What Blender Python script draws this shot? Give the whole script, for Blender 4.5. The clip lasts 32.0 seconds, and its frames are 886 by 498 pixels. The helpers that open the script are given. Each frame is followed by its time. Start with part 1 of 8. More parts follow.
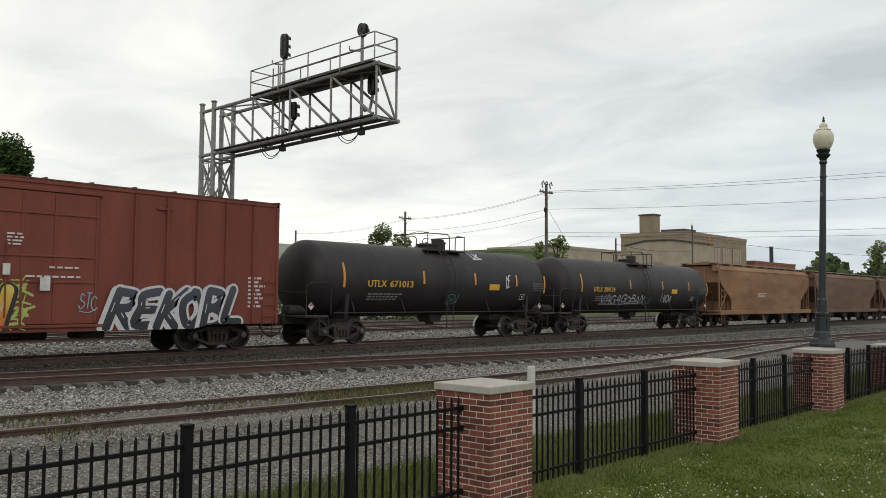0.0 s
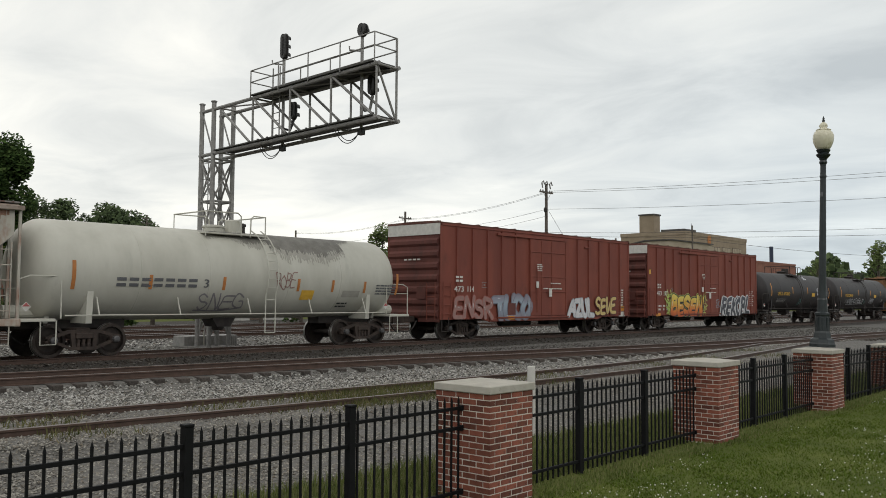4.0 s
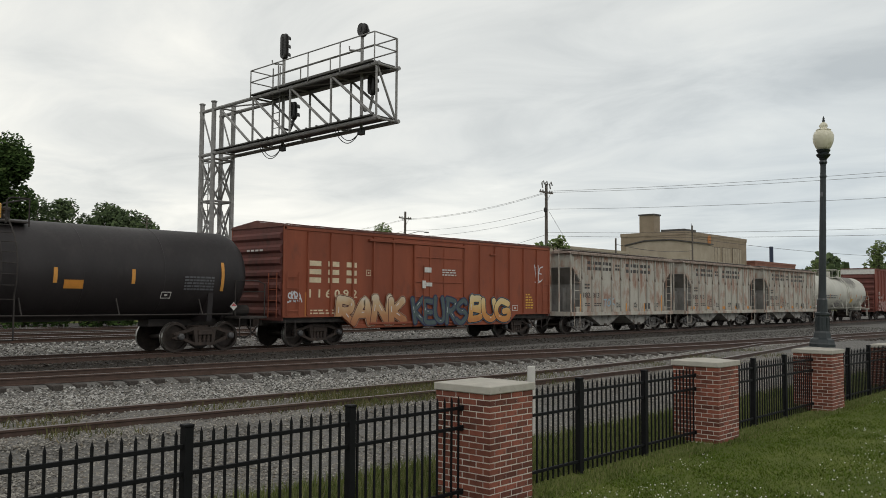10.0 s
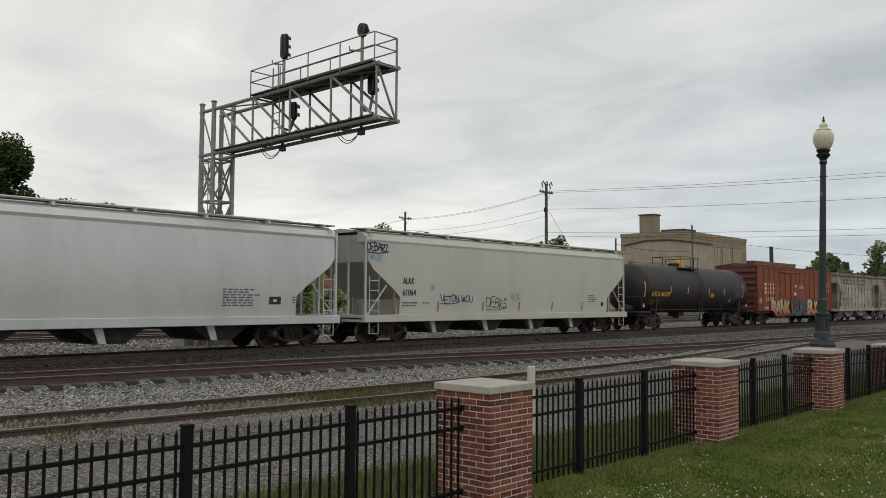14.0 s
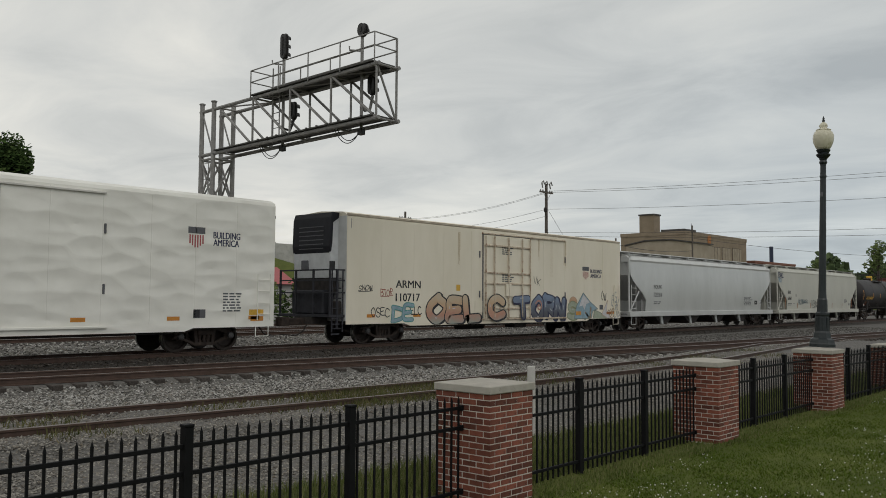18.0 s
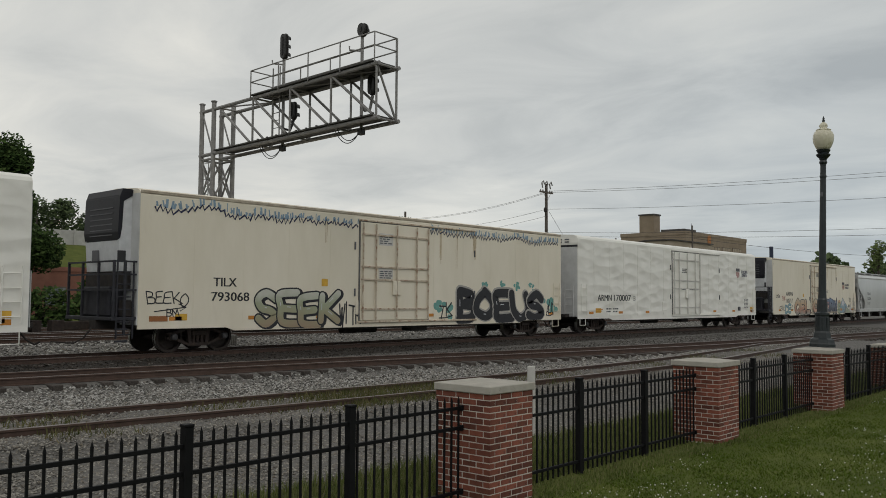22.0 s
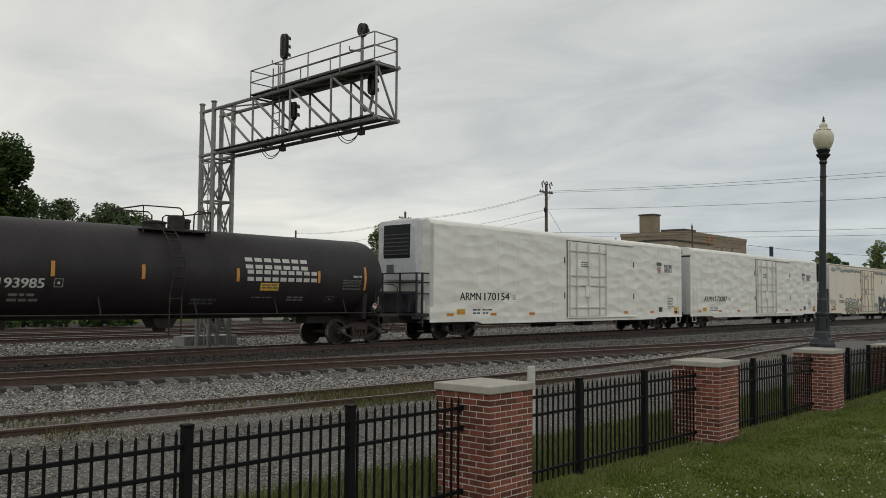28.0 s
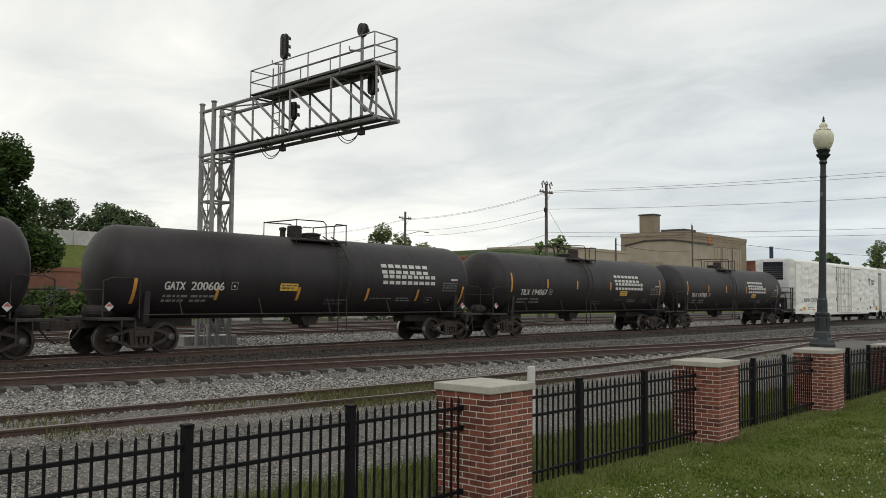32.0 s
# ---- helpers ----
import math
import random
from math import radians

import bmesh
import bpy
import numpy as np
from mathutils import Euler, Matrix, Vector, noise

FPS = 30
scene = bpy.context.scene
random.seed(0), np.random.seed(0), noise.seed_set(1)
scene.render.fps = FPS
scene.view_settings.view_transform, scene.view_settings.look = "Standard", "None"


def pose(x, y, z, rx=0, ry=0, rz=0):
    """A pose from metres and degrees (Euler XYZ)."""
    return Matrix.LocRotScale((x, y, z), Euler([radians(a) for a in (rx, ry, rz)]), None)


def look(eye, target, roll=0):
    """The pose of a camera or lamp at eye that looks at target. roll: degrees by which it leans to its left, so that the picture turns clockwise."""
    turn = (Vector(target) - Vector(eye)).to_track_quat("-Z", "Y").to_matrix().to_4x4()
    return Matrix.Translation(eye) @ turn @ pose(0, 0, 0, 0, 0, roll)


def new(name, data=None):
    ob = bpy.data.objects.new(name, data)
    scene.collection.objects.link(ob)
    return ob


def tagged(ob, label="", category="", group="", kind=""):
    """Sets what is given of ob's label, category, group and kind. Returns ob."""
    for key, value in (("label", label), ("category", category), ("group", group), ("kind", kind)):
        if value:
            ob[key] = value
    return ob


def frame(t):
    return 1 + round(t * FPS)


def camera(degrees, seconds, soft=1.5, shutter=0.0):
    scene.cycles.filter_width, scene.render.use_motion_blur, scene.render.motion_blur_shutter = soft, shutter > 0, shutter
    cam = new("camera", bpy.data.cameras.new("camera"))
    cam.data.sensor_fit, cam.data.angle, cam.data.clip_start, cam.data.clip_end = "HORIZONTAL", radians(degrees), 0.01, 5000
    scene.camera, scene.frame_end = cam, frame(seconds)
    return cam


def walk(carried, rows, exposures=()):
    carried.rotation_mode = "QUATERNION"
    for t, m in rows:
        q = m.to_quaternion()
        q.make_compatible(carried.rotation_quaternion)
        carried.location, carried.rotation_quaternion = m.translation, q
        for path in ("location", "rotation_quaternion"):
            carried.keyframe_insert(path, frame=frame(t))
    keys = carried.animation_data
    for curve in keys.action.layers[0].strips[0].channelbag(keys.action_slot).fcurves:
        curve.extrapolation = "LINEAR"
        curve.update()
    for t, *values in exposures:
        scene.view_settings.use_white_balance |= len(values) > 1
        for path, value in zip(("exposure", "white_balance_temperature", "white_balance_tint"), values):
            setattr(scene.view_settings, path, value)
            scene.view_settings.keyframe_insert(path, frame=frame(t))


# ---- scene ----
cam = camera(55.19, 32.0, soft=0.9)
EYE = (0.0, 0.0, 1.70)
YAW, PITCH = radians(41.909), radians(3.380)
AIM = (EYE[0] + math.cos(YAW) * math.cos(PITCH), EYE[1] + math.sin(YAW) * math.cos(PITCH), EYE[2] + math.sin(PITCH))
CAMPOSE = look(EYE, AIM, 0.4)
walk(cam, [(0.0, CAMPOSE), (32.0, CAMPOSE)], exposures=[(0.0, 0.0), (3.0, 0.0), (6.0, -0.14), (10.0, -0.14), (13.0, -0.19), (16.5, -0.41), (19.0, -0.48), (25.0, -0.52), (28.0, -0.42), (29.5, -0.22), (31.0, -0.09), (32.0, -0.05)])

# ---- world and light: an overcast late afternoon ----
world = bpy.data.worlds.new("overcast_sky")
scene.world = world
world.use_nodes = True
wn, wl = world.node_tree.nodes, world.node_tree.links
wn.clear()


sky = wn.new("ShaderNodeTexSky")
sky.sky_type = "NISHITA"
sky.sun_disc = False
SUN_EL, SUN_AZ = radians(38), radians(215)
sky.sun_elevation, sky.sun_rotation = SUN_EL, SUN_AZ
coord = wn.new("ShaderNodeTexCoord")
sep = wn.new("ShaderNodeSeparateXYZ")
wl.new(coord.outputs["Generated"], sep.inputs[0])


def wmath(op, a, b=None):
    n = wn.new("ShaderNodeMath")
    n.operation = op
    for i, v in enumerate((a, b)):
        if v is None:
            continue
        if isinstance(v, (int, float)):
            n.inputs[i].default_value = v
        else:
            wl.new(v, n.inputs[i])
    return n.outputs[0]


height = wmath("ADD", wmath("MAXIMUM", sep.outputs[2], 0.0), 0.10)
comb = wn.new("ShaderNodeCombineXYZ")
wl.new(wmath("DIVIDE", sep.outputs[0], height), comb.inputs[0])
wl.new(wmath("DIVIDE", sep.outputs[1], height), comb.inputs[1])


def cloud(scale, detail, rough, sx, sy, rz, dist=0.0, shift=(0, 0, 0)):
    mp = wn.new("ShaderNodeMapping")
    mp.inputs["Scale"].default_value = (sx, sy, 1)
    mp.inputs["Rotation"].default_value = (0, 0, rz)
    mp.inputs["Location"].default_value = shift
    wl.new(comb.outputs[0], mp.inputs[0])
    n = wn.new("ShaderNodeTexNoise")
    n.inputs["Scale"].default_value = scale
    n.inputs["Detail"].default_value = detail
    n.inputs["Roughness"].default_value = rough
    n.inputs["Distortion"].default_value = dist
    wl.new(mp.outputs[0], n.inputs["Vector"])
    return n.outputs[0]


broad = cloud(0.36, 3, 0.5, 1.0, 0.6, 0.5, 0.8, (1.3, 2.1, 0))
fine = cloud(1.5, 8, 0.58, 1.0, 0.75, 0.9, 0.7)
mix = wmath("ADD", wmath("MULTIPLY", broad, 0.60), wmath("MULTIPLY", fine, 0.40))
# the veil is paler low over the horizon
lowness = wmath("SUBTRACT", 1.0, wmath("MINIMUM", wmath("MULTIPLY", wmath("MAXIMUM", sep.outputs[2], 0.0), 2.6), 1.0))
# and brighter and warmer towards the north-east, where the cloud is thin
facing = wmath("ADD", wmath("MULTIPLY", sep.outputs[0], math.cos(radians(85))), wmath("MULTIPLY", sep.outputs[1], math.sin(radians(85))))
thin = wmath("MINIMUM", wmath("MAXIMUM", wmath("DIVIDE", wmath("SUBTRACT", facing, 0.40), 0.45), 0.0), 1.0)
mix = wmath("ADD", mix, wmath("MULTIPLY", wmath("MULTIPLY", lowness, thin), 0.06))
ramp = wn.new("ShaderNodeValToRGB")
cr = ramp.color_ramp
cr.elements[0].position, cr.elements[0].color = 0.36, (0.63, 0.66, 0.675, 1)
cr.elements[1].position, cr.elements[1].color = 0.66, (1.16, 1.15, 1.10, 1)
e = cr.elements.new(0.47)
e.color = (0.82, 0.842, 0.842, 1)
e = cr.elements.new(0.56)
e.color = (0.962, 0.97, 0.945, 1)
wl.new(mix, ramp.inputs[0])
skydim = wn.new("ShaderNodeVectorMath")
skydim.operation = "SCALE"
skydim.inputs["Scale"].default_value = 0.10
wl.new(sky.outputs[0], skydim.inputs[0])
wmix = wn.new("ShaderNodeMix")
wmix.data_type = "RGBA"
wmix.inputs[0].default_value = 0.94
wl.new(skydim.outputs[0], wmix.inputs[6])
tint = wn.new("ShaderNodeMix")
tint.data_type = "RGBA"
wl.new(wmath("MULTIPLY", wmath("SUBTRACT", 1.0, thin), wmath("ADD", wmath("MULTIPLY", lowness, 0.85), 0.15)), tint.inputs[0])
tint.inputs[6].default_value = (1.10, 1.08, 1.035, 1)
tint.inputs[7].default_value = (0.74, 0.81, 0.87, 1)
veil = wn.new("ShaderNodeVectorMath")
veil.operation = "MULTIPLY"
wl.new(ramp.outputs[0], veil.inputs[0])
wl.new(tint.outputs[2], veil.inputs[1])
wl.new(veil.outputs[0], wmix.inputs[7])
bg = wn.new("ShaderNodeBackground")
bg.inputs["Strength"].default_value = 1.0
wl.new(wmix.outputs[2], bg.inputs["Color"])
wout = wn.new("ShaderNodeOutputWorld")
wl.new(bg.outputs[0], wout.inputs["Surface"])

sun = new("sun", bpy.data.lights.new("sun", "SUN"))
sun.data.energy, sun.data.angle, sun.data.color = 0.5, radians(30), (1.0, 0.96, 0.9)
sun.rotation_euler = look((0, 0, 0), (-math.sin(SUN_AZ) * math.cos(SUN_EL), -math.cos(SUN_AZ) * math.cos(SUN_EL), -math.sin(SUN_EL))).to_euler()


# ---- materials ----
def mat(name, c1, c2, scale=3.0, rough=0.7, metal=0.0, bump=0.15, bscale=40.0, c3=None, third=(0.55, 0.75),
        stretch=(1, 1, 1), split=(0.35, 0.65), vary=0.0, dist=0.004, spec=0.5, detail=6):
    """A worn surface: two tones in broad blotches, a third one in patches or runs, fine relief."""
    m = bpy.data.materials.new(name)
    m.use_nodes = True
    nt = m.node_tree
    nd, ln = nt.nodes, nt.links
    b = nd["Principled BSDF"]
    tc = nd.new("ShaderNodeTexCoord")
    mp = nd.new("ShaderNodeMapping")
    mp.inputs["Scale"].default_value = stretch
    ln.new(tc.outputs["Object"], mp.inputs[0])

    def tex(sc, det, vec):
        n = nd.new("ShaderNodeTexNoise")
        n.inputs["Scale"].default_value = sc
        n.inputs["Detail"].default_value = det
        n.inputs["Roughness"].default_value = 0.62
        ln.new(vec, n.inputs["Vector"])
        return n.outputs[0]

    def ramp(src, lo, hi, a, z):
        r = nd.new("ShaderNodeValToRGB")
        r.color_ramp.elements[0].position, r.color_ramp.elements[1].position = lo, hi
        r.color_ramp.elements[0].color, r.color_ramp.elements[1].color = a, z
        ln.new(src, r.inputs[0])
        return r.outputs[0]

    col = ramp(tex(scale, detail, mp.outputs[0]), split[0], split[1], (*c1, 1), (*c2, 1))
    if c3:
        fac = ramp(tex(scale * 2.3, 8, mp.outputs[0]), third[0], third[1], (0, 0, 0, 1), (1, 1, 1, 1))
        mx = nd.new("ShaderNodeMix")
        mx.data_type = "RGBA"
        ln.new(fac, mx.inputs[0])
        ln.new(col, mx.inputs[6])
        mx.inputs[7].default_value = (*c3, 1)
        col = mx.outputs[2]
    if vary:
        info = nd.new("ShaderNodeObjectInfo")
        hsv = nd.new("ShaderNodeHueSaturation")
        mr = nd.new("ShaderNodeMapRange")
        mr.inputs[3].default_value, mr.inputs[4].default_value = 1 - vary, 1 + vary
        ln.new(info.outputs["Random"], mr.inputs[0])
        ln.new(mr.outputs[0], hsv.inputs["Value"])
        ln.new(col, hsv.inputs["Color"])
        col = hsv.outputs[0]
    ln.new(col, b.inputs["Base Color"])
    fine = tex(bscale, 4, tc.outputs["Object"])
    rr = nd.new("ShaderNodeMapRange")
    rr.inputs[3].default_value, rr.inputs[4].default_value = max(0.05, rough - 0.12), min(1, rough + 0.12)
    ln.new(fine, rr.inputs[0])
    ln.new(rr.outputs[0], b.inputs["Roughness"])
    b.inputs["Metallic"].default_value = metal
    b.inputs["Specular IOR Level"].default_value = spec
    if bump:
        bp = nd.new("ShaderNodeBump")
        bp.inputs["Strength"].default_value = bump
        bp.inputs["Distance"].default_value = dist
        ln.new(fine, bp.inputs["Height"])
        ln.new(bp.outputs[0], b.inputs["Normal"])
    return m


def island_mat(name, stops, rough=0.9, trans=0.0):
    """Tones that differ from piece to piece of one joined mesh."""
    m = bpy.data.materials.new(name)
    m.use_nodes = True
    nd, ln = m.node_tree.nodes, m.node_tree.links
    b = nd["Principled BSDF"]
    g = nd.new("ShaderNodeNewGeometry")
    r = nd.new("ShaderNodeValToRGB")
    r.color_ramp.elements[0].color = (*stops[0], 1)
    r.color_ramp.elements[1].color = (*stops[-1], 1)
    for i, c in enumerate(stops[1:-1]):
        r.color_ramp.elements.new((i + 1) / (len(stops) - 1)).color = (*c, 1)
    ln.new(g.outputs["Random Per Island"], r.inputs[0])
    ln.new(r.outputs[0], b.inputs["Base Color"])
    b.inputs["Roughness"].default_value = rough
    b.inputs["Specular IOR Level"].default_value = 0.1
    if trans:
        b.inputs["Transmission Weight"].default_value = 0.0
        b.inputs["Subsurface Weight"].default_value = 0.0
    return m


def paint(name, c, rough=0.6):
    return mat(name, tuple(v * 0.80 for v in c), c, scale=5, rough=rough, bump=0.05, c3=tuple(v * 0.66 for v in c), third=(0.58, 0.78))


M_RAIL = mat("rusty_rail_steel", (0.066, 0.040, 0.030), (0.098, 0.060, 0.046), 6, 0.65, 0.2, 0.3, 60)
M_RAILTOP = mat("polished_rail_head", (0.16, 0.13, 0.115), (0.24, 0.21, 0.2), 8, 0.4, 0.7, 0.05)
M_TIE = mat("creosoted_tie_wood", (0.035, 0.028, 0.024), (0.09, 0.075, 0.065), 4, 0.9, 0, 0.5, 30, stretch=(6, 1, 6), vary=0.3)
M_BALLAST = mat("ballast_bed", (0.075, 0.07, 0.064), (0.18, 0.17, 0.158), 14, 0.95, 0, 1.0, 26, c3=(0.11, 0.095, 0.08), third=(0.5, 0.72), dist=0.03)
M_STONES = island_mat("crushed_granite", [(0.04, 0.037, 0.034), (0.14, 0.132, 0.122), (0.22, 0.21, 0.192), (0.47, 0.455, 0.43), (0.16, 0.138, 0.112)])
M_GRAVEL = island_mat("fine_sandy_gravel", [(0.11, 0.10, 0.088), (0.19, 0.175, 0.155), (0.25, 0.232, 0.205), (0.34, 0.32, 0.285), (0.17, 0.145, 0.115)])
M_DARKSTONE = island_mat("oily_ballast", [(0.022, 0.019, 0.017), (0.056, 0.049, 0.043), (0.088, 0.078, 0.068), (0.05, 0.04, 0.033), (0.15, 0.138, 0.125)])
M_GREYSTONE = island_mat("dusty_grey_ballast", [(0.035, 0.032, 0.03), (0.085, 0.08, 0.074), (0.13, 0.122, 0.113), (0.075, 0.064, 0.055), (0.24, 0.23, 0.215)])
M_OILBED = mat("oil_stained_ballast_bed", (0.022, 0.019, 0.017), (0.055, 0.047, 0.04), 12, 0.95, 0, 1.0, 26, c3=(0.05, 0.038, 0.03), third=(0.5, 0.72), dist=0.03)
M_SOIL = mat("dirt_and_lawn_soil", (0.075, 0.095, 0.022), (0.115, 0.13, 0.032), 0.9, 0.95, 0, 0.8, 20, c3=(0.11, 0.095, 0.055), third=(0.62, 0.8), dist=0.02, spec=0.1)
M_GRASS = island_mat("grass_blades", [(0.07, 0.095, 0.026), (0.11, 0.14, 0.04), (0.145, 0.17, 0.055), (0.18, 0.195, 0.075), (0.22, 0.205, 0.10)])
M_LAWN = island_mat("lawn_blades", [(0.055, 0.088, 0.012), (0.068, 0.107, 0.014), (0.082, 0.124, 0.017), (0.096, 0.137, 0.022), (0.122, 0.143, 0.038)])
M_WEED = island_mat("weeds", [(0.05, 0.06, 0.02), (0.09, 0.10, 0.035), (0.13, 0.12, 0.05), (0.17, 0.14, 0.08)])
M_CLOVER = island_mat("clover_heads", [(0.6, 0.6, 0.55), (0.75, 0.74, 0.7), (0.5, 0.5, 0.42)])
M_LEAF = island_mat("dark_leaves", [(0.018, 0.035, 0.010), (0.03, 0.055, 0.015), (0.05, 0.085, 0.022), (0.075, 0.11, 0.035)])
# leaf greens lightened to paint in the haze of distance
M_LEAFFAR = island_mat("haze_paled_leaves", [(0.035, 0.05, 0.026), (0.05, 0.072, 0.032), (0.07, 0.098, 0.042), (0.095, 0.125, 0.055)])
M_LEAF2 = island_mat("light_leaves", [(0.06, 0.085, 0.025), (0.09, 0.125, 0.04), (0.13, 0.165, 0.06), (0.16, 0.19, 0.08)])
M_BARK = mat("bark", (0.07, 0.055, 0.045), (0.13, 0.11, 0.09), 5, 0.95, 0, 0.8, 25, stretch=(3, 3, 0.6))
M_IRON = mat("black_fence_paint", (0.0045, 0.0045, 0.0052), (0.008, 0.008, 0.009), 8, 0.6, 0.0, 0.1, 60, spec=0.16)
M_MORTAR = mat("mortar", (0.50, 0.45, 0.40), (0.62, 0.57, 0.51), 12, 0.95, 0, 0.6, 90)
M_BRICK = mat("red_brick", (0.150, 0.043, 0.027), (0.225, 0.072, 0.042), 9, 0.88, 0, 0.6, 120, c3=(0.075, 0.032, 0.030), third=(0.55, 0.7), vary=0.45)
M_CAP = mat("cast_stone_cap", (0.36, 0.335, 0.29), (0.44, 0.41, 0.36), 6, 0.9, 0, 0.4, 80, c3=(0.26, 0.24, 0.205), third=(0.62, 0.8))
M_LAMP = mat("green_black_lamp_paint", (0.010, 0.014, 0.016), (0.018, 0.024, 0.026), 8, 0.4, 0.0, 0.1, 50)
M_GLOBE = mat("cream_globe", (0.58, 0.54, 0.41), (0.66, 0.62, 0.48), 6, 0.35, 0, 0.02)
M_GALV = mat("weathered_galvanised_steel", (0.21, 0.20, 0.195), (0.31, 0.30, 0.285), 5, 0.6, 0.3, 0.15, 50, c3=(0.15, 0.12, 0.10), third=(0.6, 0.8))
M_GRATE = mat("dark_walkway_grating", (0.06, 0.058, 0.054), (0.10, 0.097, 0.09), 9, 0.7, 0.3, 0.3, 60)
M_SIGNAL = mat("black_signal_paint", (0.014, 0.013, 0.0125), (0.032, 0.029, 0.027), 9, 0.5, 0, 0.1)
M_LENS = paint("dark_signal_lens", (0.02, 0.02, 0.025), 0.15)
M_TRUCK = mat("grimy_truck_casting", (0.030, 0.022, 0.019), (0.060, 0.043, 0.035), 5, 0.85, 0.1, 0.5, 40, c3=(0.085, 0.055, 0.04), third=(0.55, 0.75))
M_TRUCKGREY = mat("dusty_grey_truck_casting", (0.13, 0.122, 0.115), (0.26, 0.245, 0.23), 5, 0.85, 0.1, 0.4, 40, c3=(0.07, 0.055, 0.045), third=(0.5, 0.7))
M_WHEEL = mat("wheel_steel", (0.028, 0.021, 0.018), (0.056, 0.042, 0.035), 6, 0.7, 0.3, 0.3, 50)
M_TREAD = mat("shiny_wheel_tread", (0.30, 0.29, 0.28), (0.42, 0.41, 0.40), 8, 0.35, 0.8, 0.1)
M_HUB = mat("bearing_cap", (0.06, 0.058, 0.06), (0.12, 0.115, 0.115), 8, 0.6, 0.2, 0.2)
M_UNDER = mat("dark_underframe", (0.028, 0.024, 0.023), (0.055, 0.046, 0.041), 4, 0.9, 0.1, 0.4, 30)
M_BOXRED = mat("boxcar_red_paint", (0.150, 0.035, 0.023), (0.205, 0.050, 0.030), 0.9, 0.72, 0, 0.15, 30, c3=(0.075, 0.026, 0.021), third=(0.58, 0.85), stretch=(1, 1, 0.35))
M_KCSRED = mat("orange_red_boxcar_paint", (0.200, 0.049, 0.022), (0.270, 0.068, 0.030), 0.9, 0.72, 0, 0.15, 30, c3=(0.10, 0.036, 0.025), third=(0.58, 0.85), stretch=(1, 1, 0.35))
# side red with shade mixed into the colour; also serves the bare rusty patch
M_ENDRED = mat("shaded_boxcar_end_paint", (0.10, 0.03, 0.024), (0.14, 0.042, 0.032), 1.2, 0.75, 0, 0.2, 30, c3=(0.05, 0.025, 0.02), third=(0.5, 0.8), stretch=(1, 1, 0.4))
M_ROOFRED = mat("dirty_boxcar_roof", (0.09, 0.035, 0.026), (0.15, 0.06, 0.045), 2, 0.85, 0, 0.3, 30)
M_TANK = mat("black_tank_paint", (0.0165, 0.0130, 0.0135), (0.025, 0.0202, 0.0208), 1.2, 0.55, 0, 0.12, 14, c3=(0.040, 0.032, 0.031), third=(0.55, 0.9), stretch=(1, 1, 0.5), spec=0.4)
M_TANKPALE = mat("off_white_tank_paint", (0.42, 0.405, 0.35), (0.52, 0.505, 0.445), 0.8, 0.55, 0, 0.1, 20, c3=(0.35, 0.34, 0.30), third=(0.6, 0.9), stretch=(1, 1, 0.35))
M_NW = mat("weathered_grey_hopper_paint", (0.34, 0.32, 0.275), (0.45, 0.425, 0.37), 0.9, 0.85, 0, 0.25, 30, c3=(0.27, 0.145, 0.10), third=(0.46, 0.65), stretch=(1.0, 1.0, 0.42), split=(0.3, 0.6))
M_NWRUST = mat("rust_run_brown", (0.19, 0.10, 0.07), (0.29, 0.165, 0.115), 2.5, 0.9, 0, 0.2, 30)
M_NWPOST = mat("worn_pale_post_paint", (0.30, 0.28, 0.245), (0.42, 0.395, 0.345), 2.2, 0.88, 0, 0.3, 30, c3=(0.09, 0.06, 0.045), third=(0.54, 0.66), stretch=(1.5, 1.5, 0.6))
M_NWDARK = mat("rust_streaked_hopper_steel", (0.15, 0.14, 0.13), (0.30, 0.28, 0.26), 2.2, 0.88, 0, 0.3, 30, c3=(0.11, 0.06, 0.045), third=(0.46, 0.66), stretch=(1.5, 1.5, 0.4))
M_NWHOP = mat("dusty_hopper_bay_steel", (0.22, 0.21, 0.19), (0.36, 0.345, 0.32), 1.5, 0.88, 0, 0.3, 30, c3=(0.07, 0.05, 0.04), third=(0.52, 0.7), stretch=(1, 1, 0.6))
M_NWSLOPE = mat("grey_slope_sheet_steel", (0.17, 0.165, 0.155), (0.27, 0.26, 0.245), 1.0, 0.85, 0, 0.1, 20, c3=(0.12, 0.10, 0.085), third=(0.55, 0.8))
M_NWROOF = mat("brown_stained_hopper_roof", (0.20, 0.15, 0.12), (0.33, 0.27, 0.23), 2, 0.9, 0, 0.3, 30, c3=(0.13, 0.07, 0.05), third=(0.5, 0.7))
M_PALEHOP = mat("pale_grey_hopper_paint", (0.48, 0.47, 0.415), (0.54, 0.53, 0.47), 0.7, 0.6, 0, 0.06, 20, c3=(0.40, 0.385, 0.345), third=(0.62, 0.95), stretch=(1, 1, 0.3))
M_SILVHOP = mat("dull_silver_grey_hopper_paint", (0.55, 0.55, 0.535), (0.63, 0.63, 0.615), 0.7, 0.34, 0.3, 0.03, 20, c3=(0.44, 0.435, 0.42), third=(0.6, 0.9), stretch=(1, 1, 0.3))
M_TANHOP = mat("dusty_tan_hopper_paint", (0.21, 0.105, 0.052), (0.31, 0.175, 0.092), 0.4, 0.85, 0, 0.2, 30, c3=(0.12, 0.055, 0.033), third=(0.46, 0.85), stretch=(0.45, 1, 1.3))
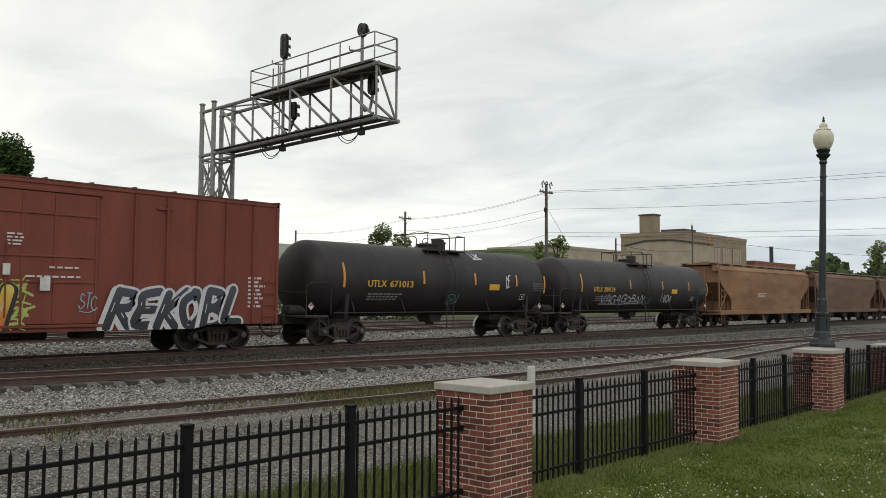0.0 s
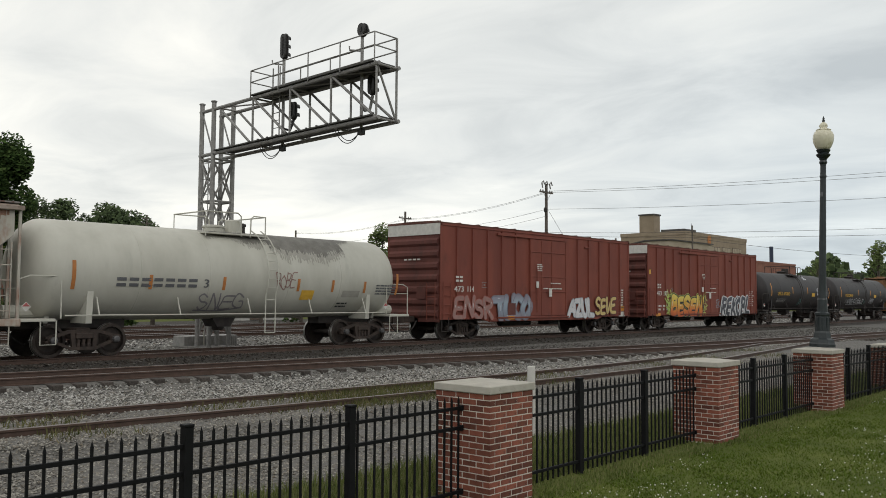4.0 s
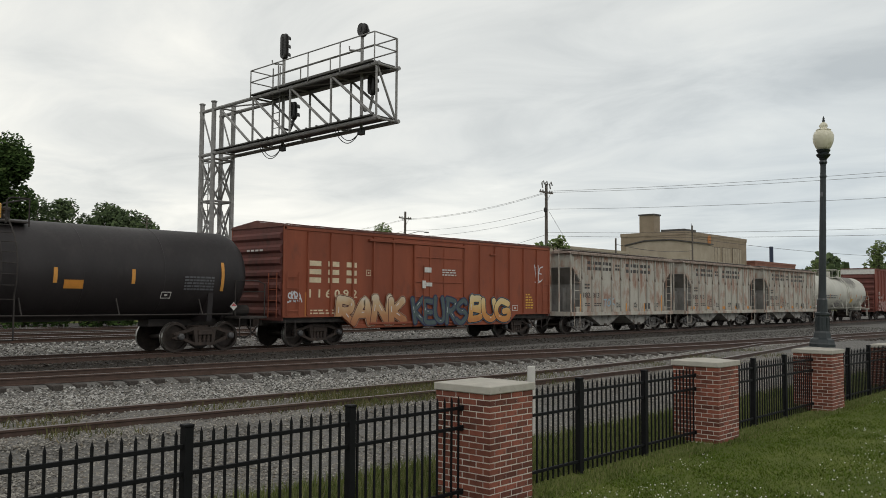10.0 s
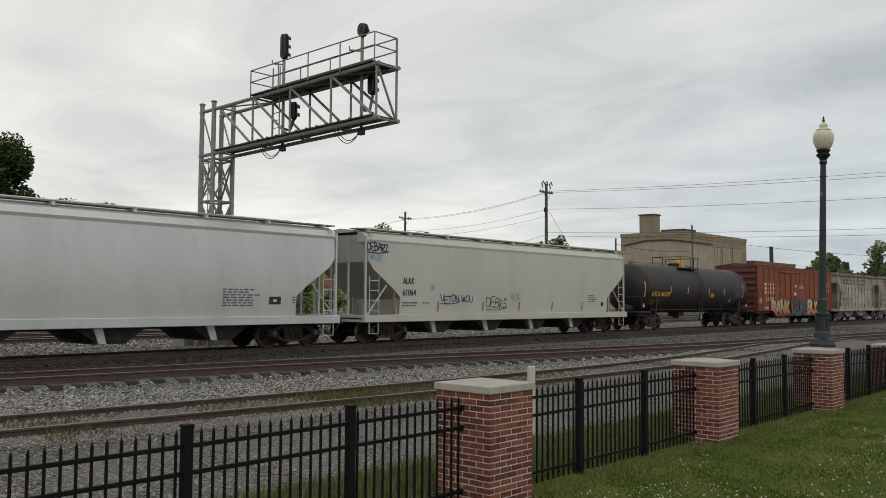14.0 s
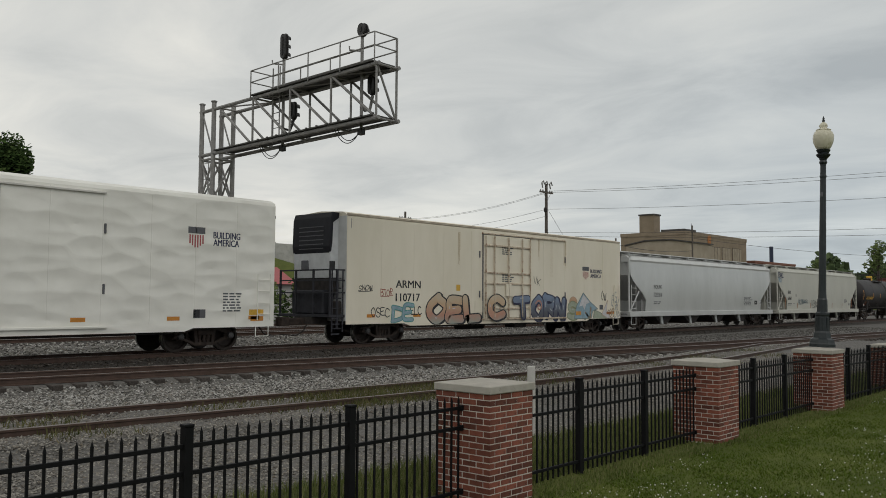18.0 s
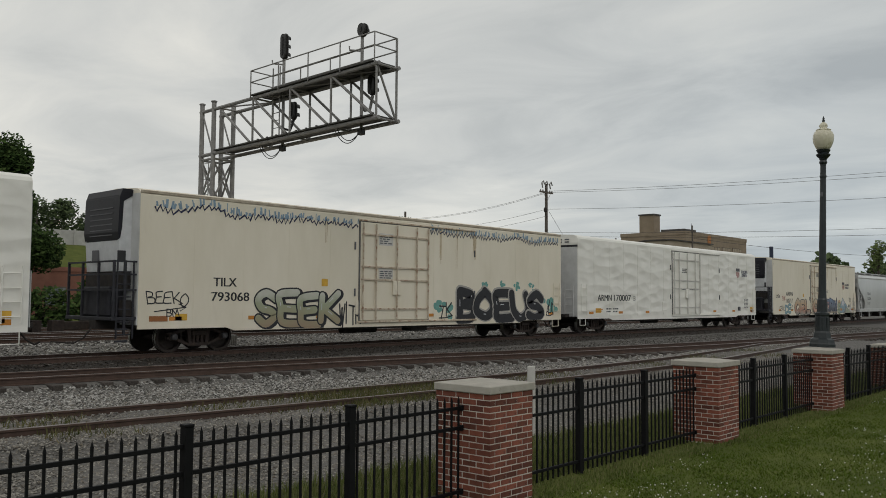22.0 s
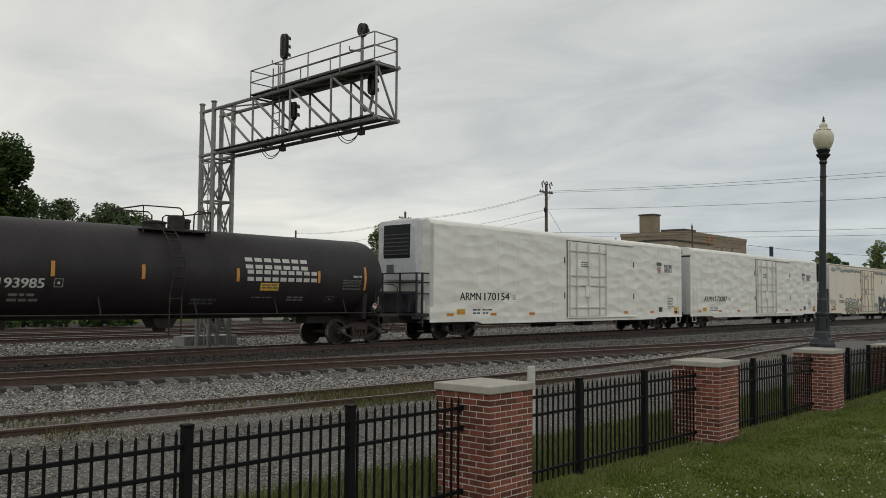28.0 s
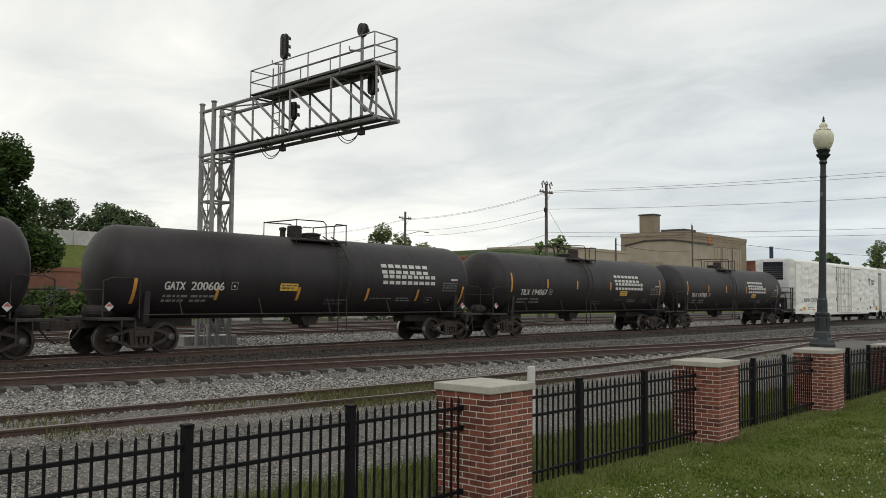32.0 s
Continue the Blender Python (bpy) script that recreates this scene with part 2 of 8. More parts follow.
M_BROWNHOP = mat("brown_hopper_paint", (0.12, 0.066, 0.04), (0.18, 0.105, 0.066), 0.4, 0.85, 0, 0.2, 30, c3=(0.08, 0.044, 0.03), third=(0.48, 0.85), stretch=(0.45, 1, 1.3))
M_REEFER = mat("cream_reefer_paint", (0.74, 0.675, 0.54), (0.82, 0.755, 0.625), 0.7, 0.5, 0, 0.04, 12, c3=(0.66, 0.59, 0.47), third=(0.62, 0.95), stretch=(1, 1, 0.3))
M_GASKET = mat("rubber_gasket", (0.10, 0.10, 0.10), (0.18, 0.175, 0.17), 4, 0.8)
M_BARGREY = mat("grimy_door_hardware", (0.56, 0.54, 0.50), (0.66, 0.64, 0.60), 4, 0.6)
M_SOOT = mat("oily_spill_stain", (0.13, 0.12, 0.105), (0.20, 0.19, 0.17), 3, 0.7)
M_SOOTPALE = mat("faint_spill_stain", (0.30, 0.285, 0.25), (0.36, 0.345, 0.305), 3, 0.7)
M_RUSTBAR = mat("rust_stained_cream_hardware", (0.46, 0.38, 0.28), (0.64, 0.56, 0.45), 3, 0.65, 0, 0.1, 30, c3=(0.26, 0.14, 0.08), third=(0.5, 0.66))
M_EAVE = mat("brown_stained_eave", (0.34, 0.28, 0.21), (0.52, 0.46, 0.37), 2.5, 0.85, 0, 0.2, 30)
M_RUNRUST = mat("faint_rust_run", (0.46, 0.35, 0.20), (0.55, 0.45, 0.30), 2, 0.7)
M_UNIT = mat("refrigeration_unit_white", (0.55, 0.56, 0.57), (0.66, 0.67, 0.68), 3, 0.5, 0, 0.05)
M_GREYEND = mat("pale_grey_end_paint", (0.50, 0.50, 0.49), (0.60, 0.60, 0.59), 2, 0.6, 0, 0.08)
M_GRILLE = mat("navy_black_grille_plastic", (0.008, 0.008, 0.013), (0.014, 0.014, 0.02), 4, 0.5, 0, 0.1, spec=0.3)
M_PLAT = mat("dark_blue_grey_platform", (0.014, 0.014, 0.019), (0.028, 0.028, 0.036), 4, 0.7, 0, 0.2)
M_WHITE = paint("white_lettering", (0.64, 0.62, 0.58))
M_BLACK = paint("black_lettering", (0.025, 0.025, 0.028))
M_DKGREY = paint("grey_lettering", (0.12, 0.12, 0.13))
M_YELLOW = paint("yellow_reflector", (0.72, 0.42, 0.05))
M_ORANGE = paint("orange_decal", (0.62, 0.25, 0.035))
M_RUSTORANGE = paint("dull_orange_reflector", (0.36, 0.135, 0.04))
M_AMBER = paint("amber_reflector", (0.66, 0.30, 0.06))
M_CREAMLET = paint("aged_cream_lettering", (0.68, 0.56, 0.38))
M_NAVY = paint("navy_lettering", (0.03, 0.035, 0.09))
M_LOGORED = paint("faded_red_shield", (0.42, 0.10, 0.10))
G_WHITE, G_BLACK, G_YEL, G_ORG, G_LIME, G_BLUE, G_TEAL, G_PINK, G_NAVY, G_GREY = (paint("spray_" + n, c, 0.55) for n, c in (
    ("white", (0.62, 0.63, 0.66)), ("black", (0.02, 0.02, 0.025)), ("yellow", (0.66, 0.47, 0.07)), ("orange", (0.55, 0.16, 0.025)),
    ("lime", (0.42, 0.50, 0.12)), ("pale_blue", (0.25, 0.36, 0.46)), ("teal", (0.10, 0.32, 0.30)), ("pink", (0.50, 0.26, 0.21)),
    ("navy", (0.022, 0.025, 0.07)), ("grey", (0.30, 0.33, 0.36))))


def puffy_white():
    """White painted insulated sides, quilted: each sheet between two seams is pushed in and out in soft facets."""
    m = mat("white_reefer_paint", (0.80, 0.78, 0.715), (0.86, 0.84, 0.775), 1.2, 0.38, 0, 0.0, 12)
    nd, ln = m.node_tree.nodes, m.node_tree.links
    b = nd["Principled BSDF"]
    tc = nd.new("ShaderNodeTexCoord")
    mp = nd.new("ShaderNodeMapping")
    mp.inputs["Scale"].default_value = (0.80, 0.0, 1.9)
    mp.inputs["Rotation"].default_value = (0, 0.12, 0)
    ln.new(tc.outputs["Object"], mp.inputs[0])
    warp = nd.new("ShaderNodeTexNoise")
    warp.inputs["Scale"].default_value = 0.9
    warp.inputs["Detail"].default_value = 1.0
    ln.new(mp.outputs[0], warp.inputs["Vector"])
    bent = nd.new("ShaderNodeMix")
    bent.data_type = "VECTOR"
    bent.inputs[0].default_value = 0.25
    ln.new(mp.outputs[0], bent.inputs[4])
    ln.new(warp.outputs["Color"], bent.inputs[5])
    n = nd.new("ShaderNodeTexVoronoi")
    n.feature = "SMOOTH_F1"
    n.inputs["Scale"].default_value = 1.6
    n.inputs["Smoothness"].default_value = 0.35
    bp = nd.new("ShaderNodeBump")
    bp.inputs["Strength"].default_value = 1.0
    bp.inputs["Distance"].default_value = 0.065
    ln.new(bent.outputs[1], n.inputs["Vector"])
    ln.new(n.outputs["Distance"], bp.inputs["Height"])
    ln.new(bp.outputs[0], b.inputs["Normal"])
    return m


M_PUFF = puffy_white()


# ---- mesh helpers ----
def mesh_of(name, bm, material, smooth=False):
    me = bpy.data.meshes.new(name)
    bmesh.ops.recalc_face_normals(bm, faces=bm.faces)
    bm.to_mesh(me)
    bm.free()
    if smooth:
        for p in me.polygons:
            p.use_smooth = True
    me.materials.append(material)
    return me


def part(name, bm, material, parent, label="", at=None, smooth=False):
    """Links a bmesh, or a mesh made before, as one object under a thing or a part."""
    me = mesh_of(name, bm, material, smooth) if isinstance(bm, bmesh.types.BMesh) else bm
    ob = new(name, me)
    ob.parent = parent
    if at is not None:
        ob.matrix_basis = at if isinstance(at, Matrix) else Matrix.Translation(at)
    if label:
        tagged(ob, label)
    return ob


def thing(name, label, category, at=(0, 0, 0), group="", kind="", bm=None, material=None):
    me = mesh_of(name, bm, material) if bm else None
    ob = new(name, me)
    ob.matrix_basis = at if isinstance(at, Matrix) else Matrix.Translation(at)
    return tagged(ob, label, category, group, kind)


def box(bm, x0, x1, y0, y1, z0, z1, bev=0.0):
    vs = [bm.verts.new((x, y, z)) for x in (x0, x1) for y in (y0, y1) for z in (z0, z1)]
    fs = [bm.faces.new([vs[i] for i in q]) for q in ((0, 1, 3, 2), (4, 6, 7, 5), (0, 4, 5, 1), (2, 3, 7, 6), (0, 2, 6, 4), (1, 5, 7, 3))]
    if bev:
        es = list({e for f in fs for e in f.edges})
        bmesh.ops.bevel(bm, geom=es, offset=bev, segments=1, affect="EDGES", profile=0.5)
    return bm


def tube(bm, pts, r, n=8, cap=True):
    """A round bar along a line of points."""
    pts = [Vector(p) for p in pts]
    rings = []
    for i, p in enumerate(pts):
        d = (pts[min(i + 1, len(pts) - 1)] - pts[max(i - 1, 0)]).normalized()
        a = d.orthogonal().normalized() if abs(d.z) > 0.9 or i == 0 and abs(d.z) > 0.7 else d.cross(Vector((0, 0, 1))).normalized()
        if rings and abs(a.dot(prev)) < 0.2:
            a = (prev - d * prev.dot(d)).normalized()
        elif rings and a.dot(prev) < 0:
            a = -a
        prev = a
        b = d.cross(a)
        rings.append([bm.verts.new(p + (a * math.cos(t) + b * math.sin(t)) * r) for t in (2 * math.pi * k / n for k in range(n))])
    for u, v in zip(rings, rings[1:]):
        for k in range(n):
            bm.faces.new((u[k], u[(k + 1) % n], v[(k + 1) % n], v[k]))
    if cap:
        bm.faces.new(rings[0][::-1])
        bm.faces.new(rings[-1])
    return bm


def prism(bm, prof, a, b, axis="x"):
    """A closed outline drawn out along an axis: (y, z) along x, (x, z) along y, (x, y) along z."""
    def pt(p, t):
        return {"x": (t, p[0], p[1]), "y": (p[0], t, p[1]), "z": (p[0], p[1], t)}[axis]
    u = [bm.verts.new(pt(p, a)) for p in prof]
    v = [bm.verts.new(pt(p, b)) for p in prof]
    for i in range(len(prof)):
        j = (i + 1) % len(prof)
        bm.faces.new((u[i], u[j], v[j], v[i]))
    bm.faces.new(u[::-1])
    bm.faces.new(v)
    return bm


def lathe(bm, prof, n=16, axis="z", at=(0, 0, 0)):
    """(radius, height) pairs turned round an axis."""
    rings = []
    for r, h in prof:
        ring = []
        for k in range(n):
            t = 2 * math.pi * k / n
            c, s = r * math.cos(t), r * math.sin(t)
            p = {"z": (c, s, h), "x": (h, c, s), "y": (c, h, s)}[axis]
            ring.append(bm.verts.new(Vector(p) + Vector(at)))
        rings.append(ring)
    for u, v in zip(rings, rings[1:]):
        for k in range(n):
            bm.faces.new((u[k], u[(k + 1) % n], v[(k + 1) % n], v[k]))
    bm.faces.new(rings[0][::-1])
    bm.faces.new(rings[-1])
    return bm


def B():
    return bmesh.new()


# ---- tracks in plan ----
def smooth_line(pts, step):
    """A smooth line through plan points, as (x, y) every step metres of x."""
    xs, ys = np.array([p[0] for p in pts], float), np.array([p[1] for p in pts], float)
    sl = np.gradient(ys, xs)
    out = []
    x = xs[0]
    while x < xs[-1]:
        i = int(np.clip(np.searchsorted(xs, x, "right") - 1, 0, len(xs) - 2))
        h = xs[i + 1] - xs[i]
        t = (x - xs[i]) / h
        y = (2 * t ** 3 - 3 * t ** 2 + 1) * ys[i] + (t ** 3 - 2 * t ** 2 + t) * h * sl[i] + (-2 * t ** 3 + 3 * t ** 2) * ys[i + 1] + (t ** 3 - t ** 2) * h * sl[i + 1]
        out.append((x, y))
        x += step
    return out


TRAIN_Y = 24.5
MID = smooth_line([(-60, 24), (-20, 21.6), (7.2, 19.72), (10.4, 19.3), (15.6, 18.6), (26.4, 16.45), (31.3, 15.65), (38, 14.9), (45, 14.3), (60, 13.3), (100, 11.2), (160, 8.5)], 1.0)
NEAR = smooth_line([(-60, 14.5), (-20, 13.9), (4.9, 12.85), (9.5, 12.4), (18.2, 11.95), (24, 12.05), (31, 12.75), (40, 13.9), (46, 14.22)], 1.0)
MAIN = [(x, TRAIN_Y) for x in range(-60, 401, 10)]
BACK1 = [(x, 36.2) for x in range(-60, 401, 10)]
BACK3 = [(x, 47.5) for x in range(-60, 401, 10)]
BACK2 = [(x, 41.0) for x in range(-60, 401, 10)]
TRACKS = [("main", MAIN, 0.0), ("mid", MID, -0.04), ("near", NEAR, -0.10), ("back", BACK1, -0.02), ("back", BACK2, -0.02), ("back", BACK3, -0.02)]


def line_y(line, x):
    x0, step = line[0][0], line[1][0] - line[0][0]
    f = min(max((x - x0) / step, 0.0), len(line) - 1.001)
    i = int(f)
    return line[i][1] + (line[i + 1][1] - line[i][1]) * (f - i)


def gz(x, y):
    """Height of the ground."""
    if y < 6.2:
        return -0.60 + 0.055 * (6.2 - max(y, -4))
    base = -0.60 + 0.22 * min((y - 6.2) / 4.5, 1)
    if y > 27:
        base = -0.22
    for which, line, zt in TRACKS[:3]:
        if line[0][0] - 1 <= x <= line[-1][0] + 1:
            d = abs(y - line_y(line, x))
            drop, flat_to = (0.165, 0.98) if which == "mid" else (0.148, 1.3) if which == "main" else (0.115, 1.7)
            base = max(base, zt - drop - max(0, d - flat_to) * 0.30)
    if y > 82:
        base += 8.6 * min(1, (y - 82) / 26) * max(0, min(1, (120 - x) / 40))
    return base


def ground_grid(xs, ys, dx=0.0):
    vs = [(x, y, gz(x, y) + dx * noise.noise(Vector((x * 1.3, y * 1.3, 0)))) for x in xs for y in ys]
    n = len(ys)
    fs = [(i * n + j, (i + 1) * n + j, (i + 1) * n + j + 1, i * n + j + 1) for i in range(len(xs) - 1) for j in range(n - 1)]
    me = bpy.data.meshes.new("ground")
    me.from_pydata(vs, [], fs)
    return me


def rng(a, b, s):
    return list(np.arange(a, b, s))


gx = [-1500, -600, -200, -90] + rng(-40, 0, 4) + rng(0, 50, 0.6) + rng(50, 110, 3) + rng(110, 400, 20) + [600, 1200, 2500]
gy = [-1500, -500, -120, -40, -10, -4] + rng(-2, 6.2, 0.5) + [6.2] + rng(6.5, 27.5, 0.33) + rng(28, 50, 2) + rng(55, 112, 3) + [150, 250, 500, 1200, 2500]
me = ground_grid(gx, gy, 0.02)
me.materials.append(M_BALLAST)
me.materials.append(M_SOIL)
me.materials.append(M_OILBED)
for p in me.polygons:
    c = p.center
    grass = c.y < 7.6 + 0.5 * noise.noise(Vector((c.x * 0.6, 3, 0))) or c.y > 62 or (c.x > 150 and c.y < 15) or c.x < -60
    oil = -60 < c.x < 300 and 22.75 < c.y < 26.6 or -60 < c.x < 300 and 33.0 < c.y < 60
    p.material_index = 1 if grass else 2 if oil else 0
    p.use_smooth = True
tagged(new("ground", me), "lawn and grey crushed-stone railway yard ground", "ground", kind="structure")


# ---- rails and ties ----
RAILPROF = [(-0.07, -0.16), (0.07, -0.16), (0.07, -0.145), (0.012, -0.125), (0.012, -0.045), (0.036, -0.035), (0.036, -0.006), (0.026, 0.0),
            (-0.026, 0.0), (-0.036, -0.006), (-0.036, -0.035), (-0.012, -0.045), (-0.012, -0.125), (-0.07, -0.145)]


def rail_mesh(line, off, zt):
    bm = B()
    rings = []
    for i, (x, y) in enumerate(line):
        a, b = line[max(i - 1, 0)], line[min(i + 1, len(line) - 1)]
        d = Vector((b[0] - a[0], b[1] - a[1], 0)).normalized()
        nrm = Vector((-d.y, d.x, 0))
        rings.append([bm.verts.new(Vector((x, y, zt + p[1])) + nrm * (off + p[0])) for p in RAILPROF])
    n = len(RAILPROF)
    for u, v in zip(rings, rings[1:]):
        for k in range(n):
            f = bm.faces.new((u[k], u[(k + 1) % n], v[(k + 1) % n], v[k]))
            f.material_index = 1 if k in (6, 7, 8) else 0
    bm.faces.new(rings[0][::-1])
    bm.faces.new(rings[-1])
    me = mesh_of("rail", bm, M_RAIL)
    me.materials.append(M_RAILTOP)
    return me


LABELS = {"main": "busy main railway track on dark wooden ties", "mid": "rusty siding track laid in grey ballast",
          "near": "disused rusty track half sunk in gravel and weeds", "back": "yard track behind the train"}
TRACK_OBS = []
for kind_of, line, zt in TRACKS:
    tr = thing("railway_track", LABELS[kind_of], "railway track", kind="structure")
    TRACK_OBS.append((tr, kind_of, line, zt))
    for off in (-0.755, 0.755):
        rm = rail_mesh(line, off, zt)
        if kind_of == "back":
            rm.materials[1] = M_TREAD
        part("rail", rm, None, tr)


def ties(tr, kind_of, line, zt, x0, x1):
    bm = box(B(), -0.115, 0.115, -1.3, 1.3, -0.18, 0.0, 0.012)
    me = mesh_of("tie", bm, M_TIE)
    s = 0.0
    x = x0
    k = 0
    while x < x1:
        sl = (line_y(line, x + 0.5) - line_y(line, x - 0.5))
        a = math.degrees(math.atan(sl)) + random.uniform(-1.2, 1.2)
        o = part("tie", me, None, tr, at=pose(x, line_y(line, x) + random.uniform(-0.06, 0.06), zt - 0.152 + random.uniform(-0.012, 0.004), 0, 0, a))
        x += 0.56 + random.uniform(-0.04, 0.04)
        k += 1


# ---- loose stones, joined ----
def stones(name, count, place, size, material, label, flat=0.6):
    """Many small angular stones in one mesh; place() gives (x, y)."""
    rnd = np.random.RandomState(len(name) + count)
    base = np.array([(1, 0, 0), (-1, 0, 0), (0, 1, 0), (0, -1, 0), (0, 0, 1), (0, 0, -1)], float)
    tri = np.array([(0, 2, 4), (2, 1, 4), (1, 3, 4), (3, 0, 4), (2, 0, 5), (1, 2, 5), (3, 1, 5), (0, 3, 5)])
    vs, fs = [], []
    for i in range(count):
        x, y = place(rnd)
        s = size * rnd.uniform(0.5, 1.35)
        v = base * rnd.uniform(0.6, 1.25, (6, 1)) * s * np.array([1, 1, flat])
        a, t = rnd.uniform(0, 6.28), rnd.uniform(-0.7, 0.7)
        ca, sa, ct, st = math.cos(a), math.sin(a), math.cos(t), math.sin(t)
        v = v @ np.array([[ct, 0, st], [0, 1, 0], [-st, 0, ct]]) @ np.array([[ca, sa, 0], [-sa, ca, 0], [0, 0, 1]])
        vs.append(v + np.array([x, y, gz(x, y) + s * 0.15]))
        fs.append(tri + 6 * i)
    me = bpy.data.meshes.new(name)
    me.from_pydata(np.concatenate(vs).tolist(), [], np.concatenate(fs).tolist())
    me.materials.append(material)
    return tagged(new(name, me), label, "gravel", kind="stuff")


def between(x0, x1, ya, yb, power=1.6):
    """Plan places, thicker near the small x; ya, yb may follow a track."""
    def place(rnd):
        x = x0 + (x1 - x0) * rnd.uniform() ** power
        lo = ya(x) if callable(ya) else ya
        hi = yb(x) if callable(yb) else yb
        return x, rnd.uniform(lo, hi)
    return place


stones("ballast", 60000, between(4, 46, lambda x: line_y(NEAR, min(x, 46)) + 0.7, lambda x: line_y(MID, x) - 1.15), 0.036, M_STONES, "loose pale grey crushed ballast between the sidings")
stones("ballast", 38000, between(3, 32, 7.4, lambda x: line_y(NEAR, x) - 0.7), 0.022, M_GRAVEL, "grey gravel between the fence and the near track")
stones("ballast", 10000, between(3, 46, lambda x: line_y(NEAR, min(x, 46)) - 0.7, lambda x: line_y(NEAR, min(x, 46)) + 0.7), 0.024, M_GRAVEL, "gravel filling the disused track")
stones("ballast", 8000, between(6, 60, lambda x: line_y(MID, x) - 0.7, lambda x: line_y(MID, x) + 0.75), 0.04, M_GREYSTONE, "grey ballast between siding rails")
stones("ballast", 24000, between(6, 75, lambda x: line_y(MID, x) + 0.8, TRAIN_Y - 1.75), 0.04, M_GREYSTONE, "dusty grey ballast between siding and main track")
stones("ballast", 6000, between(6, 75, TRAIN_Y - 1.8, TRAIN_Y - 0.85), 0.04, M_DARKSTONE, "oil-stained ballast beside the main track")
stones("ballast", 6000, between(8, 75, TRAIN_Y - 0.7, TRAIN_Y + 0.7), 0.04, M_DARKSTONE, "dark ballast under the main track")
stones("ballast", 12000, between(10, 95, TRAIN_Y + 0.9, 36), 0.06, M_STONES, "pale ballast beyond the main track")


# ---- grass ----
def blades(name, count, place, h, w, material, label, category="grass", lean=0.5):
    rnd = np.random.RandomState(count + len(label))
    xs = np.array([place(rnd) for _ in range(count)])
    zs = np.array([gz(x, y) for x, y in xs])
    a = rnd.uniform(0, 6.28, count)
    hh = h * rnd.uniform(0.45, 1.3, count)
    ww = w * rnd.uniform(0.6, 1.3, count)
    l = rnd.uniform(0, lean, count) * hh
    la = rnd.uniform(0, 6.28, count)
    base = np.c_[xs, zs - 0.01]
    side = np.c_[np.cos(a) * ww, np.sin(a) * ww, np.zeros(count)]
    tip = base + np.c_[np.cos(la) * l, np.sin(la) * l, hh]
    vs = np.empty((count * 3, 3))
    vs[0::3], vs[1::3], vs[2::3] = base - side, base + side, tip
    me = bpy.data.meshes.new(name)
    me.from_pydata(vs.tolist(), [], np.arange(count * 3).reshape(-1, 3).tolist())
    me.materials.append(material)
    return tagged(new(name, me), label, category, kind="stuff")


def patchy(pl, sc, lo):
    """Keeps only the places where a slow noise is high."""
    def place(rnd):
        for _ in range(30):
            x, y = pl(rnd)
            if noise.noise(Vector((x * sc, y * sc, 5))) > lo:
                break
        return x, y
    return place


blades("lawn_grass", 190000, between(6, 36, 0.5, 5.9, 1.5), 0.032, 0.011, M_LAWN, "mown green lawn grass", lean=1.6)
blades("lawn_grass", 22000, between(3, 40, 5.6, 6.4, 1.5), 0.065, 0.009, M_GRASS, "longer grass along the fence line")
blades("tall_grass", 42000, between(2.5, 30, 6.35, 7.9, 1.3), 0.17, 0.009, M_GRASS, "unmown green grass behind the fence", lean=0.7)
def clover(count):
    pl = patchy(between(7, 26, 1.5, 5.6, 1.3), 0.5, 0.05)
    ob = stones("clover", count, pl, 0.010, M_CLOVER, "scattered white clover flowers in the lawn", 0.9)
    ob.location.z = 0.035
    ob["category"] = "flowers"


clover(900)
blades("weeds", 2600, patchy(between(5, 34, lambda x: line_y(NEAR, x) - 1.6, lambda x: line_y(NEAR, x) + 1.2, 1.2), 0.45, 0.08), 0.13, 0.010, M_WEED, "thin weeds growing in the gravel of the disused track", lean=0.9)
blades("weeds", 3500, between(10.2, 14.2, lambda x: line_y(NEAR, x) - 1.3, lambda x: line_y(NEAR, x) + 0.9, 1.0), 0.14, 0.010, M_WEED, "thicker weed patch on the disused track", lean=0.9)


# ---- brick piers and iron fence ----
FENCE_Y = 6.24
PIERS = [(0.55, 0.70), (7.29, 0.66), (13.13, 0.63), (18.68, 0.60), (24.4, 0.50), (30.2, 0.46), (36.0, 0.42)]
PW = 0.79
COURSE = 0.0677


def brick_mesh(lx, ly):
    h = 0.057
    return mesh_of("brick", box(B(), -lx / 2, lx / 2, -ly / 2, ly / 2, 0, h, 0.003), M_BRICK)


BRICK_L, BRICK_D, BRICK_HL, BRICK_HD = brick_mesh(0.190, 0.09), brick_mesh(0.09, 0.190), brick_mesh(0.09, 0.09), brick_mesh(0.091, 0.09)


